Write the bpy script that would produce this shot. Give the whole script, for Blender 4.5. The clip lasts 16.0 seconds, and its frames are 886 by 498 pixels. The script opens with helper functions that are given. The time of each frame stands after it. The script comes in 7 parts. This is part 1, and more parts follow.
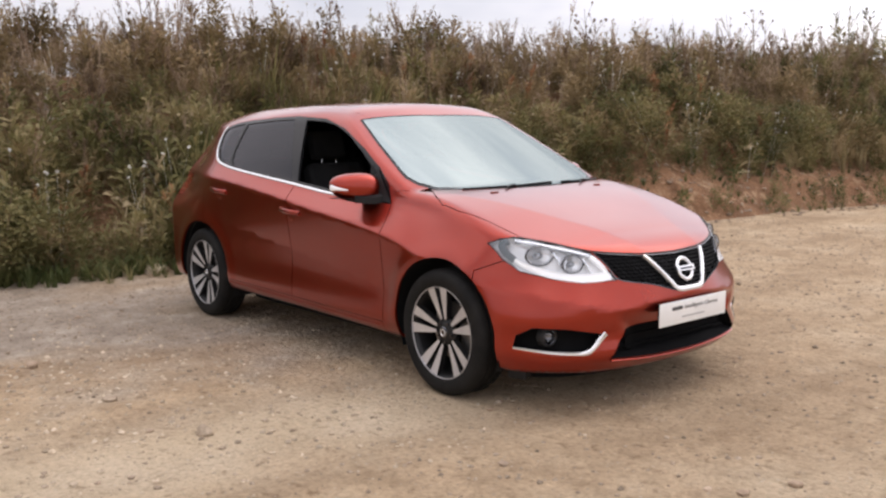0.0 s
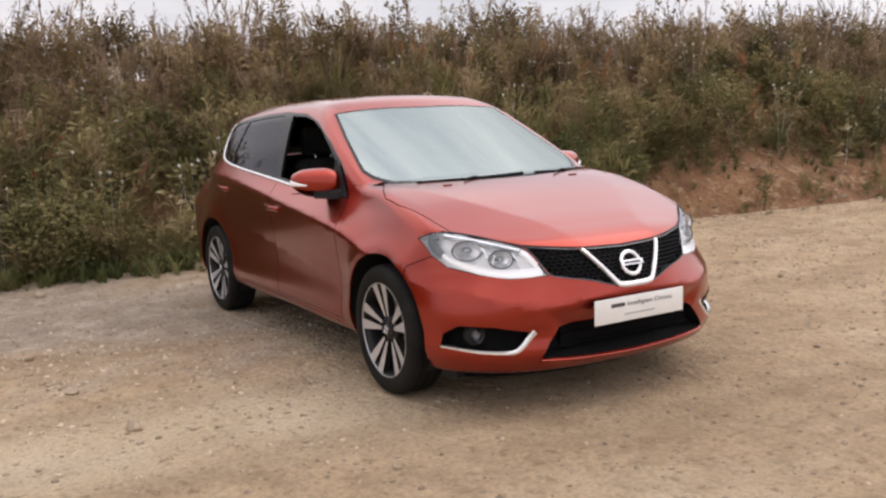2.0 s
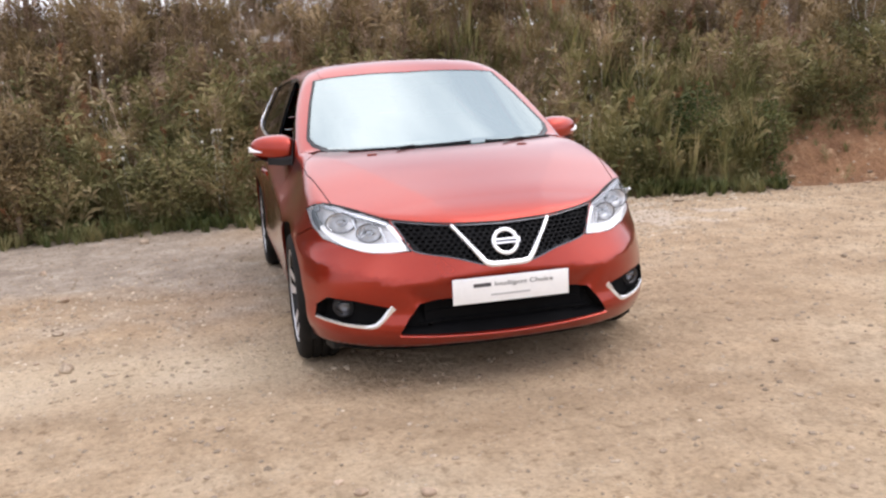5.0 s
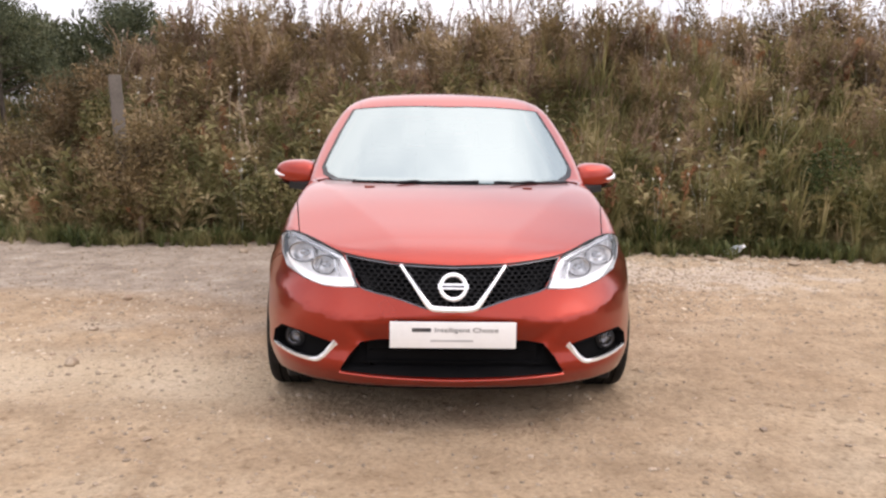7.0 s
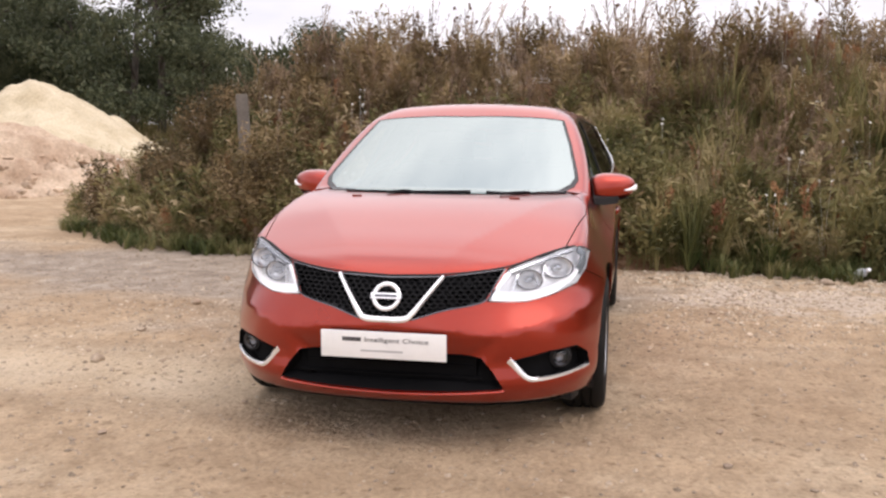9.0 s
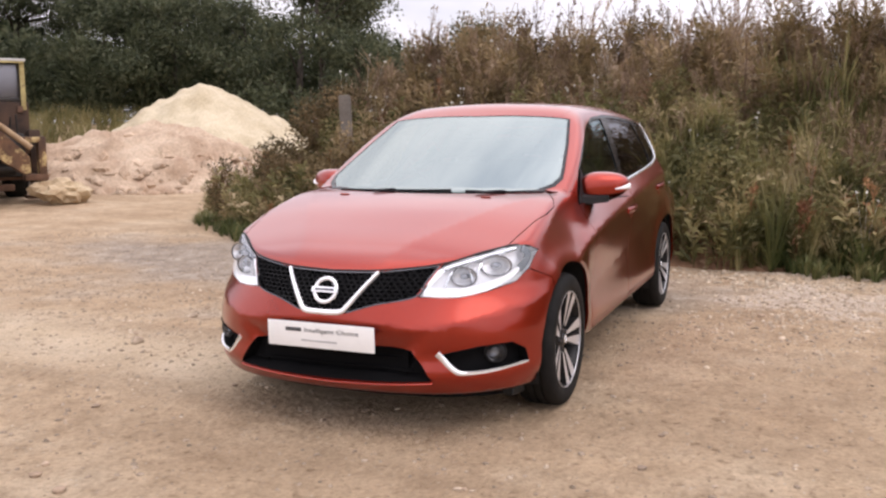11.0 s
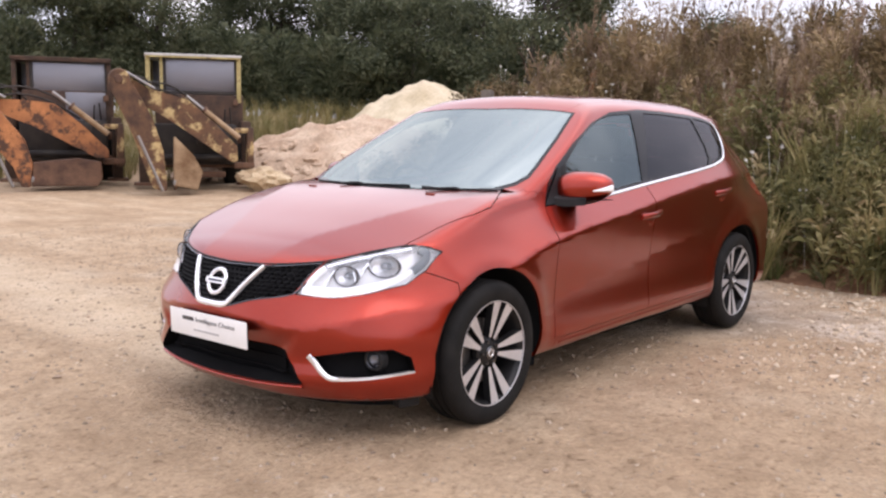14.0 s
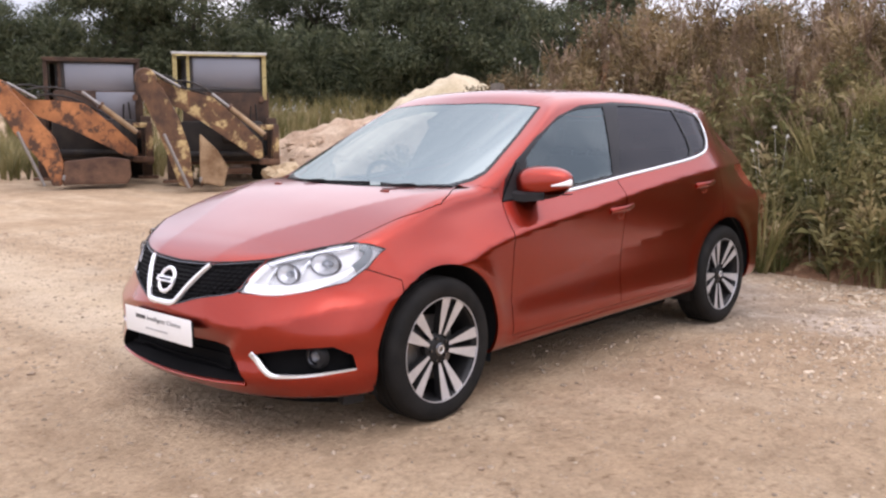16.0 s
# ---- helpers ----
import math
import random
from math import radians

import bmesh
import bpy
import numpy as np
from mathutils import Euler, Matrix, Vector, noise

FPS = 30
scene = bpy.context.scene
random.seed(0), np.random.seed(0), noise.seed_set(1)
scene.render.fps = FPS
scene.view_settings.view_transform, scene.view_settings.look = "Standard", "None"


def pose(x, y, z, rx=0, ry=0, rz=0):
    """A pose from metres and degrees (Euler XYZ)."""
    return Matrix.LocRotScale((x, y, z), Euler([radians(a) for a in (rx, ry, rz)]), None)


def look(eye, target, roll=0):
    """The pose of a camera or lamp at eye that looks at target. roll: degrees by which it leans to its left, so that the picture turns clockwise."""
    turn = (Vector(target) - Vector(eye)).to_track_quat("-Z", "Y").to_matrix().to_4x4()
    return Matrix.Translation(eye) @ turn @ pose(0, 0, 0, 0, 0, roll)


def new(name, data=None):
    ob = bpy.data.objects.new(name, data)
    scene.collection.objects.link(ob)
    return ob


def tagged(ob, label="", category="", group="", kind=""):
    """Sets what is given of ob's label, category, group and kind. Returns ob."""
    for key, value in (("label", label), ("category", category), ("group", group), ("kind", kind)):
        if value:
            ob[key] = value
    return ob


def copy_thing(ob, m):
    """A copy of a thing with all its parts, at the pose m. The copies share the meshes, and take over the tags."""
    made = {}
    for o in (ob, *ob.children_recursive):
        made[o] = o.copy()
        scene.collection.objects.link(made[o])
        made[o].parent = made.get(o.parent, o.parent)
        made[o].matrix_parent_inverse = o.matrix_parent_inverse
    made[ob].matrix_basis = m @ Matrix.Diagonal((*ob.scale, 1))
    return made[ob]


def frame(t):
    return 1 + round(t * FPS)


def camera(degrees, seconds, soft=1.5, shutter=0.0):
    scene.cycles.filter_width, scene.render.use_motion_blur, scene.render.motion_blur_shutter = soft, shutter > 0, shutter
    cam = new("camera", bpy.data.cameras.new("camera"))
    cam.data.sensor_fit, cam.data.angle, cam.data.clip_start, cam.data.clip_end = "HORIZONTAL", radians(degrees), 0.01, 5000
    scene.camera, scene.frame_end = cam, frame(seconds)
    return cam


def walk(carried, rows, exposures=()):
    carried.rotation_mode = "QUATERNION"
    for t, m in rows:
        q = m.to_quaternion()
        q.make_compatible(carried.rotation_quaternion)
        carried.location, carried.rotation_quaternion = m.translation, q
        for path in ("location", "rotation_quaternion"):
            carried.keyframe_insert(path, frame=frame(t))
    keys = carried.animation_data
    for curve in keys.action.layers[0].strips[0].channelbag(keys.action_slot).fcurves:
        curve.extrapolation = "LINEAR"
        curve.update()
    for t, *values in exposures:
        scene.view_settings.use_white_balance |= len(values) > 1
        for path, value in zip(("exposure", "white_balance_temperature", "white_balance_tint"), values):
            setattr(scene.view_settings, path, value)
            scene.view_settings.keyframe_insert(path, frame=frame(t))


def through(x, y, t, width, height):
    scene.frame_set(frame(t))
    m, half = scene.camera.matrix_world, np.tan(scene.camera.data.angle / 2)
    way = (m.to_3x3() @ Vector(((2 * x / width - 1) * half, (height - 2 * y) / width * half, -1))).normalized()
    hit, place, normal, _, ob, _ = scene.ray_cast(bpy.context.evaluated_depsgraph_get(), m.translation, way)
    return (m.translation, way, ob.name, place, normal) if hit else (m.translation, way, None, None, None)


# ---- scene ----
cam = camera(51.94, 16.0, soft=2.4)
PATH = [
    (0, (4.771, -3.617, 1.323), (1.696, -1.113, 0.794), -0.95),
    (0.5, (4.909, -3.455, 1.306), (1.789, -1.003, 0.800), -1.75),
    (1, (5.062, -3.244, 1.298), (1.824, -0.958, 0.766), -2.43),
    (1.5, (5.121, -2.967, 1.293), (1.793, -0.797, 0.832), -2.14),
    (2, (5.228, -2.746, 1.295), (1.799, -0.760, 0.747), -2.76),
    (2.5, (5.457, -2.458, 1.296), (1.915, -0.689, 0.726), -2.63),
    (3, (5.541, -2.199, 1.268), (1.953, -0.528, 0.686), -1.43),
    (3.5, (5.565, -1.926, 1.302), (1.905, -0.430, 0.693), -1.46),
    (6, (5.954, -0.655, 1.309), (2.029, -0.153, 0.724), -2.60),
    (6.5, (5.935, -0.382, 1.293), (1.973, -0.109, 0.809), -0.72),
    (7, (5.865, -0.127, 1.320), (1.905, -0.039, 0.759), 0.76),
    (7.5, (5.902, 0.175, 1.308), (1.940, 0.043, 0.774), -0.14),
    (8, (5.912, 0.452, 1.294), (1.976, 0.031, 0.725), -1.27),
    (8.5, (5.794, 0.712, 1.272), (1.882, 0.065, 0.743), -0.48),
    (11, (5.515, 1.972, 1.303), (1.862, 0.423, 0.796), -0.40),
    (11.5, (5.440, 2.252, 1.310), (1.939, 0.388, 0.788), -0.72),
    (12, (5.208, 2.425, 1.286), (1.757, 0.467, 0.779), -0.57),
    (12.5, (5.020, 2.584, 1.301), (1.614, 0.566, 0.730), -0.20),
    (13, (4.886, 2.877, 1.287), (1.626, 0.614, 0.789), -0.06),
    (13.5, (4.715, 3.034, 1.273), (1.560, 0.633, 0.744), -0.44),
    (14, (4.477, 3.135, 1.274), (1.414, 0.614, 0.759), 0.75),
    (14.5, (4.344, 3.228, 1.291), (1.340, 0.647, 0.734), 0.57),
    (15, (4.245, 3.380, 1.291), (1.335, 0.696, 0.720), -0.04),
    (15.5, (4.211, 3.451, 1.292), (1.282, 0.783, 0.742), 0.07),
    (16, (4.194, 3.449, 1.291), (1.267, 0.778, 0.745), -0.12),
]
EXPOSURES = [(0.0, -0.03, 7050, 18), (2.0, -0.12, 7250, 18), (3.5, 0.16, 6900, 18), (6.0, 0.31, 6750, 17), (7.0, 0.28, 7100, 20), (8.5, 0.20, 7150, 20), (11.0, 0.15, 7000, 22), (16.0, 0.30, 6700, 22)]
walk(cam, [(t, look(eye, target, roll)) for t, eye, target, roll in PATH], EXPOSURES)

# ---- light: bright overcast sky, soft high sun veiled by cloud ----
world = bpy.data.worlds.new("overcast_sky")
scene.world = world
world.use_nodes = True
wt = world.node_tree
wt.nodes.clear()
SUN_UP, SUN_ROUND = radians(56), radians(12)
sky = wt.nodes.new("ShaderNodeTexSky")
sky.sky_type, sky.sun_disc, sky.sun_elevation, sky.sun_rotation = "NISHITA", False, SUN_UP, SUN_ROUND
sky.dust_density, sky.ozone_density = 3.0, 1.5
sky_dim = wt.nodes.new("ShaderNodeVectorMath")
sky_dim.operation = "SCALE"
sky_dim.inputs["Scale"].default_value = 0.10
wt.links.new(sky.outputs[0], sky_dim.inputs[0])
cloud_at = wt.nodes.new("ShaderNodeTexCoord")
cloud_map = wt.nodes.new("ShaderNodeMapping")
cloud_map.inputs["Scale"].default_value = (1.0, 1.0, 2.6)
cloud = wt.nodes.new("ShaderNodeTexNoise")
cloud.inputs["Scale"].default_value, cloud.inputs["Detail"].default_value, cloud.inputs["Roughness"].default_value = 2.2, 5.0, 0.5
cloud_tone = wt.nodes.new("ShaderNodeValToRGB")
cloud_tone.color_ramp.elements[0].position, cloud_tone.color_ramp.elements[0].color = 0.36, (0.62, 0.69, 0.80, 1)
cloud_tone.color_ramp.elements[1].position, cloud_tone.color_ramp.elements[1].color = 0.62, (1.06, 1.10, 1.18, 1)
cloud_mix = wt.nodes.new("ShaderNodeMixRGB")
cloud_mix.inputs[0].default_value = 0.88
# an overcast sky is brighter overhead than at the horizon
cloud_up = wt.nodes.new("ShaderNodeSeparateXYZ")
cloud_rise = wt.nodes.new("ShaderNodeMapRange")
for k, v in (("From Min", 0.0), ("From Max", 0.9), ("To Min", 1.0), ("To Max", 1.78)):
    cloud_rise.inputs[k].default_value = v
wt.links.new(cloud_at.outputs["Generated"], cloud_up.inputs[0])
wt.links.new(cloud_up.outputs["Z"], cloud_rise.inputs[0])
cloud_gain = wt.nodes.new("ShaderNodeVectorMath")
cloud_gain.operation = "SCALE"
# and brightest round the veiled sun
cloud_sun = wt.nodes.new("ShaderNodeVectorMath")
cloud_sun.operation = "DOT_PRODUCT"
cloud_sun.inputs[1].default_value = (math.sin(SUN_ROUND) * math.cos(SUN_UP), math.cos(SUN_ROUND) * math.cos(SUN_UP), math.sin(SUN_UP))
wt.links.new(cloud_at.outputs["Generated"], cloud_sun.inputs[0])
cloud_veil = wt.nodes.new("ShaderNodeMapRange")
cloud_veil.interpolation_type = "SMOOTHSTEP"
for k, v in (("From Min", 0.12), ("From Max", 1.0), ("To Min", 0.0), ("To Max", 0.48)):
    cloud_veil.inputs[k].default_value = v
wt.links.new(cloud_sun.outputs["Value"], cloud_veil.inputs[0])
cloud_sum = wt.nodes.new("ShaderNodeMath")
cloud_sum.operation = "ADD"
wt.links.new(cloud_rise.outputs[0], cloud_sum.inputs[0])
wt.links.new(cloud_veil.outputs[0], cloud_sum.inputs[1])
wt.links.new(cloud_sum.outputs[0], cloud_gain.inputs["Scale"])
sky_out = wt.nodes.new("ShaderNodeBackground")
sky_out.inputs["Strength"].default_value = 1.03
wt.links.new(cloud_at.outputs["Generated"], cloud_map.inputs[0])
wt.links.new(cloud_map.outputs[0], cloud.inputs["Vector"])
wt.links.new(cloud.outputs["Fac"], cloud_tone.inputs[0])
wt.links.new(sky_dim.outputs[0], cloud_mix.inputs[1])
wt.links.new(cloud_tone.outputs[0], cloud_gain.inputs[0])
wt.links.new(cloud_gain.outputs[0], cloud_mix.inputs[2])
wt.links.new(cloud_mix.outputs[0], sky_out.inputs[0])
world_out = wt.nodes.new("ShaderNodeOutputWorld")
wt.links.new(sky_out.outputs[0], world_out.inputs[0])

sun_data = bpy.data.lights.new("sun", "SUN")
sun_data.energy, sun_data.angle, sun_data.color = 0.45, radians(44), (1.0, 0.95, 0.88)
sun = new("sun", sun_data)
sun.matrix_world = look((math.sin(SUN_ROUND) * 30, math.cos(SUN_ROUND) * 30, 30 * math.tan(SUN_UP)), (0, 0, 0))

# ---- materials ----
def nodes_of(name):
    m = bpy.data.materials.new(name)
    m.use_nodes = True
    return m, m.node_tree, m.node_tree.nodes["Principled BSDF"]


def surface(name, a, b, scale=4.0, rough=0.8, metal=0.0, bump=0.2, grain=60.0, spots=None, spot_scale=20.0, spot_cut=0.6, per="", vary=0.0, coat=0.0, spec=0.5, bump_far=0.01, grit=1.0):
    """Two colours mixed by a broad noise, a fine grain over it with relief, and a third colour in spots."""
    m, t, p = nodes_of(name)
    at = t.nodes.new("ShaderNodeTexCoord")

    def noise_of(s, detail, rough_=0.6):
        n = t.nodes.new("ShaderNodeTexNoise")
        n.inputs["Scale"].default_value, n.inputs["Detail"].default_value, n.inputs["Roughness"].default_value = s, detail, rough_
        t.links.new(at.outputs["Object"], n.inputs["Vector"])
        return n.outputs["Fac"]

    def ramp(fac, lo, hi, ca=(0, 0, 0), cb=(1, 1, 1)):
        r = t.nodes.new("ShaderNodeValToRGB")
        r.color_ramp.elements[0].position, r.color_ramp.elements[1].position = lo, hi
        r.color_ramp.elements[0].color, r.color_ramp.elements[1].color = (*ca, 1), (*cb, 1)
        t.links.new(fac, r.inputs[0])
        return r.outputs[0]

    def mix(kind, fac, c1, c2):
        n = t.nodes.new("ShaderNodeMixRGB")
        n.blend_type = kind
        for i, v in enumerate((fac, c1, c2)):
            if isinstance(v, (int, float)):
                n.inputs[i].default_value = v
            elif isinstance(v, tuple):
                n.inputs[i].default_value = (*v, 1)
            else:
                t.links.new(v, n.inputs[i])
        return n.outputs[0]

    col = ramp(noise_of(scale, 5), 0.35, 0.65, a, b)
    fine = noise_of(grain, 4, 0.7)
    col = mix("MULTIPLY", 1.0, col, ramp(fine, 0.25, 0.75, (1 - 0.28 * grit,) * 3, (1 + 0.18 * grit,) * 3))
    if spots:
        col = mix("MIX", ramp(noise_of(spot_scale, 9, 0.68), spot_cut, spot_cut + 0.08), col, spots)
    if per:
        src = t.nodes.new("ShaderNodeNewGeometry" if per == "island" else "ShaderNodeObjectInfo")
        out = src.outputs["Random Per Island" if per == "island" else "Random"]
        k = ramp(out, 0.0, 1.0, (1 - vary,) * 3, (1 + vary,) * 3)
        col = mix("MULTIPLY", 1.0, col, k)
    t.links.new(col, p.inputs["Base Color"])
    p.inputs["Roughness"].default_value, p.inputs["Metallic"].default_value = rough, metal
    p.inputs["Coat Weight"].default_value, p.inputs["Coat Roughness"].default_value = coat, 0.03
    p.inputs["Specular IOR Level"].default_value = spec
    if bump:
        bn = t.nodes.new("ShaderNodeBump")
        bn.inputs["Strength"].default_value, bn.inputs["Distance"].default_value = bump, bump_far
        t.links.new(fine, bn.inputs["Height"])
        t.links.new(bn.outputs[0], p.inputs["Normal"])
    return m


def leaf_mat(name, *stops, rough=0.6, through=0.25):
    """Leaves: a colour for each clump, drawn from a few stops, with some light let through."""
    m, t, p = nodes_of(name)
    geo = t.nodes.new("ShaderNodeNewGeometry")
    r = t.nodes.new("ShaderNodeValToRGB")
    r.color_ramp.interpolation = "LINEAR"
    while len(r.color_ramp.elements) < len(stops):
        r.color_ramp.elements.new(0.5)
    for i, c in enumerate(stops):
        r.color_ramp.elements[i].position = i / (len(stops) - 1)
        r.color_ramp.elements[i].color = (*c, 1)
    at = t.nodes.new("ShaderNodeTexCoord")
    patch = t.nodes.new("ShaderNodeTexNoise")
    patch.inputs["Scale"].default_value, patch.inputs["Detail"].default_value = 1.5, 4.0
    t.links.new(at.outputs["Object"], patch.inputs["Vector"])
    mid = t.nodes.new("ShaderNodeMath")
    mid.operation = "MULTIPLY_ADD"
    mid.inputs[1].default_value, mid.inputs[2].default_value = 3.4, -1.40
    t.links.new(patch.outputs["Fac"], mid.inputs[0])
    both = t.nodes.new("ShaderNodeMath")
    both.operation = "MULTIPLY_ADD"
    both.inputs[1].default_value = 0.48
    t.links.new(geo.outputs["Random Per Island"], both.inputs[0])
    t.links.new(mid.outputs[0], both.inputs[2])
    t.links.new(both.outputs[0], r.inputs[0])
    t.links.new(r.outputs[0], p.inputs["Base Color"])
    p.inputs["Roughness"].default_value, p.inputs["Specular IOR Level"].default_value = rough, 0.25
    tr = t.nodes.new("ShaderNodeBsdfTranslucent")
    t.links.new(r.outputs[0], tr.inputs[0])
    mx = t.nodes.new("ShaderNodeMixShader")
    mx.inputs[0].default_value = through
    t.links.new(p.outputs[0], mx.inputs[1])
    t.links.new(tr.outputs[0], mx.inputs[2])
    t.links.new(mx.outputs[0], t.nodes["Material Output"].inputs[0])
    return m


def glass_mat(name, tint, rough=0.0, clear=0.75, gleam=(0.76, 0.91, 0.95)):
    """A thin pane: a clear tinted sheet under a sharp mirror gloss."""
    m = bpy.data.materials.new(name)
    m.use_nodes = True
    t = m.node_tree
    t.nodes.clear()
    see, gloss, mx = t.nodes.new("ShaderNodeBsdfTransparent"), t.nodes.new("ShaderNodeBsdfGlossy"), t.nodes.new("ShaderNodeMixShader")
    see.inputs[0].default_value = (*tint, 1)
    gloss.inputs["Roughness"].default_value = rough
    gloss.inputs[0].default_value = (*gleam, 1)
    fr = t.nodes.new("ShaderNodeFresnel")
    fr.inputs[0].default_value = clear
    t.links.new(fr.outputs[0], mx.inputs[0])
    t.links.new(see.outputs[0], mx.inputs[1])
    t.links.new(gloss.outputs[0], mx.inputs[2])
    out = t.nodes.new("ShaderNodeOutputMaterial")
    t.links.new(mx.outputs[0], out.inputs[0])
    return m


def paint_mat(name, base, flake):
    """Metallic lacquer: a coloured metal-flake base under a clear coat, with a film of road dust."""
    m, t, p = nodes_of(name)
    at = t.nodes.new("ShaderNodeTexCoord")
    flakes = t.nodes.new("ShaderNodeTexVoronoi")
    flakes.inputs["Scale"].default_value = 900.0
    t.links.new(at.outputs["Object"], flakes.inputs["Vector"])
    dust = t.nodes.new("ShaderNodeTexNoise")
    dust.inputs["Scale"].default_value, dust.inputs["Detail"].default_value = 2.5, 6.0
    t.links.new(at.outputs["Object"], dust.inputs["Vector"])
    r = t.nodes.new("ShaderNodeValToRGB")
    r.color_ramp.elements[0].color, r.color_ramp.elements[1].color = (*base, 1), (*flake, 1)
    t.links.new(flakes.outputs["Color"], r.inputs[0])
    t.links.new(r.outputs[0], p.inputs["Base Color"])
    dr = t.nodes.new("ShaderNodeValToRGB")
    dr.color_ramp.elements[0].color, dr.color_ramp.elements[1].color = (0.25, 0.25, 0.25, 1), (0.34, 0.34, 0.34, 1)
    t.links.new(dust.outputs["Fac"], dr.inputs[0])
    t.links.new(dr.outputs[0], p.inputs["Roughness"])
    p.inputs["Metallic"].default_value = 0.93
    p.inputs["Coat Weight"].default_value, p.inputs["Coat Roughness"].default_value = 1.0, 0.12
    p.inputs["Coat IOR"].default_value = 1.5
    return m


PAINT = paint_mat("copper_red_paint", (0.265, 0.0125, 0.0032), (0.40, 0.029, 0.0065))
BLACK_TRIM = surface("black_plastic", (0.008, 0.008, 0.009), (0.012, 0.012, 0.013), 8, 0.55, bump=0.1, grain=300, spec=0.3, grit=0.12)
GLOSS_BLACK = surface("gloss_black", (0.007, 0.007, 0.008), (0.010, 0.010, 0.011), 8, 0.15, bump=0.0, grit=0.12, spec=0.28)
# blacker than the trim: shade of openings and underside put into the colour
VOID_BLACK = surface("shade_black", (0.004, 0.004, 0.0045), (0.006, 0.006, 0.0065), 8, 0.8, bump=0.1, grain=300, spec=0.08, grit=0.12)
RUBBER = surface("tyre_rubber", (0.009, 0.0088, 0.0085), (0.017, 0.016, 0.0148), 9, 0.75, bump=0.3, grain=140, bump_far=0.003, spec=0.15, grit=0.4)
CHROME = surface("chrome", (0.86, 0.87, 0.88), (0.92, 0.92, 0.93), 5, 0.14, 0.72, bump=0.0, grit=0.12)
ALLOY = surface("machined_alloy", (0.58, 0.58, 0.60), (0.66, 0.66, 0.67), 15, 0.35, 0.6, bump=0.05, grain=300, grit=0.12)
DARK_ALLOY = surface("dark_painted_alloy", (0.012, 0.012, 0.013), (0.018, 0.018, 0.018), 12, 0.4, 0.2, bump=0.05, grit=0.12, spec=0.3)
STEEL = surface("brake_steel", (0.25, 0.24, 0.23), (0.32, 0.30, 0.28), 15, 0.45, 0.9, bump=0.1, grit=0.12)
SCREEN_GLASS = glass_mat("windscreen_glass", (0.27, 0.32, 0.32), clear=4.9, gleam=(0.84, 0.97, 0.95))
SIDE_GLASS = glass_mat("side_glass", (0.40, 0.47, 0.49), clear=2.0)
DARK_GLASS = glass_mat("privacy_glass", (0.05, 0.052, 0.058), clear=1.42, gleam=(0.9, 0.9, 0.95))
LENS_GLASS = glass_mat("lamp_lens", (0.96, 0.97, 0.98), clear=1.42, gleam=(0.95, 0.97, 1.0))
LAMP_SILVER = surface("lamp_reflector", (0.88, 0.89, 0.90), (0.95, 0.95, 0.96), 40, 0.15, 0.45, bump=0.0, grit=0.12)
LAMP_WHITE = surface("lamp_white", (0.90, 0.91, 0.92), (0.94, 0.94, 0.95), 9, 0.25, bump=0.0, grit=0.12)
DAY_LIGHT = surface("daytime_light", (0.90, 0.91, 0.92), (0.94, 0.94, 0.95), 9, 0.25, bump=0.0, grit=0.12)
# weak glow added to lift the strips to a sky-bright white
DAY_LIGHT.node_tree.nodes["Principled BSDF"].inputs["Emission Color"].default_value = (0.95, 0.98, 1.0, 1)
DAY_LIGHT.node_tree.nodes["Principled BSDF"].inputs["Emission Strength"].default_value = 0.3
CABIN_CLOTH = surface("black_cloth", (0.012, 0.012, 0.013), (0.02, 0.02, 0.021), 12, 0.9, bump=0.2, grain=200)
DASH = surface("dashboard_grey", (0.035, 0.036, 0.038), (0.05, 0.05, 0.052), 8, 0.6, bump=0.15, grain=250, grit=0.12)
PLATE_WHITE = surface("plate_white", (0.80, 0.80, 0.78), (0.85, 0.85, 0.83), 6, 0.35, bump=0.0, grit=0.12)
INK = surface("plate_ink", (0.05, 0.05, 0.055), (0.07, 0.07, 0.07), 9, 0.5, bump=0.0, grit=0.12)
INK_PALE = surface("plate_ink_grey", (0.42, 0.42, 0.42), (0.48, 0.48, 0.47), 9, 0.5, bump=0.0, grit=0.12)
EARTH = surface("bank_earth", (0.19, 0.092, 0.045), (0.33, 0.175, 0.090), 2.2, 0.95, bump=1.0, grain=16, bump_far=0.07, spots=(0.40, 0.25, 0.145), spot_scale=5, spot_cut=0.54)
# ---- car body form: one smooth solid, x ahead, y to the car's left, z up ----
def curve(x, *pts):
    """Smooth curve through a few (position, value) pairs in falling or rising order."""
    p = sorted(pts)
    a, b = np.array([q[0] for q in p]), np.array([q[1] for q in p])
    d = np.diff(b) / np.diff(a)
    m = np.concatenate([[d[0]], (d[1:] + d[:-1]) / 2, [d[-1]]])
    x = np.clip(x, a[0], a[-1])
    i = np.clip(np.searchsorted(a, x) - 1, 0, len(a) - 2)
    h = a[i + 1] - a[i]
    s = (x - a[i]) / h
    return (b[i] * (1 + 2 * s) * (1 - s) ** 2 + h * m[i] * s * (1 - s) ** 2
            + b[i + 1] * s * s * (3 - 2 * s) + h * m[i + 1] * s * s * (s - 1))


def sstep(a, b, x):
    s = np.clip((x - a) / (b - a), 0, 1)
    return s * s * (3 - 2 * s)


def smax(a, b, k):
    h = np.clip(0.5 + 0.5 * (a - b) / k, 0, 1)
    return b * (1 - h) + a * h + k * h * (1 - h)


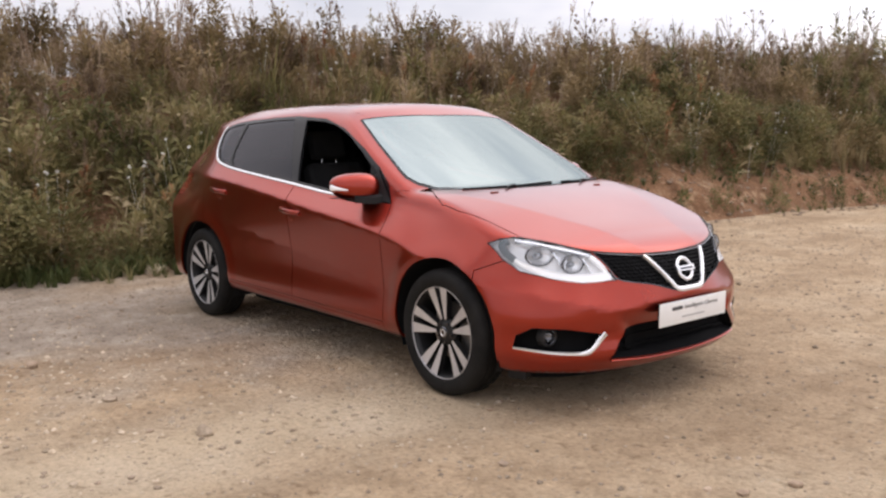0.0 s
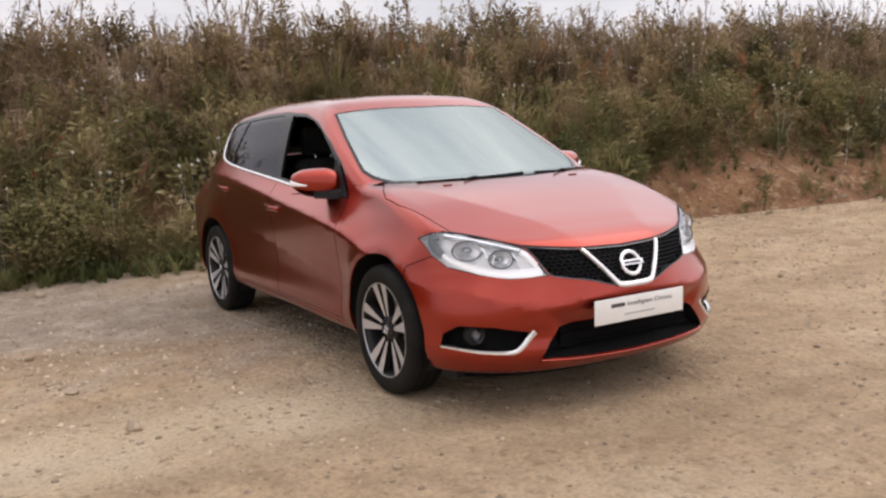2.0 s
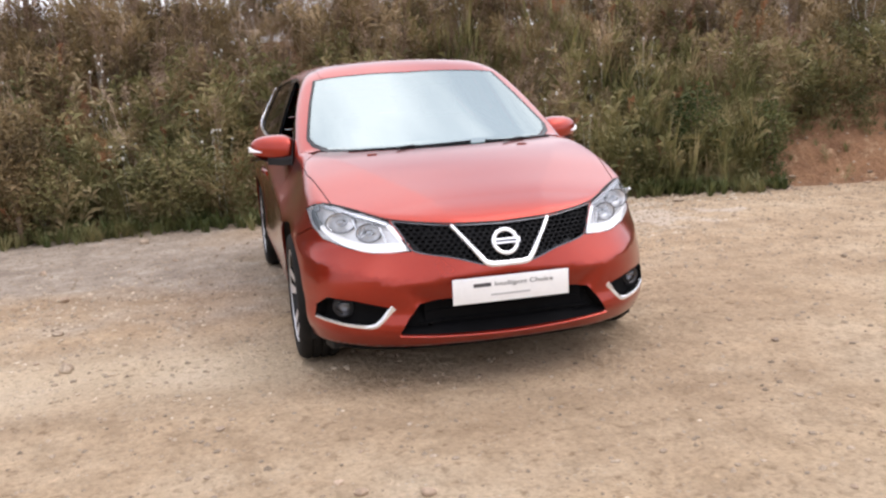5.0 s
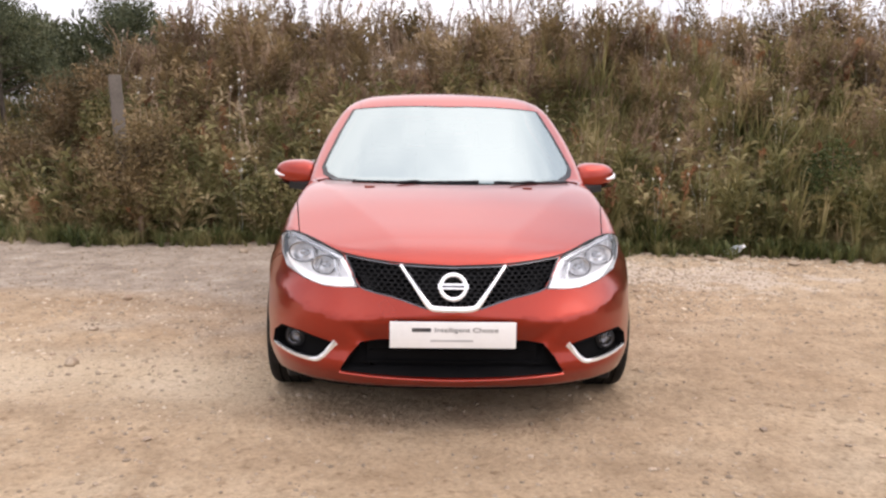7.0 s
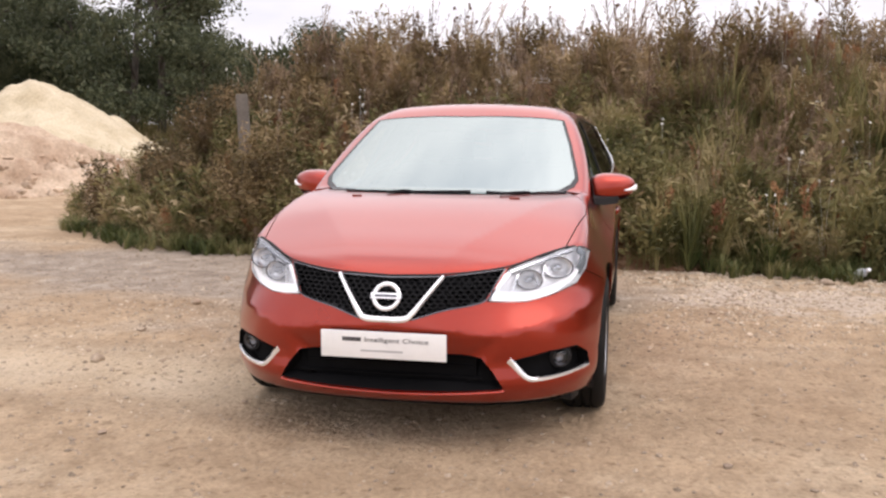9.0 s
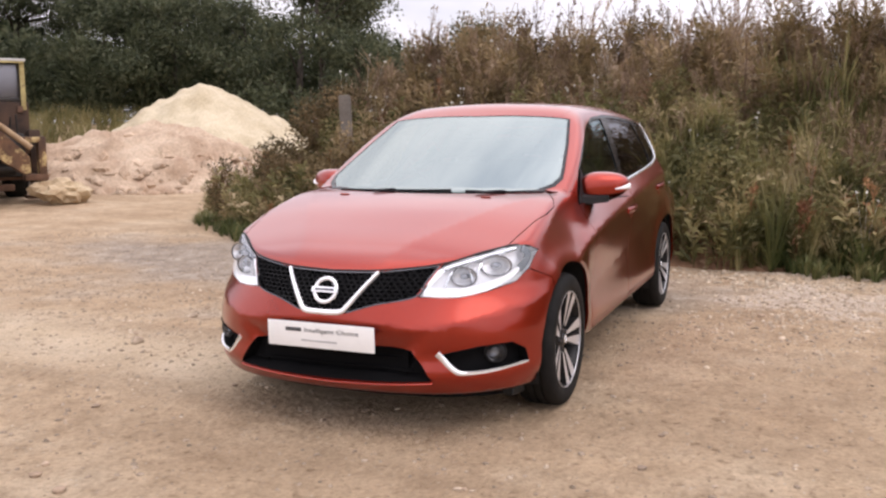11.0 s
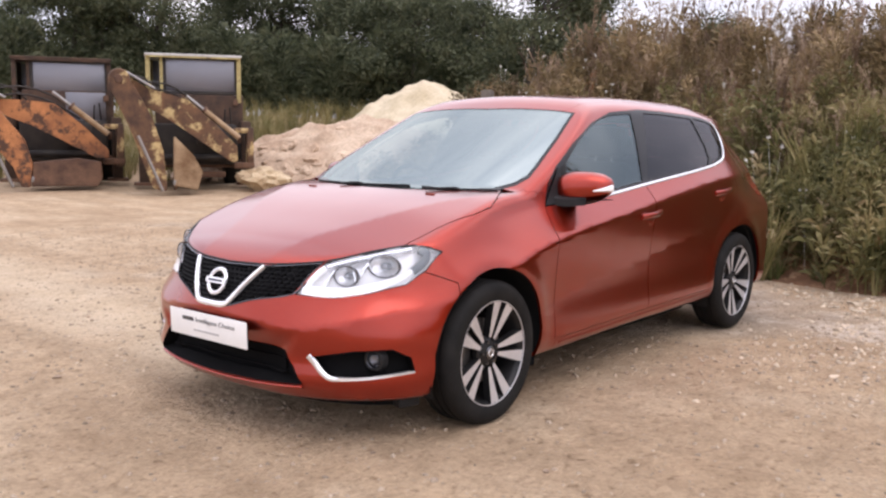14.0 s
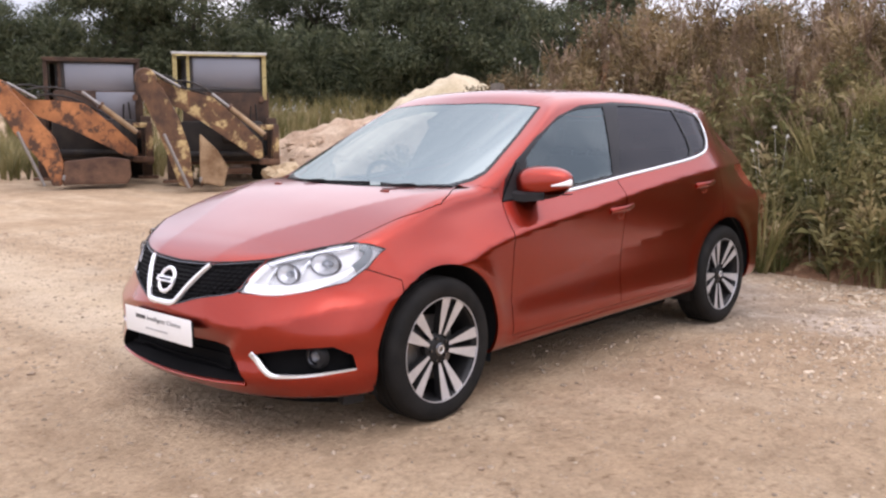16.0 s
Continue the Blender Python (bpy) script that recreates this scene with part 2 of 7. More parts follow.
def soft(x, k):
    """A ramp with a rounded foot."""
    return smax(x, 0 * x, k)


AXLE, HUB_Z, ARCH = 1.35, 0.318, 0.374


def belt_z(x):
    return curve(x, (1.1, 0.915), (0.84, 0.928), (0.37, 0.953), (-0.22, 1.008), (-0.8, 1.064), (-1.3, 1.115), (-2.2, 1.18))


def crease_z(x):
    return curve(x, (2.2, 0.580), (1.7, 0.620), (1.35, 0.658), (0.92, 0.768), (0.1, 0.872), (-0.4, 0.935), (-1.2, 1.008), (-2.1, 1.026))


def side_y(x, z):
    """Half the body's width: full below the crease, a shelf from it up to the window line, leaning glass above."""
    y = curve(x, (2.3, 0.783), (1.9, 0.812), (1.6, 0.853), (1.35, 0.866), (0.9, 0.878), (0, 0.872), (-0.8, 0.877), (-1.4, 0.877), (-1.85, 0.850), (-2.0, 0.838), (-2.2, 0.759))
    zc, zb = crease_z(x), belt_z(x)
    shelf = curve(x, (1.8, 0.423), (1.35, 0.407), (0.85, 0.800), (0.1, 0.857), (-0.8, 0.606), (-1.5, 0.582))
    lean = curve(x, (0.8, 0.198), (0.0, 0.407), (-1.2, 0.476), (-1.6, 0.345))
    y = y - shelf * soft(z - zc, 0.016) + (shelf - lean) * soft(z - zb, 0.04) - 0.10 * soft(z - 1.28, 0.15)
    door = sstep(1.02, 0.75, x) * sstep(-1.2, -0.75, x)
    y = y - door * 0.006 * np.exp(-((z - 0.52) / 0.13) ** 2) - 0.10 * np.minimum(soft(zc - z, 0.014), 0.30) * sstep(1.25, 0.85, x) * sstep(-1.5, -1.0, x)
    y = y + door * 0.008 * sstep(0.50, 0.30, z)
    y = y - (0.5 - 0.146 * sstep(1.2, 1.6, x)) * soft(0.30 - z, 0.05)
    y = y - sstep(-1.1, -2.0, x) * (0.159 * sstep(0.75, 1.03, z) + 0.094 * sstep(1.0, 1.3, z))
    for ax in (AXLE, -AXLE):
        r = np.hypot(x - ax, z - HUB_Z)
        y = y + 0.008 * np.exp(-((r - ARCH - 0.02) / 0.055) ** 2) * sstep(0.2, 0.4, z)
    return y


def nose_x(y, z):
    # a crease dips from under the emblem to the plate's corner and rises again to the wheel arch
    wing = curve(y, (0, 0.525), (0.2, 0.515), (0.4, 0.490), (0.5, 0.497), (0.6, 0.517), (0.7, 0.545), (0.85, 0.585))
    low = 0.293 + 0.192 * sstep(0.40, 0.66, z)
    x = 2.204 - low * y ** 2 - 0.017 * y ** 4 - 0.620 * y ** 6
    x = x - 0.361 * soft(z - wing, 0.009) - 0.225 * soft(wing - z, 0.009) + 0.438 * soft(0.37 - z, 0.025) - 1.0 * soft(0.275 - z, 0.025)
    # the chin under the number plate is hollowed between the two wings
    hollow = sstep(0.50, 0.40, y + 0.9 * (0.47 - z)) * sstep(0.262, 0.290, z) * sstep(0.50, 0.38, z)
    return x - 0.035 * hollow


def tail_x(y, z):
    return -2.085 + 0.222 * y ** 2 + 0.203 * soft(z - 0.791, 0.06) + 0.25 * soft(0.4 - z, 0.1)


def hood_z(x, y):
    z = curve(x, (2.3, 0.50), (2.15, 0.66), (2.05, 0.747), (1.9, 0.811), (1.7, 0.874), (1.45, 0.945), (1.2, 0.992), (0.95, 1.01), (0, 1.0), (-2.2, 1.0))
    yc = curve(x, (2.2, 0.20), (2.05, 0.22), (1.88, 0.27), (1.7, 0.37), (1.55, 0.455), (1.35, 0.55), (1.2, 0.63), (0.8, 0.70))
    return z - 0.02 * y ** 2 - 0.105 * soft(y - yc, 0.014) - 0.20 * soft(y - 0.74, 0.06)


def top_z(x, y):
    screen = 0.984 + 0.485 * (1.16 - x) - 0.12 * y ** 2 - 0.12 * soft(y - 0.55, 0.1)
    roof = curve(x, (0.8, 1.36), (0.4, 1.44), (0.05, 1.481), (-0.4, 1.497), (-0.8, 1.496), (-1.2, 1.481), (-1.6, 1.427), (-2.1, 1.328)) - 0.108 * y ** 2 - 0.347 * soft(y - 0.50, 0.08)
    back = 1.320 + 0.947 * (x + 1.820)
    cabin = -smax(-smax(-roof, -screen, 0.03) * -1, -back, 0.03)
    return smax(cabin, hood_z(x, y), 0.015)


def body_f(p):
    x, y, z = p[..., 0], np.abs(p[..., 1]), p[..., 2]
    f = smax(y - side_y(x, z), 0.9 * (z - top_z(x, y)), 0.035)
    f = smax(f, 0.9 * (x - nose_x(y, z)), 0.05)
    f = smax(f, tail_x(y, z) - x, 0.06)
    return smax(f, curve(x, (2.2, 0.19), (1.6, 0.20), (0.9, 0.228), (-2.2, 0.25)) - z, 0.02)


def body_n(p):
    g = np.stack([body_f(p + e) - body_f(p - e) for e in 1e-4 * np.eye(3)], -1)
    return g / np.linalg.norm(g, axis=-1, keepdims=True)


# ---- building helpers ----
def mesh_of(name, verts, faces, mat=None, smooth=True):
    me = bpy.data.meshes.new(name)
    me.from_pydata([tuple(v) for v in verts], [], [tuple(f) for f in faces])
    if mat:
        me.materials.append(mat)
    me.polygons.foreach_set("use_smooth", [smooth] * len(me.polygons))
    me.update()
    return me


def fast_mesh(name, verts, quads, mat, smooth=False):
    """A large mesh of triangles or quads straight from arrays."""
    me = bpy.data.meshes.new(name)
    n, k = quads.shape
    me.vertices.add(len(verts))
    me.vertices.foreach_set("co", verts.astype(np.float32).ravel())
    me.loops.add(n * k)
    me.loops.foreach_set("vertex_index", quads.astype(np.int32).ravel())
    me.polygons.add(n)
    me.polygons.foreach_set("loop_start", np.arange(0, n * k, k, dtype=np.int32))
    me.polygons.foreach_set("use_smooth", np.full(n, smooth))
    me.materials.append(mat)
    me.update(calc_edges=True)
    me.validate()
    return me


def grid_faces(nu, nv, close_u=False):
    i = np.arange(nu if close_u else nu - 1)[:, None]
    j = np.arange(nv - 1)[None, :]
    a, b = i * nv + j, ((i + 1) % nu) * nv + j
    return np.stack([a + 0 * b, b, b + 1, a + 1], -1).reshape(-1, 4)


def rough_noise(x, y, s, seed=0):
    """Cheap smooth noise on arrays: a few turned sine waves."""
    r = np.random.RandomState(seed)
    out = 0 * x
    for k in range(7):
        a, w, ph = r.uniform(0, 6.28), s * r.uniform(0.6, 2.2), r.uniform(0, 6.28, 2)
        out = out + np.sin((x * np.cos(a) + y * np.sin(a)) * w + ph[0] + 1.3 * np.sin((y * np.cos(a) - x * np.sin(a)) * w * 0.7 + ph[1]))
    return out / 7


# ---- ground ----
def ground_mat():
    m, t, p = nodes_of("gravel_track")
    at = t.nodes.new("ShaderNodeTexCoord")

    def noise_of(s, d, r=0.6):
        n = t.nodes.new("ShaderNodeTexNoise")
        n.inputs["Scale"].default_value, n.inputs["Detail"].default_value, n.inputs["Roughness"].default_value = s, d, r
        t.links.new(at.outputs["Object"], n.inputs["Vector"])
        return n.outputs["Fac"]

    def ramp(fac, *stops):
        r = t.nodes.new("ShaderNodeValToRGB")
        while len(r.color_ramp.elements) < len(stops):
            r.color_ramp.elements.new(0.5)
        for e, (pos, c) in zip(r.color_ramp.elements, stops):
            e.position, e.color = pos, (*c, 1)
        t.links.new(fac, r.inputs[0])
        return r.outputs[0]

    def mix(kind, fac, a, b):
        n = t.nodes.new("ShaderNodeMixRGB")
        n.blend_type = kind
        for i, v in enumerate((fac, a, b)):
            if isinstance(v, (int, float)):
                n.inputs[i].default_value = v
            else:
                t.links.new(v, n.inputs[i])
        return n.outputs[0]

    tan = ramp(noise_of(0.9, 6), (0.30, (0.385, 0.270, 0.170)), (0.50, (0.480, 0.352, 0.230)), (0.70, (0.555, 0.432, 0.300)))
    grey = ramp(noise_of(3.5, 6), (0.30, (0.27, 0.218, 0.172)), (0.55, (0.385, 0.318, 0.252)), (0.75, (0.50, 0.43, 0.355)))
    # loose grey gravel lies beside and behind the car, worn tan wheel tracks ahead of it
    spot = t.nodes.new("ShaderNodeMapping")
    spot.inputs["Location"].default_value, spot.inputs["Scale"].default_value = (0.88, 0.66, 0.0), (0.36, 0.24, 0.0)
    t.links.new(at.outputs["Object"], spot.inputs[0])
    far = t.nodes.new("ShaderNodeVectorMath")
    far.operation = "LENGTH"
    t.links.new(spot.outputs[0], far.inputs[0])
    lie = t.nodes.new("ShaderNodeMath")
    lie.operation = "MULTIPLY_ADD"
    lie.inputs[1].default_value, lie.inputs[2].default_value = -0.75, 1.15
    t.links.new(far.outputs["Value"], lie.inputs[0])
    add = t.nodes.new("ShaderNodeMath")
    add.operation = "ADD"
    t.links.new(lie.outputs[0], add.inputs[0])
    wob = t.nodes.new("ShaderNodeMath")
    wob.operation = "MULTIPLY_ADD"
    wob.inputs[1].default_value, wob.inputs[2].default_value = 1.6, -0.8
    t.links.new(noise_of(0.45, 4), wob.inputs[0])
    t.links.new(wob.outputs[0], add.inputs[1])
    col = mix("MIX", ramp(add.outputs[0], (0.42, (0, 0, 0)), (0.75, (1, 1, 1))), tan, grey)
    col = mix("MULTIPLY", 1.0, col, ramp(noise_of(5.5, 5, 0.65), (0.30, (0.80, 0.785, 0.765)), (0.5, (1, 1, 1)), (0.72, (1.13, 1.13, 1.13))))
    # a strip of pale trodden sand passes before the car's right-hand wheels
    where = t.nodes.new("ShaderNodeSeparateXYZ")
    t.links.new(at.outputs["Object"], where.inputs[0])

    def calc(op, a, b, c=0.0):
        n = t.nodes.new("ShaderNodeMath")
        n.operation = op
        for i, v in enumerate((a, b, c)):
            if isinstance(v, (int, float)):
                n.inputs[i].default_value = v
            else:
                t.links.new(v, n.inputs[i])
        return n.outputs[0]

    off = calc("MULTIPLY_ADD", where.outputs["Y"], -0.10, calc("ADD", where.outputs["X"], -1.45))
    off = calc("MULTIPLY_ADD", noise_of(0.7, 4), 1.3, calc("ADD", off, -0.65))
    strip = calc("MULTIPLY_ADD", calc("ABSOLUTE", off, 0.0), -1.25, 1.0)
    strip = calc("MINIMUM", strip, calc("MULTIPLY_ADD", where.outputs["Y"], -0.9, -0.45))
    col = mix("MIX", ramp(strip, (0.05, (0, 0, 0)), (0.75, (0.85, 0.85, 0.85))), col, ramp(noise_of(2.6, 5), (0.35, (0.53, 0.415, 0.285)), (0.65, (0.63, 0.51, 0.37))))
    # wheel ruts run along the track
    rut = t.nodes.new("ShaderNodeMapping")
    rut.inputs["Scale"].default_value = (2.6, 0.22, 1.0)
    t.links.new(at.outputs["Object"], rut.inputs[0])
    ruts = t.nodes.new("ShaderNodeTexNoise")
    ruts.inputs["Scale"].default_value, ruts.inputs["Detail"].default_value = 1.0, 5.0
    t.links.new(rut.outputs[0], ruts.inputs["Vector"])
    col = mix("MULTIPLY", 1.0, col, ramp(ruts.outputs["Fac"], (0.32, (0.89, 0.88, 0.87)), (0.5, (1, 1, 1)), (0.68, (1.07, 1.07, 1.06))))
    # spilt pale rubble at the foot of the bank
    spill = t.nodes.new("ShaderNodeMapping")
    spill.inputs["Location"].default_value, spill.inputs["Scale"].default_value = (1.60, -1.16, 0.0), (0.80, 0.52, 0.0)
    t.links.new(at.outputs["Object"], spill.inputs[0])
    wide = t.nodes.new("ShaderNodeVectorMath")
    wide.operation = "LENGTH"
    t.links.new(spill.outputs[0], wide.inputs[0])
    edge = t.nodes.new("ShaderNodeMath")
    edge.operation = "MULTIPLY_ADD"
    edge.inputs[1].default_value = 1.9
    t.links.new(noise_of(2.4, 5), edge.inputs[0])
    drop = t.nodes.new("ShaderNodeMath")
    drop.operation = "MULTIPLY"
    drop.inputs[1].default_value = -0.85
    t.links.new(wide.outputs["Value"], drop.inputs[0])
    t.links.new(drop.outputs[0], edge.inputs[2])
    col = mix("MIX", ramp(edge.outputs[0], (0.42, (0, 0, 0)), (0.62, (0.8, 0.8, 0.8))), col, ramp(noise_of(9, 4), (0.3, (0.48, 0.38, 0.29)), (0.7, (0.68, 0.59, 0.49))))
    fine = noise_of(38, 6, 0.75)
    col = mix("MULTIPLY", 1.0, col, ramp(fine, (0.25, (0.62, 0.60, 0.57)), (0.5, (1, 1, 1)), (0.8, (1.26, 1.26, 1.25))))
    # small clods and pits in the trodden surface, pits darkened as if shaded
    clod = noise_of(17, 3, 0.55)
    col = mix("MULTIPLY", 1.0, col, ramp(clod, (0.30, (0.66, 0.63, 0.60)), (0.42, (1, 1, 1)), (0.64, (1.0, 1.0, 1.0)), (0.74, (1.16, 1.15, 1.14))))
    stones = t.nodes.new("ShaderNodeTexVoronoi")
    stones.inputs["Scale"].default_value = 34
    t.links.new(at.outputs["Object"], stones.inputs["Vector"])
    pick = ramp(stones.outputs["Distance"], (0.16, (1, 1, 1)), (0.24, (0, 0, 0)))
    col = mix("MIX", mix("MULTIPLY", 1.0, pick, ramp(noise_of(7, 3), (0.48, (0, 0, 0)), (0.62, (0.6, 0.6, 0.6)))), col, ramp(stones.outputs["Color"], (0.2, (0.33, 0.27, 0.21)), (0.9, (0.62, 0.55, 0.46))))
    t.links.new(col, p.inputs["Base Color"])
    p.inputs["Roughness"].default_value, p.inputs["Specular IOR Level"].default_value = 0.95, 0.2
    bn = t.nodes.new("ShaderNodeBump")
    bn.inputs["Strength"].default_value, bn.inputs["Distance"].default_value = 0.9, 0.03
    t.links.new(calc("MULTIPLY_ADD", clod, 1.6, fine), bn.inputs["Height"])
    t.links.new(bn.outputs[0], p.inputs["Normal"])
    return m


GRAVEL = ground_mat()


def ground_z(x, y):
    near = np.exp(-((x / 2.6) ** 2 + (y / 1.6) ** 2) ** 2)
    far = np.clip(np.hypot(x, y) / 25, 0, 1)
    z = (0.018 + 0.10 * far) * rough_noise(x, y, 0.7, 3) + 0.010 * rough_noise(x, y, 3.1, 5) + 0.005 * rough_noise(x, y, 9.0, 6)
    back = sstep(18, 33, -0.6 * x - 0.8 * y)
    yard = sstep(8, 15, -0.55 * x - 0.83 * y)
    return z * (1 - 0.9 * near) + 0.08 * yard + 1.7 * back


def ground():
    fine = np.arange(-9.0, 9.01, 0.09)
    out = np.concatenate([np.arange(9.4, 22, 0.5), np.geomspace(23, 1500, 26)])
    g = np.concatenate([-out[::-1], fine, out])
    X, Y = np.meshgrid(g, g, indexing="ij")
    Z = ground_z(X, Y)
    V = np.stack([X, Y, Z], -1).reshape(-1, 3)
    ob = new("ground", fast_mesh("ground", V, grid_faces(len(g), len(g)), GRAVEL, True))
    return tagged(ob, "tan gravel and dirt track with grey stony patches", "ground", kind="structure")


# ---- the overgrown earth bank behind the car ----
def toe_x(y):
    return curve(y, (-12, -9.5), (-7.5, -6.6), (-6, -5.1), (-4.5, -3.85), (-1.5, -3.82), (0.2, -3.38), (1.3, -3.32), (2.2, -3.40), (3.0, -3.28), (4.4, -3.05), (7, -2.4), (10.6, -2.0), (18, -0.6), (45, 6.0))


def bank_h(x, y):
    """Height of the bank's earth over the ground."""
    d = toe_x(y) - x + 0.25 * rough_noise(x, y, 1.1, 8)
    steep = 0.36 * sstep(4.0, 6.0, y)
    rise = steep * sstep(0, 0.55, d) + (2.0 - steep) * sstep(0.0, 3.1, d)
    end = sstep(-6.9, -3.3, y)
    fall = 1 - 0.55 * sstep(5, 14, d)
    return (rise * fall + 0.16 * rough_noise(x, y, 1.5, 9) * sstep(0.1, 1.0, d) + 0.06 * rough_noise(x, y, 4.5, 10) * sstep(0.05, 0.6, d) + 0.085 * rough_noise(x, y, 9.0, 12) * sstep(3.5, 5.0, y) * sstep(0.0, 0.3, d) * sstep(1.4, 0.8, d)) * (0.12 + 0.88 * end)


def bank():
    ys = np.concatenate([np.arange(-12, 14, 0.12), np.arange(14, 46, 0.5)])
    ds = np.concatenate([np.arange(-0.4, 4.2, 0.11), np.arange(4.3, 16, 0.5)])
    Y, D = np.meshgrid(ys, ds, indexing="ij")
    X = toe_x(Y) - D
    Z = ground_z(X, Y) + bank_h(X, Y) - 0.05 * sstep(0.15, -0.3, D) - 0.5 * sstep(-5.9, -6.9, Y)
    V = np.stack([X, Y, Z], -1).reshape(-1, 3)
    ob = new("earth_bank", fast_mesh("earth_bank", V, grid_faces(len(ys), len(ds))[:, ::-1], EARTH, True))
    return tagged(ob, "long bank of reddish clay and soil", "bank", kind="structure")


ground()
bank()


def body_mesh(step=0.026):
    """The body's skin as quads, each corner drawn onto the form."""
    lo, hi = np.array([-2.22, -1.0, 0.12]), np.array([2.32, 1.0, 1.58])
    n = np.ceil((hi - lo) / step).astype(int) + 1
    ax = [lo[k] + step * np.arange(n[k]) for k in range(3)]
    G = np.stack(np.meshgrid(*ax, indexing="ij"), -1)
    V = body_f(G)
    s = V < 0
    c = np.zeros(n - 1, int)
    for i in (0, 1):
        for j in (0, 1):
            for k in (0, 1):
                c += s[i:n[0] - 1 + i, j:n[1] - 1 + j, k:n[2] - 1 + k]
    act = (c > 0) & (c < 8)
    idx = -np.ones(n - 1, int)
    idx[act] = np.arange(act.sum())
    P = G[:-1, :-1, :-1][act] + step / 2
    for _ in range(12):
        f = body_f(P)
        g = np.stack([body_f(P + e) - body_f(P - e) for e in 1e-4 * np.eye(3)], -1) / 2e-4
        P = P - np.clip(f / np.maximum((g * g).sum(-1), 0.1), -0.02, 0.02)[:, None] * g
    quads = []
    for a in range(3):
        b, d = (a + 1) % 3, (a + 2) % 3
        lo_s = [slice(None)] * 3
        hi_s = [slice(None)] * 3
        lo_s[a], hi_s[a] = slice(0, -1), slice(1, None)
        cross = s[tuple(lo_s)] != s[tuple(hi_s)]
        inside = s[tuple(lo_s)]
        I = np.argwhere(cross)
        I = I[(I[:, b] > 0) & (I[:, d] > 0) & (I[:, b] < n[b] - 1) & (I[:, d] < n[d] - 1)]
        eb, ed = np.eye(3, dtype=int)[b], np.eye(3, dtype=int)[d]
        q = np.stack([idx[tuple((I - o).T)] for o in (eb + ed, ed, 0 * eb, eb)], -1)
        flip = ~inside[tuple(I.T)]
        q[flip] = q[flip][:, ::-1]
        quads.append(q[(q >= 0).all(1)])
    return P, np.concatenate(quads)



def part(name, me, parent, label="", at=None):
    """Links a mesh, or a bmesh with its material, as one part under its thing."""
    ob = new(name, me)
    ob.parent = parent
    if at is not None:
        ob.matrix_basis = at
    if label:
        ob["label"] = label
    return ob


def bm_mesh(name, bm, mat, smooth=True):
    me = bpy.data.meshes.new(name)
    bmesh.ops.recalc_face_normals(bm, faces=bm.faces[:])
    bm.to_mesh(me)
    bm.free()
    for m in mat if isinstance(mat, (list, tuple)) else [mat]:
        me.materials.append(m)
    me.polygons.foreach_set("use_smooth", [smooth] * len(me.polygons))
    return me


def box(name, size, mat, bevel=0.01, m=None, seg=2, taper=1.0):
    """A box with rounded edges; taper narrows its top."""
    bm = bmesh.new()
    bmesh.ops.create_cube(bm, size=1.0, matrix=Matrix.Diagonal((*size, 1)))
    for v in bm.verts:
        if v.co.z > 0:
            v.co.x *= taper
            v.co.y *= taper
    if bevel:
        bmesh.ops.bevel(bm, geom=bm.edges[:], offset=bevel, segments=seg, profile=0.6, affect="EDGES")
    if m is not None:
        bmesh.ops.transform(bm, matrix=m, verts=bm.verts[:])
    me = bm_mesh(name, bm, mat)
    smooth_by_angle(me)
    return me


def smooth_by_angle(me, deg=35):
    """Keeps edges sharper than the angle."""
    bm = bmesh.new()
    bm.from_mesh(me)
    for e in bm.edges:
        e.smooth = len(e.link_faces) != 2 or e.calc_face_angle() < radians(deg)
    bm.to_mesh(me)
    bm.free()


def lathe(name, profile, mat, seg=48, axis="y", close=False):
    """Turns (radius, along) pairs round an axis."""
    a = np.linspace(0, 2 * np.pi, seg, endpoint=False)
    r, h = np.array(profile, float).T
    if close:
        r, h = np.append(r, r[0]), np.append(h, h[0])
    c, s, H = np.outer(np.cos(a), r), np.outer(np.sin(a), r), np.outer(np.ones(seg), h)
    V = {"y": (c, H, s), "x": (H, c, s), "z": (c, s, H)}[axis]
    me = mesh_of(name, np.stack(V, -1).reshape(-1, 3), grid_faces(seg, len(r), True), mat)
    bm = bmesh.new()
    bm.from_mesh(me)
    bmesh.ops.remove_doubles(bm, verts=bm.verts[:], dist=1e-5)
    bmesh.ops.recalc_face_normals(bm, faces=bm.faces[:])
    bm.to_mesh(me)
    bm.free()
    smooth_by_angle(me, 40)
    return me


def sweep(name, path, normals, section, mat, close_ends=True):
    """Draws a closed section (across, out) along a path that lies on a surface with these normals."""
    P, N = np.asarray(path, float), np.asarray(normals, float)
    T = np.gradient(P, axis=0)
    T /= np.linalg.norm(T, axis=1, keepdims=True)
    B = np.cross(N, T)
    B /= np.linalg.norm(B, axis=1, keepdims=True)
    sec = np.array(section, float)
    if sec.ndim == 2:
        sec = np.repeat(sec[None], len(P), 0)
    V = P[:, None] + sec[..., :1] * B[:, None] + sec[..., 1:] * N[:, None]
    k = sec.shape[1]
    F = [(i * k + j, i * k + (j + 1) % k, (i + 1) * k + (j + 1) % k, (i + 1) * k + j) for i in range(len(P) - 1) for j in range(k)]
    if close_ends:
        F += [tuple(range(k)), tuple(range((len(P) - 1) * k, len(P) * k))]
    me = mesh_of(name, V.reshape(-1, 3), F, mat)
    bm = bmesh.new()
    bm.from_mesh(me)
    bmesh.ops.recalc_face_normals(bm, faces=bm.faces[:])
    bm.to_mesh(me)
    bm.free()
    smooth_by_angle(me, 45)
    return me


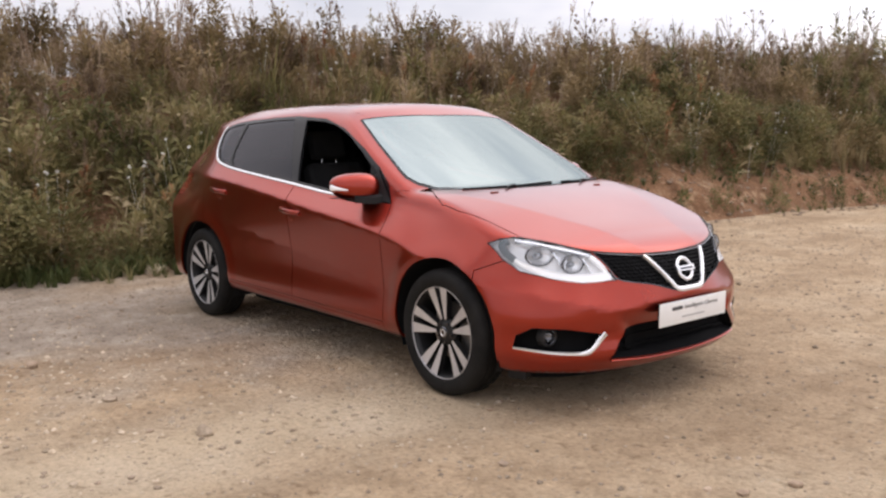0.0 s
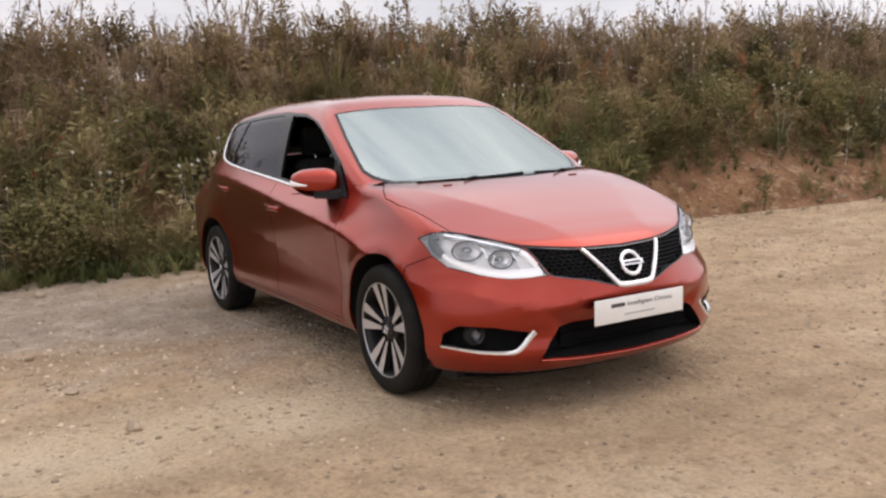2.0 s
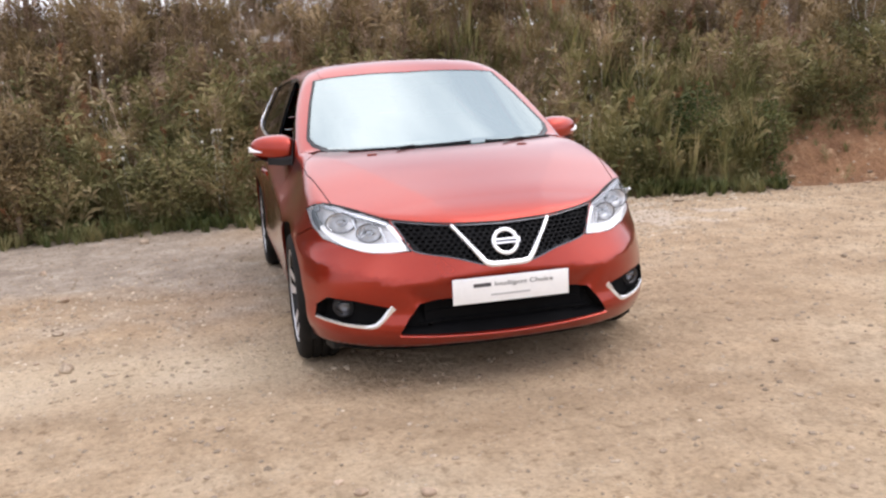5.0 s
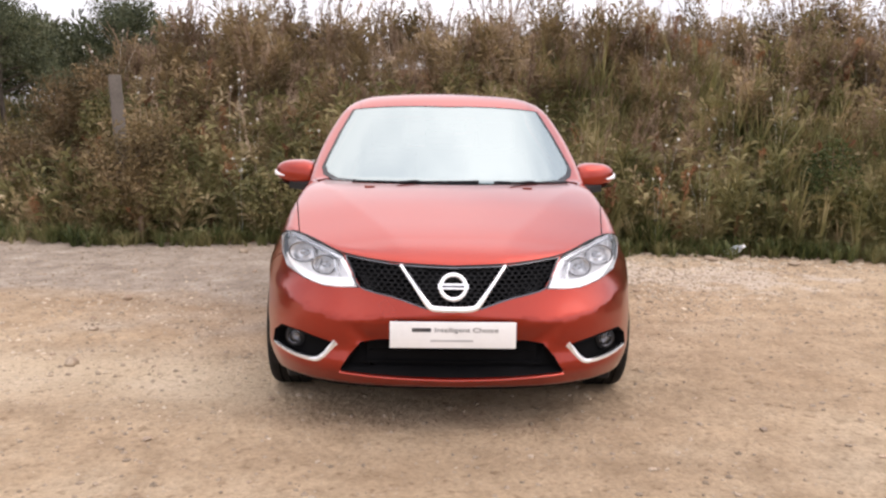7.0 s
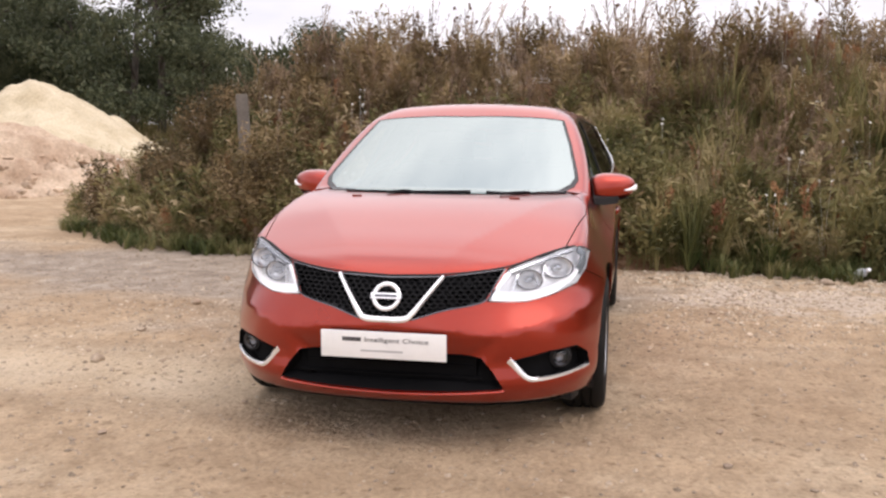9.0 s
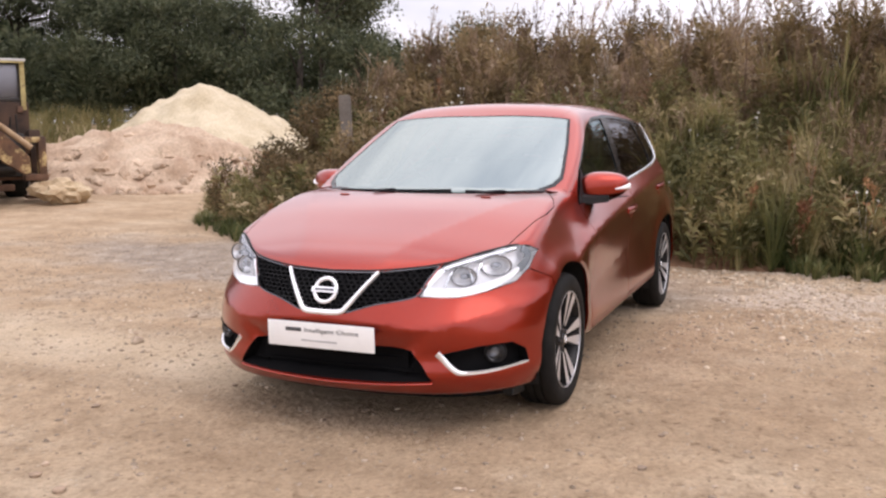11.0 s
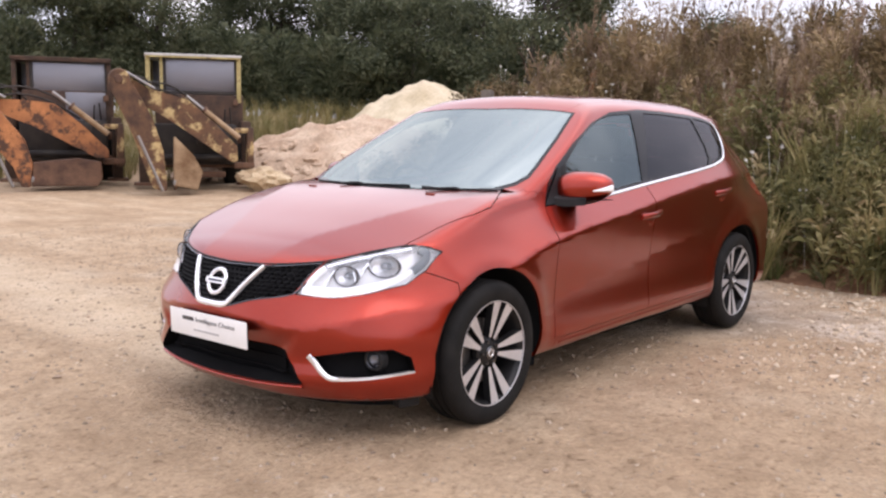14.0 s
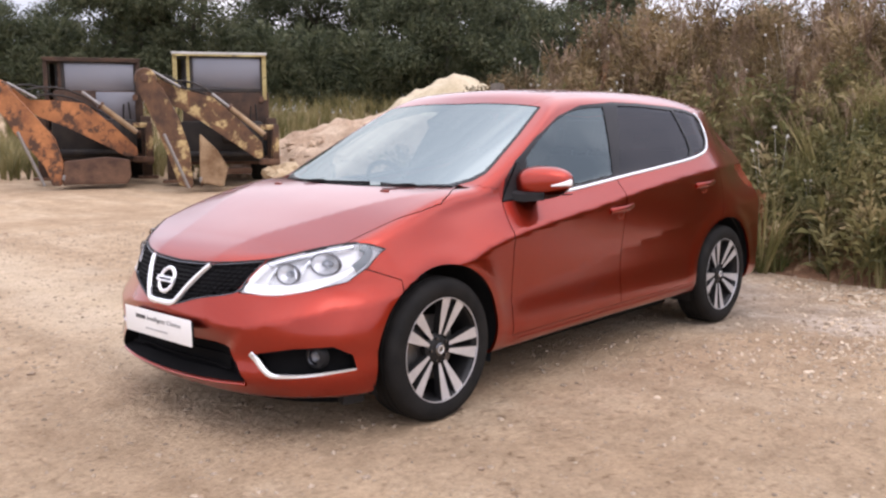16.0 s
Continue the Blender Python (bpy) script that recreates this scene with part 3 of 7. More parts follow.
def bar_section(w, h, r=0.35):
    """A rounded bar, w across and h proud."""
    return [(-w / 2, -h), (-w / 2, h * (1 - r) - h * 0.5), (-w / 2 * (1 - r), h * 0.5), (w / 2 * (1 - r), h * 0.5), (w / 2, h * (1 - r) - h * 0.5), (w / 2, -h)]


def smooth_path(pts, n=8):
    """More points along a path of few corners, rounded at them."""
    p = np.array(pts, float)
    u = np.arange(len(p))
    t = np.linspace(0, len(p) - 1, n * (len(p) - 1) + 1)
    return np.stack([curve(t, *zip(u, p[:, k])) for k in range(p.shape[1])], -1)


def find_on(p, axis, start, step=-0.004, n=400):
    """Moves points along an axis from outside until they meet the body."""
    p = np.array(p, float)
    p[:, axis] = start
    live = np.ones(len(p), bool)
    for _ in range(n):
        live &= body_f(p) > 0
        p[live, axis] += step
    lo, hi = p.copy(), p.copy()
    hi[:, axis] -= step
    for _ in range(12):
        mid = (lo + hi) / 2
        out = body_f(mid) > 0
        hi[out], lo[~out] = mid[out], mid[~out]
    return (lo + hi) / 2


def on_side(xz):
    xz = np.array(xz, float)
    return find_on(np.stack([xz[:, 0], 0 * xz[:, 0], xz[:, 1]], -1), 1, 1.05)


def on_front(yz):
    yz = np.array(yz, float)
    return find_on(np.stack([0 * yz[:, 0], yz[:, 0], yz[:, 1]], -1), 0, 2.4)


def on_top(xy):
    xy = np.array(xy, float)
    return find_on(np.stack([xy[:, 0], xy[:, 1], 0 * xy[:, 0]], -1), 2, 1.6)


# ---- the car ----
car = tagged(new("car"), "copper-red metallic five-door hatchback parked on gravel, one window open", "car")


class Skin:
    """The left half of the body's skin, cut into regions."""

    def __init__(self):
        P, Q = body_mesh()
        bm = self.bm = bmesh.new()
        vs = [bm.verts.new(p) for p in P]
        for q in Q:
            try:
                bm.faces.new([vs[i] for i in q])
            except ValueError:
                pass
        bmesh.ops.bisect_plane(bm, geom=bm.verts[:] + bm.edges[:] + bm.faces[:], plane_co=(0, 0, 0), plane_no=(0, 1, 0), clear_inner=True, dist=1e-5)
        self.reg = bm.faces.layers.int.new("reg")
        bm.normal_update()
        self.names = {0: 0}

    def cut(self, name, poly, ax, where, source="", keep=True):
        """Gives the faces inside a convex outline, seen along an axis, to a region."""
        bm, reg = self.bm, self.reg
        src = self.names.get(source, 0)
        num = self.names.setdefault(name, len(self.names))
        i, j = ax
        pts = [Vector((p[0], p[1])) for p in poly]
        area = sum(a.x * b.y - b.x * a.y for a, b in zip(pts, pts[1:] + pts[:1]))
        if area < 0:
            pts.reverse()
        lo = [min(p[k] for p in pts) - 0.08 for k in (0, 1)]
        hi = [max(p[k] for p in pts) + 0.08 for k in (0, 1)]
        faces = []
        for f in bm.faces:
            if f[reg] == src:
                c = f.calc_center_median()
                if lo[0] < c[i] < hi[0] and lo[1] < c[j] < hi[1] and where(c, f.normal):
                    faces.append(f)
        for a, b in zip(pts, pts[1:] + pts[:1]):
            d = b - a
            if d.length < 1e-6 or not faces:
                continue
            co, no = Vector((0, 0, 0)), Vector((0, 0, 0))
            co[i], co[j], no[i], no[j] = a.x, a.y, d.y, -d.x
            no.normalize()
            es, ve = {e for f in faces for e in f.edges}, {v for f in faces for v in f.verts}
            ret = bmesh.ops.bisect_plane(bm, geom=list(ve) + list(es) + faces, plane_co=co, plane_no=no, dist=2e-4)
            faces = [g for g in ret["geom"] if isinstance(g, bmesh.types.BMFace) and (g.calc_center_median() - co).dot(no) < 0]
        for f in faces:
            f[reg] = num
        bm.normal_update()

    def faces(self, *names):
        nums = {self.names[n] for n in names}
        return [f for f in self.bm.faces if f[self.reg] in nums]

    def mesh(self, name, faces, mat, side=1, inset=0.0, rim=0.014, gap=0.0022, join=False):
        """A panel from some faces: its edge drawn back for the gap and turned inwards. side -1: the right-hand twin; join: both halves in one."""
        vs = sorted({v for f in faces for v in f.verts}, key=lambda v: v.index)
        self.bm.verts.index_update()
        vs = sorted(vs, key=lambda v: v.index)
        at = {v: n for n, v in enumerate(vs)}
        P = np.array([v.co for v in vs])
        N = body_n(P)
        inside = set(faces)
        edges = []
        pull = np.zeros_like(P)
        for f in faces:
            c = np.array(f.calc_center_median())
            loops = list(f.loops)
            for lp in loops:
                e = lp.edge
                n_in = sum(g in inside for g in e.link_faces)
                a, b = lp.vert, lp.link_loop_next.vert
                if n_in == 1 and not (abs(a.co.y) < 1e-4 and abs(b.co.y) < 1e-4):
                    edges.append((at[a], at[b]))
                    d = P[at[b]] - P[at[a]]
                    nrm = np.cross(N[at[a]], d)
                    ln = np.linalg.norm(nrm)
                    if ln > 1e-9:
                        w = nrm / ln * np.linalg.norm(d)
                        pull[at[a]] += w
                        pull[at[b]] += w
        ln = np.linalg.norm(pull, axis=1, keepdims=True)
        pull = np.where(ln > 1e-9, pull / np.maximum(ln, 1e-9), 0)
        pull[np.abs(P[:, 1]) < 1e-4, 1] = 0
        P = P + gap * pull - inset * N
        F = [[at[v] for v in f.verts] for f in faces]
        if rim and edges:
            ring = sorted({k for e in edges for k in e})
            new_at = {k: len(P) + n for n, k in enumerate(ring)}
            out_n = pull[ring] * (-1 if rim > 0 else 1)
            P2, P3 = P[ring], P[ring] - rim * N[ring]
            m = len(ring)
            P = np.concatenate([P, P2, P3])
            N = np.concatenate([N, out_n, out_n])
            F += [[new_at[b], new_at[a], new_at[a] + m, new_at[b] + m] for a, b in edges]
        if join:
            k = len(P)
            mid = np.abs(P[:, 1]) < 1e-4
            twin = np.where(mid, np.arange(k), np.arange(k) + k)
            F = F + [[twin[v] for v in f][::-1] for f in F]
            P, N = np.concatenate([P, P * [1, -1, 1]]), np.concatenate([N, N * [1, -1, 1]])
        elif side < 0:
            P, N, F = P * [1, -1, 1], N * [1, -1, 1], [f[::-1] for f in F]
        me = bpy.data.meshes.new(name)
        me.from_pydata([tuple(p) for p in P], [], [tuple(int(v) for v in f) for f in F])
        me.materials.append(mat)
        me.polygons.foreach_set("use_smooth", [True] * len(me.polygons))
        me.update()
        me.normals_split_custom_set_from_vertices([tuple(v) for v in N])
        return me


SIDE, FRONT, TOP = (0, 2), (1, 2), (0, 1)
DLO = [(0.84, 0.925), (0.26, 0.957), (-0.22, 1.006), (-0.8, 1.066), (-1.0, 1.092), (-1.13, 1.125), (-1.215, 1.19), (-1.245, 1.25), (-1.245, 1.31), (-1.215, 1.352), (-1.10, 1.378), (-0.95, 1.393), (-0.62, 1.408), (-0.36, 1.412), (-0.03, 1.390), (0.226, 1.328), (0.49, 1.218), (0.69, 1.11), (0.79, 1.03)]
F_GLASS = [(0.625, 0.968), (0.26, 0.978), (-0.105, 1.015), (-0.24, 1.385), (-0.04, 1.374), (0.113, 1.349), (0.289, 1.292), (0.477, 1.200), (0.60, 1.122)]
R_GLASS = [(-0.165, 1.022), (-0.90, 1.088), (-0.945, 1.13), (-0.957, 1.20), (-0.94, 1.370), (-0.62, 1.389), (-0.385, 1.392)]
Q_GLASS = [(-0.975, 1.104), (-1.06, 1.120), (-1.13, 1.145), (-1.197, 1.205), (-1.225, 1.26), (-1.225, 1.305), (-1.195, 1.338), (-1.10, 1.358), (-0.975, 1.374)]
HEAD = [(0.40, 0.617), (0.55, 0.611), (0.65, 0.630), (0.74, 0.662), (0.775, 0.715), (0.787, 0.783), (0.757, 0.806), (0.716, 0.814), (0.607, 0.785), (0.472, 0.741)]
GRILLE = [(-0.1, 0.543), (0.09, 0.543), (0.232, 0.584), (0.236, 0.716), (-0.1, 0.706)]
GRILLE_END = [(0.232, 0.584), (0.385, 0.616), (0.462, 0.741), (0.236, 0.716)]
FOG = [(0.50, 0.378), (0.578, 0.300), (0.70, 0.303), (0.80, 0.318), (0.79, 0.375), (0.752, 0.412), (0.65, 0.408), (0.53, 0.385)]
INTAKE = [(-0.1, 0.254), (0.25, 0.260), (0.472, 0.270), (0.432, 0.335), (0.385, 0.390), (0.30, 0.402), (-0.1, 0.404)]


def cut_body():
    s = Skin()
    for ax in (AXLE, -AXLE):
        ring = [(ax + ARCH * math.cos(a), HUB_Z + ARCH * math.sin(a)) for a in np.linspace(-0.15, math.pi + 0.15, 34)]
        s.cut("arch", [(ax + ARCH * 0.99, 0.1)] + ring + [(ax - ARCH * 0.99, 0.1)], SIDE, lambda c, n: c.y > 0.5)
    s.cut("trim", DLO, SIDE, lambda c, n: c.y > 0.4 and n.y > 0.25)
    s.cut("front_glass", F_GLASS, SIDE, lambda c, n: True, "trim")
    s.cut("rear_glass", R_GLASS, SIDE, lambda c, n: True, "trim")
    s.cut("quarter_glass", Q_GLASS, SIDE, lambda c, n: True, "trim")
    s.cut("screen_edge", [(1.187, -0.1), (1.178, 0.15), (1.15, 0.32), (1.11, 0.45), (1.035, 0.606), (0.94, 0.668), (0.86, 0.686), (0.78, 0.674), (0.52, 0.624), (0.262, 0.562), (0.306, -0.1)], TOP, lambda c, n: c.z > 0.93 and n.z > 0.2)
    s.cut("screen", [(1.168, -0.1), (1.158, 0.15), (1.13, 0.32), (1.088, 0.435), (1.015, 0.585), (0.925, 0.645), (0.85, 0.664), (0.78, 0.655), (0.52, 0.606), (0.276, 0.548), (0.320, -0.1)], TOP, lambda c, n: True, "screen_edge")
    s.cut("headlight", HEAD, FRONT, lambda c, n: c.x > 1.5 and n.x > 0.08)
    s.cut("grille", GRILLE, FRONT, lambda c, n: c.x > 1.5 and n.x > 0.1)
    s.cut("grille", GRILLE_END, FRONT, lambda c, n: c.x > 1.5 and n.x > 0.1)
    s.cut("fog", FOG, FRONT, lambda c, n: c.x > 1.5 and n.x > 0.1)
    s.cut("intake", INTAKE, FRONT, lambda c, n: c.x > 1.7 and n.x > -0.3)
    line = [(-0.1, 0.706), (0.236, 0.716), (0.462, 0.741), (0.473, 0.743), (0.607, 0.787), (0.716, 0.816), (0.80, 0.836)]
    for (y0, z0), (y1, z1) in zip(line, line[1:]):
        s.cut("nose_top", [(y0, z0), (y1, z1), (y1, 1.2), (y0, 1.2)], FRONT, lambda c, n: c.x > 1.0 and n.z > 0.05 and c.z < 1.04)
    s.cut("bonnet", [(2.3, -0.1), (2.3, 0.60), (1.90, 0.665), (1.75, 0.712), (1.665, 0.727), (1.54, 0.740), (1.40, 0.750), (1.25, 0.750), (1.25, -0.1)], TOP, lambda c, n: True, "nose_top")
    rear = [(1.205, -0.1), (1.196, 0.15), (1.168, 0.32), (1.128, 0.45), (1.052, 0.606)]
    for (x0, y0), (x1, y1) in zip(rear, rear[1:]):
        s.cut("bonnet", [(x0, y0), (x1, y1), (1.25, y1), (1.25, y0)], TOP, lambda c, n: True, "nose_top")
    s.cut("bonnet", [(1.015, 0.638), (1.052, 0.606), (1.25, 0.606), (1.25, 0.750), (1.175, 0.725)], TOP, lambda c, n: True, "nose_top")
    s.cut("cowl", [(1.24, -0.1), (1.235, 0.30), (1.19, 0.52), (1.11, 0.67), (1.0, 0.70), (1.0, -0.1)], TOP, lambda c, n: c.z > 0.92 and c.x > 1.0, "nose_top")
    s.cut("bumper", [(1.588, 0.1), (1.588, 0.655), (1.70, 0.700), (2.4, 0.95), (2.4, 0.1)], SIDE, lambda c, n: True)
    s.cut("front_door", [(0.84, 0.925), (0.872, 0.83), (0.878, 0.72), (0.852, 0.295), (-0.115, 0.305), (-0.115, 1.0)], SIDE, lambda c, n: c.y > 0.4 and n.y > 0.3)
    s.cut("rear_door", [(-0.115, 1.0), (-0.115, 0.305), (-0.96, 0.315), (-1.03, 0.37), (-1.22, 0.62), (-1.285, 0.74), (-1.28, 0.88), (-1.13, 1.12)], SIDE, lambda c, n: c.y > 0.4 and n.y > 0.3)
    s.cut("wing", [(0.84, 0.1), (0.84, 1.02), (1.8, 1.02), (1.8, 0.1)], SIDE, lambda c, n: c.y > 0.5 and c.z > 0.24 and c.z < 1.0)
    s.cut("wing", [(0.84, 0.3), (0.84, 1.06), (1.8, 1.06), (1.8, 0.3)], SIDE, lambda c, n: c.y > 0.5, "nose_top")
    s.cut("tail_light", [(-1.80, 0.86), (-1.66, 1.01), (-2.3, 1.03), (-2.3, 0.86)], SIDE, lambda c, n: c.y > 0.52)
    s.cut("rear_bumper", [(-1.66, 0.1), (-1.68, 0.56), (-1.80, 0.62), (-2.4, 0.62), (-2.4, 0.1)], SIDE, lambda c, n: True)
    s.cut("rear_window", [(-0.1, 1.10), (0.56, 1.12), (0.50, 1.31), (-0.1, 1.335)], FRONT, lambda c, n: c.x < -1.5 and n.x < -0.2)
    s.cut("tailgate", [(-0.1, 0.62), (0.60, 0.62), (0.60, 1.30), (-0.1, 1.36)], FRONT, lambda c, n: c.x < -1.6 and n.x < -0.2)
    s.cut("roof", [(0.310, -0.1), (0.270, 0.49), (0.24, 0.515), (0.05, 0.530), (-1.0, 0.535), (-1.62, 0.52), (-1.72, 0.46), (-1.78, -0.1)], TOP, lambda c, n: c.z > 1.25 and n.z > 0.3)
    return s


def build_body():
    s = cut_body()
    f = s.faces
    body = part("body_shell", s.mesh("body_shell", f(0), PAINT, join=True, gap=0.0), car)
    part("bonnet", s.mesh("bonnet", f("bonnet"), PAINT, join=True, gap=0.003), car)
    bumper = part("front_bumper", s.mesh("front_bumper", f("bumper") + f("nose_top"), PAINT, join=True, rim=0.02), car)
    part("roof_panel", s.mesh("roof_panel", f("roof"), PAINT, join=True, gap=0.0015), car)
    part("scuttle_panel", s.mesh("scuttle_panel", f("cowl"), BLACK_TRIM, join=True, inset=0.012), car, "matt black plastic")
    screen = part("windscreen", s.mesh("windscreen", f("screen"), SCREEN_GLASS, join=True, rim=0, gap=0), car)
    part("screen_border", s.mesh("screen_border", f("screen_edge"), GLOSS_BLACK, join=True, rim=0.01), screen)
    part("rear_bumper", s.mesh("rear_bumper", f("rear_bumper"), PAINT, join=True), car)
    gate = part("tailgate", s.mesh("tailgate", f("tailgate"), PAINT, join=True), car)
    part("rear_window", s.mesh("rear_window", f("rear_window"), DARK_GLASS, join=True, inset=0.003), gate)
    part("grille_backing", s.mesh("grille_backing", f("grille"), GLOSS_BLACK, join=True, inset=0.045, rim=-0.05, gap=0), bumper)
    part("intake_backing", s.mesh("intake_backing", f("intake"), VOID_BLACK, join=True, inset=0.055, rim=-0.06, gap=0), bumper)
    lamps = {}
    for side in (1, -1):
        part("front_wing", s.mesh("front_wing", f("wing"), PAINT, side), car)
        for which in ("front", "rear"):
            door = part(which + "_door", s.mesh(which + "_door", f(which + "_door"), PAINT, side, gap=0.003), car)
            lamps[which, side] = door
            part("door_card", s.mesh("door_card", f(which + "_door"), CABIN_CLOTH, side, inset=0.06, rim=0), door)
            if which == "rear" or side > 0:
                glass = SIDE_GLASS if which == "front" else DARK_GLASS
                part("window_glass", s.mesh("window_glass", f(which + "_glass"), glass, side, inset=0.006, rim=0), door)
        part("window_trim", s.mesh("window_trim", f("trim"), GLOSS_BLACK, side, inset=0.001, rim=0.02, gap=0), car, "gloss black pillar trim")
        part("quarter_glass", s.mesh("quarter_glass", f("quarter_glass"), DARK_GLASS, side, inset=0.006, rim=0), car)
        part("tail_light", s.mesh("tail_light", f("tail_light"), TAIL_RED, side), car, "dark red lens")
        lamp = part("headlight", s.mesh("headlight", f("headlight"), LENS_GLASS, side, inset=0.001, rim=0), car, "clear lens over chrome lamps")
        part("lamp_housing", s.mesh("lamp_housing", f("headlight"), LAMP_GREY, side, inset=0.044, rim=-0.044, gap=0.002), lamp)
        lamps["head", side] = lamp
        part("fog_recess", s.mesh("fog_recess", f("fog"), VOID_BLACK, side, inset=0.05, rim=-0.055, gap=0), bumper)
        lining = [q for q in f(0) if -2.0 < q.calc_center_median().x < 1.0 and q.calc_center_median().y > 0.3 and q.calc_center_median().z > 0.3]
    part("cabin_lining", s.mesh("cabin_lining", lining, CABIN_CLOTH, join=True, inset=0.05, rim=0, gap=0), body)
    part("headliner", s.mesh("headliner", f("roof"), CABIN_CLOTH, join=True, inset=0.04, rim=0, gap=0), body)
    s.bm.free()
    return body, bumper, lamps, screen


TAIL_RED = surface("tail_lens", (0.20, 0.010, 0.010), (0.26, 0.015, 0.013), 8, 0.1, bump=0.0, coat=1.0, grit=0.12)
LAMP_GREY = surface("lamp_bezel", (0.94, 0.95, 0.96), (0.97, 0.97, 0.98), 10, 0.25, 0.1, bump=0.0, grit=0.12)
body, bumper, holds, screen = build_body()


def twin(p, side):
    return np.asarray(p, float) * [1, side, 1]


def ribbon(name, yz_or_xz, project, w, h, mat, side, lift=0.0, n=6, straight=False):
    """A strip laid on the body along a drawn line."""
    p = project(np.array(yz_or_xz, float) if straight else smooth_path(yz_or_xz, n))
    nn = body_n(p)
    return sweep(name, twin(p + lift * nn, side), twin(nn, side), bar_section(w, h), mat)


def bowl(name, r, deep, mat, rings=8, seg=28):
    """A round reflector, open along +x."""
    prof = [(r * math.sin(a), -deep * math.cos(a)) for a in np.linspace(0, math.pi / 2, rings)] + [(r * 1.08, 0.002), (r * 1.1, -0.012)]
    return lathe(name, [(max(q, 0.0005), h) for q, h in prof], mat, seg, "x")


def car_face():
    """Grille mesh, chevron, emblem, plate, fog lamps and headlight insides."""
    cells = [[], []]
    hexr, k = 0.0165, 0
    row = 0
    z = 0.552
    while z < 0.73:
        y = (0.0145 if row % 2 else 0.0) - 0.46
        while y < 0.46:
            ay = abs(y)
            top, low = np.interp(ay, [0, 0.236, 0.462], [0.706, 0.716, 0.741]) - 0.010, np.interp(ay, [0.09, 0.232, 0.385], [0.543, 0.584, 0.616]) + 0.010
            edge = 0.385 + (z - 0.616) * 0.616 - 0.012
            if low < z < top and ay < edge:
                cells[0].append((y, z))
            y += 0.029
        z += 0.0165
        row += 1
    c = np.array(cells[0])
    ang = np.arange(6) * math.pi / 3 + math.pi / 6
    V, F = [], []
    base = on_front(np.stack([np.abs(c[:, 0]), c[:, 1]], -1))[:, 0]
    for (y, z), x in zip(c, base):
        k = len(V)
        slope_z = -0.43
        for rad, dx in ((hexr, -0.012), (hexr * 0.80, -0.012), (hexr * 0.74, -0.035)):
            V += [(x + dx + slope_z * rad * 0.62 * math.sin(a), y + rad * math.cos(a), z + 0.62 * rad * math.sin(a)) for a in ang]
        for i in range(6):
            j = (i + 1) % 6
            F += [(k + i, k + j, k + 6 + j, k + 6 + i), (k + 6 + i, k + 6 + j, k + 12 + j, k + 12 + i)]
    part("grille_mesh", mesh_of("grille_mesh", V, F, GRILLE_BLACK, False), bumper, "black honeycomb grille")
    for side in (1, -1):
        edge = [(0.0, 0.706), (0.236, 0.7155), (0.460, 0.740)]
        part("grille_surround", ribbon("grille_surround", edge, on_front, 0.009, 0.012, DARK_CHROME, side, -0.004), bumper, "dark chrome edging")
        edge = [(0.460, 0.738), (0.423, 0.677), (0.387, 0.617), (0.234, 0.585), (0.112, 0.549)]
        part("grille_surround", ribbon("grille_surround", edge, on_front, 0.008, 0.012, DARK_CHROME, side, -0.004), bumper, "dark chrome edging")
        # black ribbon stands in for the shadow line below the bonnet edge
        edge = [(0.0, 0.7135), (0.236, 0.7230), (0.462, 0.7475), (0.607, 0.7905), (0.70, 0.8135)]
        part("bonnet_seal", ribbon("bonnet_seal", edge, on_front, 0.007, 0.004, BLACK_TRIM, side, 0.0), bumper, "thin black line for the shade under the bonnet edge")
        lip = [(0.0, 0.240), (0.22, 0.245), (0.474, 0.258)]
        part("chin_lip", ribbon("chin_lip", lip, on_front, 0.014, 0.014, PAINT, side, 0.004), bumper)
        line = [(0.492, 0.384), (0.517, 0.357), (0.548, 0.322), (0.578, 0.301), (0.62, 0.297), (0.70, 0.301), (0.80, 0.316)]
        p = on_front(smooth_path(line, 5))
        nn = body_n(p)
        w = np.interp(np.linspace(0, 1, len(p)), [0, 0.25, 0.55, 1], [0.026, 0.022, 0.019, 0.010])
        sec = np.stack([np.array(bar_section(q, 0.009)) for q in w])
        part("fog_bezel", sweep("fog_bezel", twin(p - 0.001 * nn, side), twin(nn, side), sec, CHROME), bumper, "bright chrome blade")
        fog = part("fog_lamp", bowl("fog_lamp", 0.030, 0.025, DARK_CHROME), bumper, at=pose(on_front([(0.688, 0.368)])[0][0] - 0.030, side * 0.688, 0.368, 0, 2, side * 14))
        part("fog_lens", lathe("fog_lens", [(0.0005, 0.010), (0.017, 0.007), (0.030, 0.001), (0.030, -0.004)], LENS_GLASS, 28, "x"), fog)
        part("fog_shroud", lathe("fog_shroud", [(0.032, 0.004), (0.044, 0.0), (0.052, -0.03)], BLACK_TRIM, 28, "x"), fog)
        # headlight insides
        lamp = holds["head", side]
        for y, z, r, stretch in ((0.560, 0.693, 0.042, 1.15), (0.668, 0.733, 0.046, 1.30)):
            q = on_front([(y, z)])[0]
            nn = body_n(on_front([(y, z)]))[0] + [1.1, 0, -0.1]
            nn = Vector(nn * [1, side, 1]).normalized()
            pos = Matrix.Translation(Vector(twin(q, side)) - 0.016 * nn) @ nn.to_track_quat("X", "Z").to_matrix().to_4x4()
            bowl_ = part("reflector_bowl", bowl("reflector_bowl", r, r * 0.6, LAMP_SILVER), lamp, "polished round reflector", at=pos @ Matrix.Diagonal((1, stretch, 0.86, 1)))
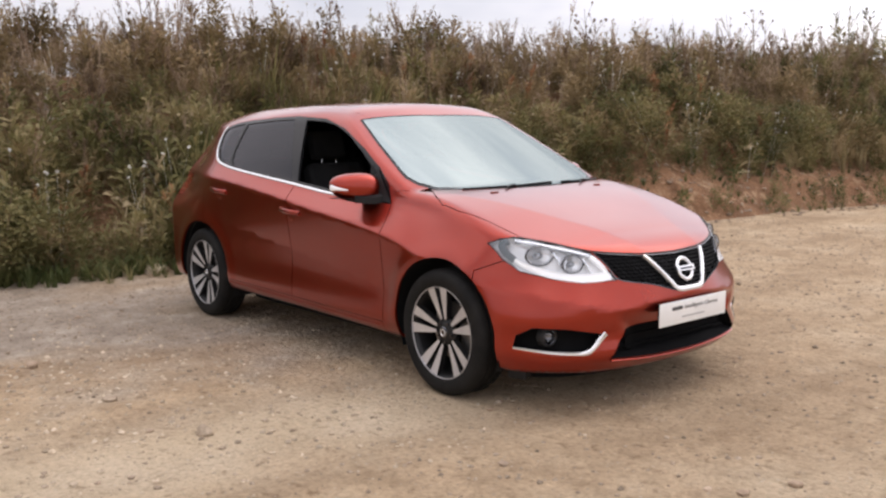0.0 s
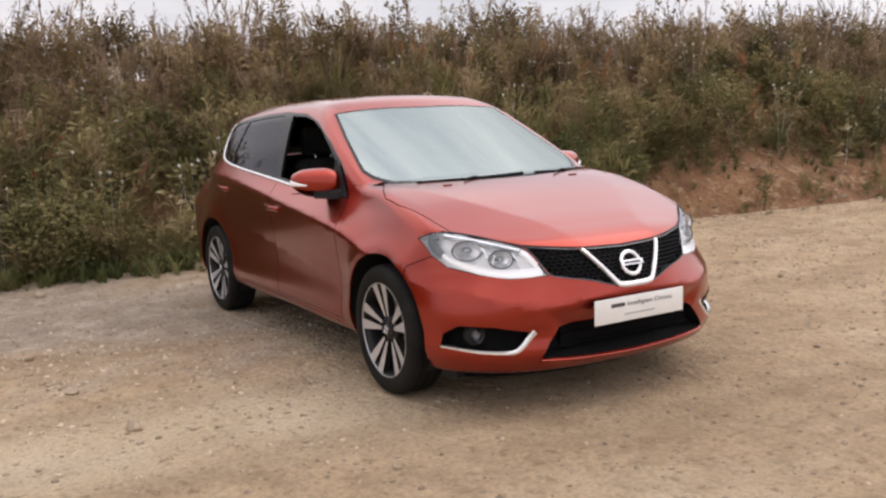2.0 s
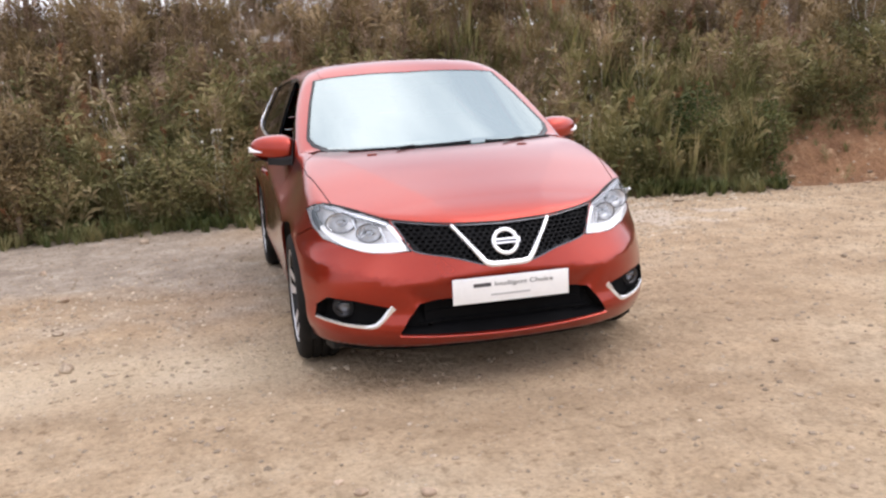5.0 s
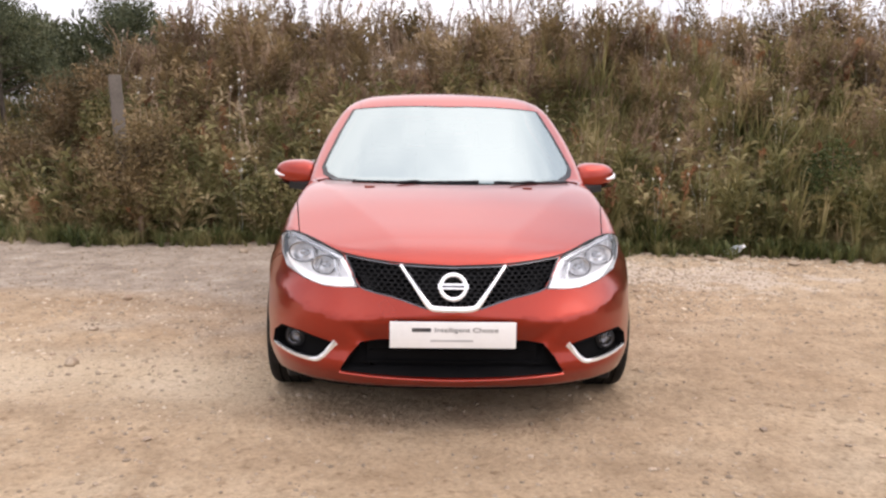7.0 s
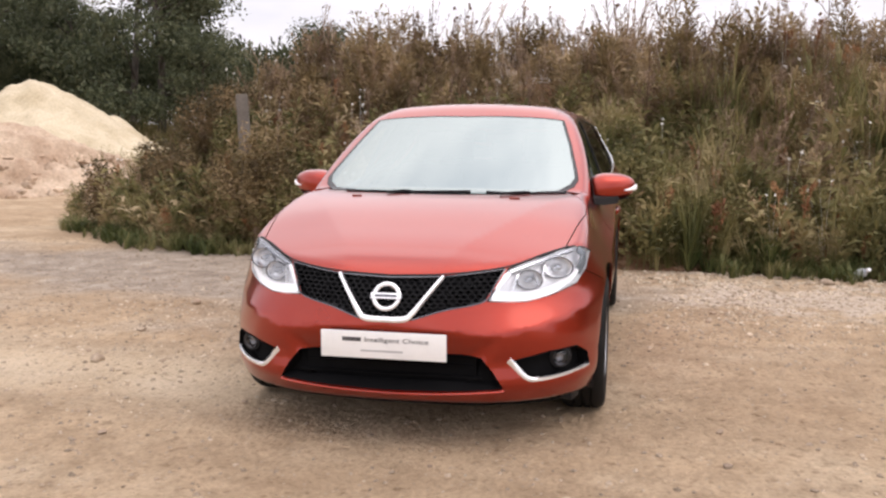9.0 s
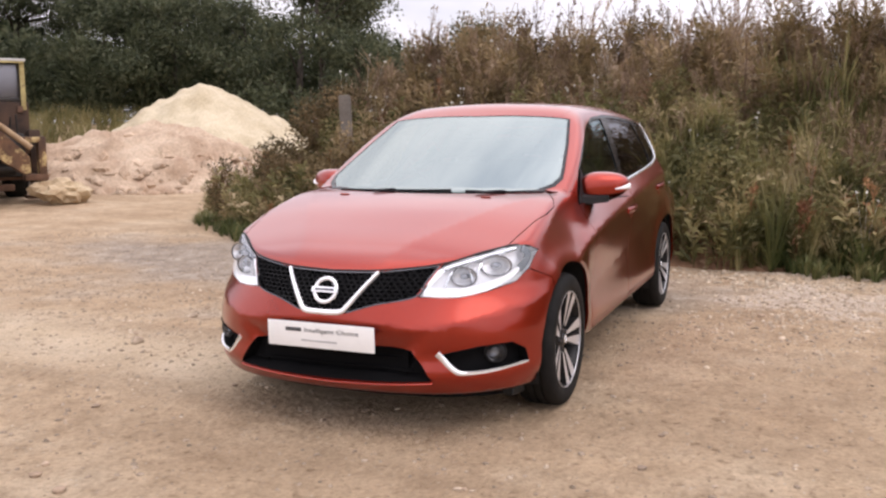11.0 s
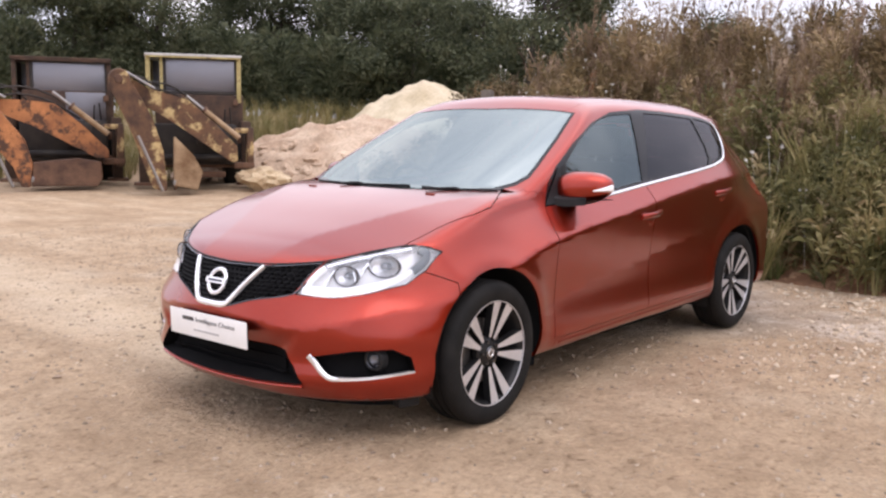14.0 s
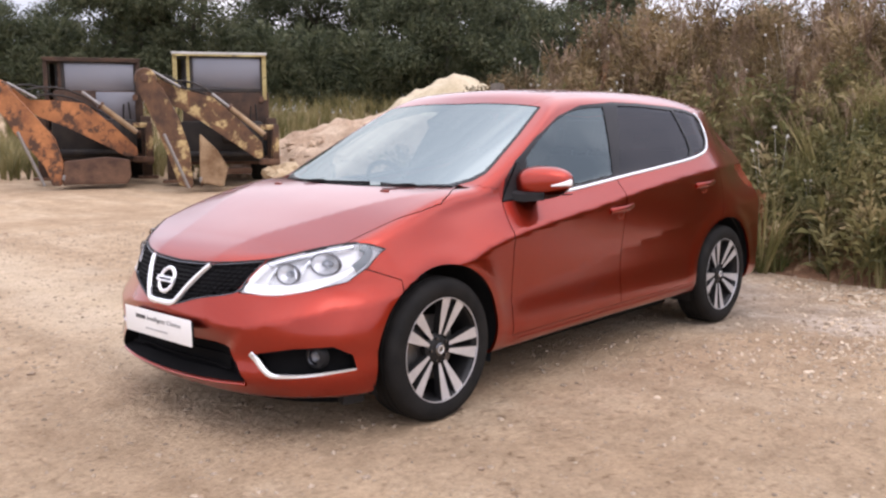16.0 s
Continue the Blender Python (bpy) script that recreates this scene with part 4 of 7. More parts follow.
            part("lens_ring", lathe("lens_ring", [(r * 1.02, -0.004), (r * 1.06, 0.006), (r * 1.16, 0.006), (r * 1.2, -0.006)], DARK_CHROME, 32, "x"), bowl_)
            part("projector_lens", lathe("projector_lens", [(0.0005, 0.004), (r * 0.25, 0.001), (r * 0.42, -0.012), (r * 0.45, -0.022)], LENS_DARK, 24, "x"), bowl_, "dark glass projector lens")
        for y0, z0, y1, z1 in ((0.497, 0.655, 0.515, 0.722), (0.604, 0.664, 0.618, 0.752), (0.604, 0.664, 0.575, 0.735)):
            p = on_front(np.stack([np.linspace(y0, y1, 5), np.linspace(z0, z1, 5)], -1))
            nn = body_n(p)
            part("lamp_divider", sweep("lamp_divider", twin(p - 0.018 * nn, side), twin(nn, side), bar_section(0.010, 0.016), CHROME), lamp, "bright chrome divider")
        p = on_front(smooth_path([(0.418, 0.637), (0.50, 0.632), (0.58, 0.635), (0.66, 0.655), (0.725, 0.690), (0.752, 0.725)], 5))
        nn = body_n(p)
        w = np.interp(np.linspace(0, 1, len(p)), [0, 0.15, 0.6, 1], [0.034, 0.044, 0.034, 0.012])
        sec = np.stack([np.array(bar_section(q, 0.012)) for q in w])
        part("light_strip", sweep("light_strip", twin(p - 0.009 * nn, side), twin(nn, side), sec, DAY_LIGHT), lamp, "white daytime light strip")
        line = [(0.416, 0.640), (0.446, 0.688), (0.476, 0.729)]
        part("light_strip", ribbon("light_strip", line, on_front, 0.026, 0.012, DAY_LIGHT, side, -0.009), lamp, "white daytime light strip")
        line = [(0.482, 0.732), (0.58, 0.764), (0.66, 0.788), (0.722, 0.803)]
        part("lamp_brow", ribbon("lamp_brow", line, on_front, 0.014, 0.012, CHROME, side, -0.010), lamp, "polished upper edge")
        p = on_front(smooth_path([(0.748, 0.712), (0.764, 0.745), (0.764, 0.780), (0.742, 0.800)], 4))
        nn = body_n(p)
        part("side_reflector", sweep("side_reflector", twin(p - 0.006 * nn, side), twin(nn, side), bar_section(0.034, 0.008), LAMP_SMOKE), lamp, "smoky grey outer corner")
        part("lamp_seal", ribbon("lamp_seal", HEAD[5:] + HEAD[:1], on_front, 0.007, 0.004, BLACK_TRIM, side, 0.0, straight=True), lamp, "thin black seal")
    line = [(0.219, 0.712), (0.160, 0.637), (0.106, 0.566), (0.086, 0.551), (0.05, 0.547), (0.0, 0.547)]
    p = on_front(smooth_path(line, 4))
    p = np.concatenate([p[:-1], (p * [1, -1, 1])[::-1]])
    nn = body_n(p)
    w = np.interp(np.abs(p[:, 1]), [0, 0.08, 0.11, 0.22], [0.023, 0.024, 0.021, 0.016])
    sec = np.stack([np.array(bar_section(q, 0.010, 0.45)) for q in w])
    part("chevron", sweep("chevron", p + 0.006 * nn, nn, sec, CHROME), bumper, "polished chrome chevron")
    e = on_front([(0.0, 0.636)])[0]
    lean = pose(e[0] + 0.006, 0, 0.636, 0, -23, 0)
    ring = [(0.052 + 0.0095 * math.cos(a), 0.007 * math.sin(a)) for a in np.linspace(0, 2 * math.pi, 12, endpoint=False)]
    emblem = part("emblem", lathe("emblem", ring, CHROME, 40, "x", True), bumper, "round chrome emblem with a cross bar", at=lean)
    part("emblem_bar", box("emblem_bar", (0.012, 0.128, 0.026), CHROME, 0.004), emblem, at=pose(0.006, 0, 0))
    part("emblem_mark", box("emblem_mark", (0.003, 0.092, 0.010), DARK_CHROME, 0.001), emblem, at=pose(0.0125, 0, 0))
    plate = part("number_plate", box("number_plate", (0.006, 0.52, 0.111), PLATE_WHITE, 0.0025), car, "white dealer display plate", at=pose(2.216, 0, 0.446, 0, 1.5, 0))
    part("plate_backing", box("plate_backing", (0.03, 0.46, 0.08), BLACK_TRIM, 0.005), plate, at=pose(-0.018, 0, 0))
    words(plate, "Intelligent Choice", 0.0275, pose(0.0042, 0.0555, 0.013), 0.262)
    part("lettering_bar", box("lettering_bar", (0.001, 0.078, 0.0165), INK, 0), plate, at=pose(0.0036, -0.130, 0.0215))
    part("lettering_bar", box("lettering_bar", (0.001, 0.175, 0.008), INK_PALE, 0), plate, at=pose(0.0036, -0.005, -0.024))
    y = np.linspace(-0.36, 0.36, 17)
    p = on_front(np.stack([np.abs(y), 0 * y + 0.325], -1))
    p[:, 1] = y
    part("intake_shroud", sweep("intake_shroud", p - [0.05, 0, 0], np.tile([1.0, 0, 0], (17, 1)), bar_section(0.14, 0.006), VOID_BLACK), bumper)
    for z in (0.305, 0.35):
        half = 0.40 - (z - 0.285) * 0.75
        y = np.linspace(-half, half, 17)
        p = on_front(np.stack([np.abs(y), 0 * y + z], -1))
        p[:, 1] = y
        nn = np.tile([1.0, 0, 0], (len(y), 1))
        part("intake_bar", sweep("intake_bar", p - 0.032 * nn, nn, bar_section(0.007, 0.010), VOID_BLACK), bumper)


def words(parent, text, size, at, width):
    """Real lettering, facing +x."""
    cu = bpy.data.curves.new("lettering", "FONT")
    cu.body, cu.size, cu.align_x, cu.extrude = text, size, "CENTER", 0.0004
    tmp = bpy.data.objects.new("lettering", cu)
    scene.collection.objects.link(tmp)
    bpy.context.view_layer.update()
    dg = bpy.context.evaluated_depsgraph_get()
    me = bpy.data.meshes.new_from_object(tmp.evaluated_get(dg))
    bpy.data.objects.remove(tmp)
    xs = [v.co.x for v in me.vertices]
    k = width / (max(xs) - min(xs))
    turn = Matrix(((0, 0, 1, 0), (1, 0, 0, 0), (0, 1, 0, 0), (0, 0, 0, 1)))
    me.transform(turn @ Matrix.Diagonal((k, 1.0, 1, 1)))
    me.materials.clear()
    me.materials.append(INK)
    return part("lettering", me, parent, at=at)


GRILLE_BLACK = surface("grille_black", (0.008, 0.008, 0.009), (0.012, 0.012, 0.013), 12, 0.5, bump=0.0, grit=0.12, spec=0.2)
DARK_CHROME = surface("dark_chrome", (0.13, 0.13, 0.14), (0.17, 0.17, 0.18), 9, 0.2, 0.9, bump=0.0, grit=0.12)
LENS_DARK = surface("projector_lens", (0.40, 0.42, 0.44), (0.50, 0.52, 0.54), 9, 0.05, 0.7, bump=0.0, grit=0.12)
LAMP_SMOKE = surface("smoked_lamp_corner", (0.20, 0.23, 0.25), (0.28, 0.31, 0.33), 9, 0.15, bump=0.0, grit=0.12)
car_face()


def car_sides():
    """Chrome window line, handles, mirrors, arch liners and underbody."""
    for side in (1, -1):
        line = [(0.62, 0.938), (0.26, 0.956), (-0.22, 1.005), (-0.80, 1.064), (-1.00, 1.090), (-1.13, 1.123), (-1.212, 1.189), (-1.243, 1.25), (-1.240, 1.31), (-1.205, 1.354)]
        part("chrome_strip", ribbon("chrome_strip", line, on_side, 0.017, 0.008, CHROME, side, 0.001), car, "bright window-line strip")
        for which, x, z in (("front", -0.068, 0.836), ("rear", -1.020, 0.922)):
            door = holds[which, side]
            q = on_side([(x + 0.115, z - 0.008), (x + 0.06, z - 0.001), (x, z + 0.003), (x - 0.06, z + 0.006), (x - 0.115, z + 0.009)])
            nn = body_n(q)
            lift = np.array([0.004, 0.020, 0.026, 0.020, 0.004])[:, None]
            h = sweep("door_handle", twin(q + lift * nn, side), twin(nn, side), bar_section(0.030, 0.014, 0.5), PAINT)
            part("door_handle", h, door)
            cup = lathe("handle_cup", [(0.0005, -0.004), (0.022, -0.003), (0.034, 0.0015), (0.037, 0.001), (0.037, -0.006)], CUP_DARK, 24, "y")
            c = q[2] - [0.0, 0, 0.026]
            part("handle_cup", cup, door, at=pose(c[0], side * (on_side([(c[0], c[2])])[0][1] - 0.0005), c[2], 0, 0, 0 if side > 0 else 180))
        # mirror
        cx, cy, cz = 0.612, 0.848, 1.008
        u, v = np.meshgrid(np.linspace(0, 2 * np.pi, 36, endpoint=False), np.linspace(-np.pi / 2, np.pi / 2, 19), indexing="ij")
        pw = lambda a, e: np.sign(a) * np.abs(a) ** e
        X = 0.10 * pw(np.cos(v), 0.75) * pw(np.cos(u), 0.8)
        Yl = 0.130 * pw(np.sin(u), 0.9) * pw(np.cos(v), 0.75)
        Z = 0.080 * pw(np.sin(v), 0.85)
        X = np.where(X < 0, X * 0.55, X * (1.0 - 0.25 * (Yl / 0.130)))
        Z = Z * (1 - 0.22 * (Yl / 0.130)) + 0.012 * (Yl / 0.130)
        shape = np.stack([cx + X - 0.25 * (Yl + 0.03), cy + Yl, cz + Z], -1).reshape(-1, 3)
        me = mesh_of("door_mirror", twin(shape, side), grid_faces(36, 19, True), PAINT)
        bm = bmesh.new()
        bm.from_mesh(me)
        bmesh.ops.remove_doubles(bm, verts=bm.verts[:], dist=1e-4)
        bmesh.ops.recalc_face_normals(bm, faces=bm.faces[:])
        bm.to_mesh(me)
        bm.free()
        mir = part("door_mirror", me, car)
        glass = box("mirror_glass", (0.006, 0.165, 0.095), CHROME, 0.002)
        part("mirror_glass", glass, mir, at=pose(cx - 0.046, side * (cy - 0.005), cz, 0, 0, side * -14))
        w = np.linspace(0.0, 1.0, 11)
        a = 0.55 + 0.95 * w
        py = 0.130 * np.sin(a) ** 0.9
        p = np.stack([cx + 0.10 * np.cos(a) ** 0.8 * (1 - 0.25 * py / 0.130) - 0.25 * (py + 0.03), cy + py, cz - 0.010 + 0.014 * w], -1)
        nn = np.stack([np.cos(a), 0.25 + np.sin(a), 0 * w], -1)
        nn /= np.linalg.norm(nn, axis=1, keepdims=True)
        sec = np.stack([np.array(bar_section(q, 0.010, 0.4)) for q in 0.006 + 0.026 * w])
        part("indicator", sweep("indicator", twin(p + 0.004 * nn, side), twin(nn, side), sec, LAMP_WHITE), mir, "clear indicator lens")
        lower = shape.copy()
        lower[:, 2] = np.minimum(lower[:, 2], cz - 0.052) - 0.003
        lower = (lower - [cx, cy, 0]) * [1.015, 1.01, 1] + [cx, cy, 0]
        me = mesh_of("mirror_underside", twin(lower, side), grid_faces(36, 19, True), BLACK_TRIM)
        part("mirror_underside", me, mir)
        # black sail panel in the corner of the window, which carries the mirror
        g = np.array([(0.842 - 0.162 * a - 0.225 * b * (1 - a), 0.927 + 0.183 * a + 0.016 * b * (1 - a)) for a in np.linspace(0, 1, 9) for b in np.linspace(0, 1, 7)])
        q = on_side(g)
        nn = body_n(q)
        V = np.concatenate([q + 0.006 * nn, q - 0.004 * nn])
        F = grid_faces(9, 7)
        part("mirror_sail", mesh_of("mirror_sail", twin(V, side), list(F) + list(F[:, ::-1] + 63), BLACK_TRIM), mir, "matt black sail panel")
        arm = [(0.72, 0.715, 0.962), (0.69, 0.79, 0.952), (0.64, 0.868, 0.960)]
        sec = np.stack([np.array(bar_section(q, 0.032, 0.4)) for q in (0.13, 0.10, 0.085)])
        part("mirror_arm", sweep("mirror_arm", twin(arm, side), [(0, 0, 1.0)] * 3, sec, BLACK_TRIM), mir)
        # wheel-arch liners: half drums open outwards
        for ax in (AXLE, -AXLE):
            a = np.linspace(-0.35, math.pi + 0.35, 30)
            ring = np.stack([ax + (ARCH + 0.012) * np.cos(a), HUB_Z + (ARCH + 0.012) * np.sin(a)], -1)
            V = np.concatenate([np.stack([ring[:, 0], np.full(30, y), ring[:, 1]], -1) for y in (0.86, 0.80, 0.55)] + [np.stack([ax + 0 * a, np.full(30, 0.54), HUB_Z + 0 * a], -1)])
            out = find_on(np.stack([ring[:, 0], 0 * a, ring[:, 1]], -1), 1, 1.05)[:, 1] - 0.012
            V[:30, 1] = np.where(ring[:, 1] > 0.26, out, 0.82)
            n = 30
            F = [(k * n + i, k * n + i + 1, (k + 1) * n + i + 1, (k + 1) * n + i) for k in range(3) for i in range(n - 1)]
            part("arch_liner", mesh_of("arch_liner", twin(V, side), F, BLACK_TRIM), body)
        part("sill_trim", ribbon("sill_trim", [(0.80, 0.272), (0.0, 0.281), (-0.95, 0.295)], on_side, 0.012, 0.006, PAINT, side, 0.001), car)
    pan = box("floor_pan", (3.5, 1.30, 0.05), BLACK_TRIM, 0.01)
    part("floor_pan", pan, body, at=pose(-0.12, 0, 0.255))
    part("side_floor", box("side_floor", (1.86, 1.58, 0.03), BLACK_TRIM, 0.01), body, at=pose(-0.02, 0, 0.245))
    part("undertray", box("undertray", (0.62, 1.0, 0.03), BLACK_TRIM, 0.012, seg=3), bumper, "black plastic undertray", at=pose(1.62, 0, 0.180, 0, -2, 0))
    # unseen black box, added to deepen the shadow beneath the car
    part("tunnel_cover", box("tunnel_cover", (1.75, 1.40, 0.06), VOID_BLACK, 0.02), body, at=pose(-0.02, 0, 0.205))
    # black strip added below the bumper to darken the shade there
    y = np.linspace(-0.72, 0.72, 25)
    p = on_front(np.stack([np.abs(y), 0 * y + 0.25], -1)) - [0.16, 0, 0]
    p[:, 1], p[:, 2] = y, 0.182
    part("chin_spoiler", sweep("chin_spoiler", p, np.tile([1.0, 0, 0], (25, 1)), bar_section(0.055, 0.014), VOID_BLACK), bumper, "black strip deepening the shade under the bumper")
    for side in (1, -1):
        part("wheel_deflector", box("wheel_deflector", (0.10, 0.30, 0.075), BLACK_TRIM, 0.012, seg=3), bumper, "black plastic wheel deflector", at=pose(AXLE + 0.385, side * 0.60, 0.188, 0, 0, side * -14))


# darker red than the lacquer: the handle cup's shading is in the colour
CUP_DARK = surface("handle_recess", (0.20, 0.025, 0.010), (0.24, 0.03, 0.012), 9, 0.4, bump=0.0, grit=0.12)
car_sides()


def wheel(ax, side):
    """Alloy wheel with five pairs of blades, tyre, bolts and brake."""
    R = 0.318
    prof = [(0.224, 0.075), (0.232, 0.092), (0.246, 0.099), (0.270, 0.102), (0.292, 0.099), (0.306, 0.090), (0.314, 0.076), (R, 0.060), (R, 0.047), (R - 0.008, 0.044), (R - 0.008, 0.036), (R, 0.033), (R, 0.008), (R - 0.008, 0.005), (R - 0.008, -0.005), (R, -0.008), (R, -0.033), (R - 0.008, -0.036), (R - 0.008, -0.044), (R, -0.047), (R, -0.06), (0.314, -0.076), (0.292, -0.099), (0.246, -0.099), (0.224, -0.075)]
    barrel = [(0.226, 0.090), (0.231, 0.093), (0.231, 0.086), (0.222, 0.080), (0.214, 0.06), (0.205, 0.0), (0.205, -0.08)]
    tyre_y = side * 0.763
    hub = part("wheel", lathe("wheel", barrel, DARK_ALLOY, 64), car, "dark and machined alloy wheel", at=pose(ax, tyre_y, HUB_Z, 0, 23 * side + ax * 9, 0 if side > 0 else 180))
    part("tyre", lathe("tyre", prof, RUBBER, 72), hub, "black rubber tyre dusted with dry mud")
    lip = [(0.2262, 0.0895), (0.2275, 0.0940), (0.2305, 0.0940), (0.2318, 0.089), (0.229, 0.087)]
    part("rim_edge", lathe("rim_edge", lip, ALLOY, 72, close=True), hub, "bright machined rim edge")
    part("hub_face", lathe("hub_face", [(0.0005, 0.070), (0.034, 0.069), (0.052, 0.062), (0.072, 0.052), (0.076, 0.030)], DARK_ALLOY, 40), hub)
    part("hub_cap", lathe("hub_cap", [(0.0005, 0.079), (0.022, 0.078), (0.029, 0.074), (0.030, 0.066)], DARK_CHROME, 32), hub)
    part("cap_ring", lathe("cap_ring", [(0.013, 0.0785), (0.0145, 0.0805), (0.018, 0.0805), (0.019, 0.078)], CHROME, 28), hub)
    part("brake_disc", lathe("brake_disc", [(0.06, 0.005), (0.062, 0.012), (0.145, 0.012), (0.145, -0.012), (0.06, -0.012)], STEEL, 48), hub)
    for i in range(5):
        for d in (-14.5, 14.5):
            th = radians(72 * i + d)
            er, et = np.array([math.cos(th), 0, math.sin(th)]), np.array([-math.sin(th), 0, math.cos(th)])
            V, rows = [], ((0.066, 0.0075, 0.066), (0.100, 0.012, 0.071), (0.16, 0.0195, 0.079), (0.225, 0.0265, 0.089))
            lean = -0.010 * np.sign(d)
            for r, w, y in rows:
                off = lean * (r - 0.05) / 0.17
                for q, dy in ((-w, 0), (w, 0), (w * 1.15, -0.035), (-w * 1.15, -0.035)):
                    V.append(er * r + et * (q + off) + np.array([0, y + dy, 0]))
            top = [(k * 4, k * 4 + 1, k * 4 + 5, k * 4 + 4) for k in range(3)]
            sides = [(k * 4 + a, k * 4 + b, k * 4 + 4 + b, k * 4 + 4 + a) for k in range(3) for a, b in ((1, 2), (2, 3), (3, 0))]
            me = mesh_of("spoke", V, top + sides + [(0, 1, 2, 3), (12, 13, 14, 15)], ALLOY, False)
            me.materials.append(DARK_ALLOY)
            for n, p in enumerate(me.polygons):
                p.material_index = 0 if n < 3 else 1
            part("spoke", me, hub, "machined face with dark flanks")
        th = radians(72 * i + 36)
        part("wheel_bolt", lathe("wheel_bolt", [(0.0005, 0.012), (0.006, 0.012), (0.008, 0.0)], DARK_CHROME, 10), hub, at=pose(0.05 * math.cos(th), 0.060, 0.05 * math.sin(th)))


for ax in (AXLE, -AXLE):
    for side in (1, -1):
        wheel(ax, side)


def cabin():
    """Seats, dashboard, wheel, mirror and wipers."""
    def seat(x, y, w):
        s = part("seat", box("seat", (0.50, w, 0.16), CABIN_CLOTH, 0.05, seg=3), body, "black cloth seat", at=pose(x, y, 0.50, 0, -6, 0))
        part("backrest", box("backrest", (0.14, w * 0.96, 0.62), CABIN_CLOTH, 0.05, seg=3, taper=0.86), s, at=pose(-0.27, 0, 0.34, 0, -16, 0))
        return s

    for y in (0.37, -0.37):
        s = seat(0.05, y, 0.50)
        part("headrest", box("headrest", (0.09, 0.25, 0.19), CABIN_CLOTH, 0.04, seg=3), s, at=pose(-0.40, 0, 0.765, 0, -10, 0))
        for d in (-0.055, 0.055):
            rod = lathe("headrest_rod", [(0.0065, -0.09), (0.0065, 0.09)], CHROME, 10, "z")
            part("headrest_rod", rod, s, "bright steel rod", at=pose(-0.375, d, 0.64, 0, -12, 0))
    b = seat(-0.95, 0, 1.25)
    for y in (-0.38, 0, 0.38):
        part("headrest", box("headrest", (0.08, 0.24, 0.15), CABIN_CLOTH, 0.035, seg=3), b, at=pose(-0.38, y, 0.72, 0, -10, 0))
    y = np.linspace(-0.70, 0.70, 21)
    sec = [(-0.22, -0.30), (-0.24, -0.02), (-0.16, 0.035), (0.05, 0.045), (0.20, 0.02), (0.26, -0.06), (0.26, -0.30)]
    path = np.stack([0.80 - 0.10 * y ** 2, y, 0.93 + 0.02 * np.cos(y * 4)], -1)
    part("dashboard", sweep("dashboard", path, np.tile([0, 0, 1.0], (21, 1)), sec, DASH), body, "dark grey soft plastic")
    ring = [(0.185 + 0.014 * math.cos(a), 0.014 * math.sin(a)) for a in np.linspace(0, 2 * math.pi, 10, endpoint=False)]
    st = part("steering_wheel", lathe("steering_wheel", ring, CABIN_CLOTH, 40, "x", True), body, at=pose(0.46, -0.37, 0.90, 0, 22, 0))
    part("wheel_boss", box("wheel_boss", (0.05, 0.16, 0.11), CABIN_CLOTH, 0.03), st)
    part("wheel_bar", box("wheel_bar", (0.02, 0.34, 0.045), CABIN_CLOTH, 0.008), st)
    part("rear_view_mirror", box("rear_view_mirror", (0.03, 0.24, 0.065), GLOSS_BLACK, 0.02, seg=3), screen, "black interior mirror", at=pose(0.40, 0, 1.285))
    part("sensor_housing", box("sensor_housing", (0.10, 0.12, 0.03), GLOSS_BLACK, 0.012, seg=3), screen, at=pose(0.44, 0, 1.312, 0, 25, 0))
    for y0, y1, x0, x1, hinge in ((-0.50, 0.16, 1.115, 1.125, -0.16), (0.24, 0.635, 1.125, 1.045, 0.42)):
        u = np.linspace(0, 1, 15)
        p = on_top(np.stack([x0 + (x1 - x0) * u + 0.03 * np.sin(np.pi * u), y0 + (y1 - y0) * u], -1))
        nn = body_n(p)
        arm = part("wiper", sweep("wiper", p + 0.006 * nn, nn, bar_section(0.006, 0.006, 0.5), BLACK_TRIM), car, "black wiper resting at the foot of the screen")
        a = on_top(np.stack([np.linspace(1.195, (x0 + x1) / 2 + 0.03, 7), np.linspace(hinge - 0.10, (y0 + y1) / 2, 7)], -1))
        na = body_n(a)
        sec = np.stack([np.array(bar_section(q, 0.007, 0.5)) for q in np.linspace(0.010, 0.005, 7)])
        part("wiper_arm", sweep("wiper_arm", a + 0.012 * na, na, sec, BLACK_TRIM), arm)
        part("wiper_clip", box("wiper_clip", (0.018, 0.04, 0.010), BLACK_TRIM, 0.004), arm, at=Matrix.Translation(a[-1] + 0.009 * na[-1]))
    for y in (0.40, -0.40):
        q = on_top([(1.255, y)])[0]
        part("washer_nozzle", box("washer_nozzle", (0.014, 0.050, 0.008), CUP_DARK, 0.003), car, at=pose(q[0], y, q[2] + 0.002, 0, 8, 0))


cabin()


# ---- plants ----
def unit(r, n):
    v = r.normal(size=(n, 3))
    return v / np.linalg.norm(v, axis=1, keepdims=True)


def leaf_quads(c, out, length, width, r, droop=0.0):
    """Pointed leaves as diamonds: from c along out, some drooping."""
    n = len(c)
    side = np.cross(out, unit(r, n))
    side /= np.maximum(np.linalg.norm(side, axis=1, keepdims=True), 1e-6)
    L, W = np.reshape(length, (-1, 1)), np.reshape(width, (-1, 1))
    tip = c + out * L
    tip[:, 2] -= droop * L[:, 0]
    mid = c + out * L * 0.5
    return np.stack([c, mid - side * W / 2, tip, mid + side * W / 2], 1)


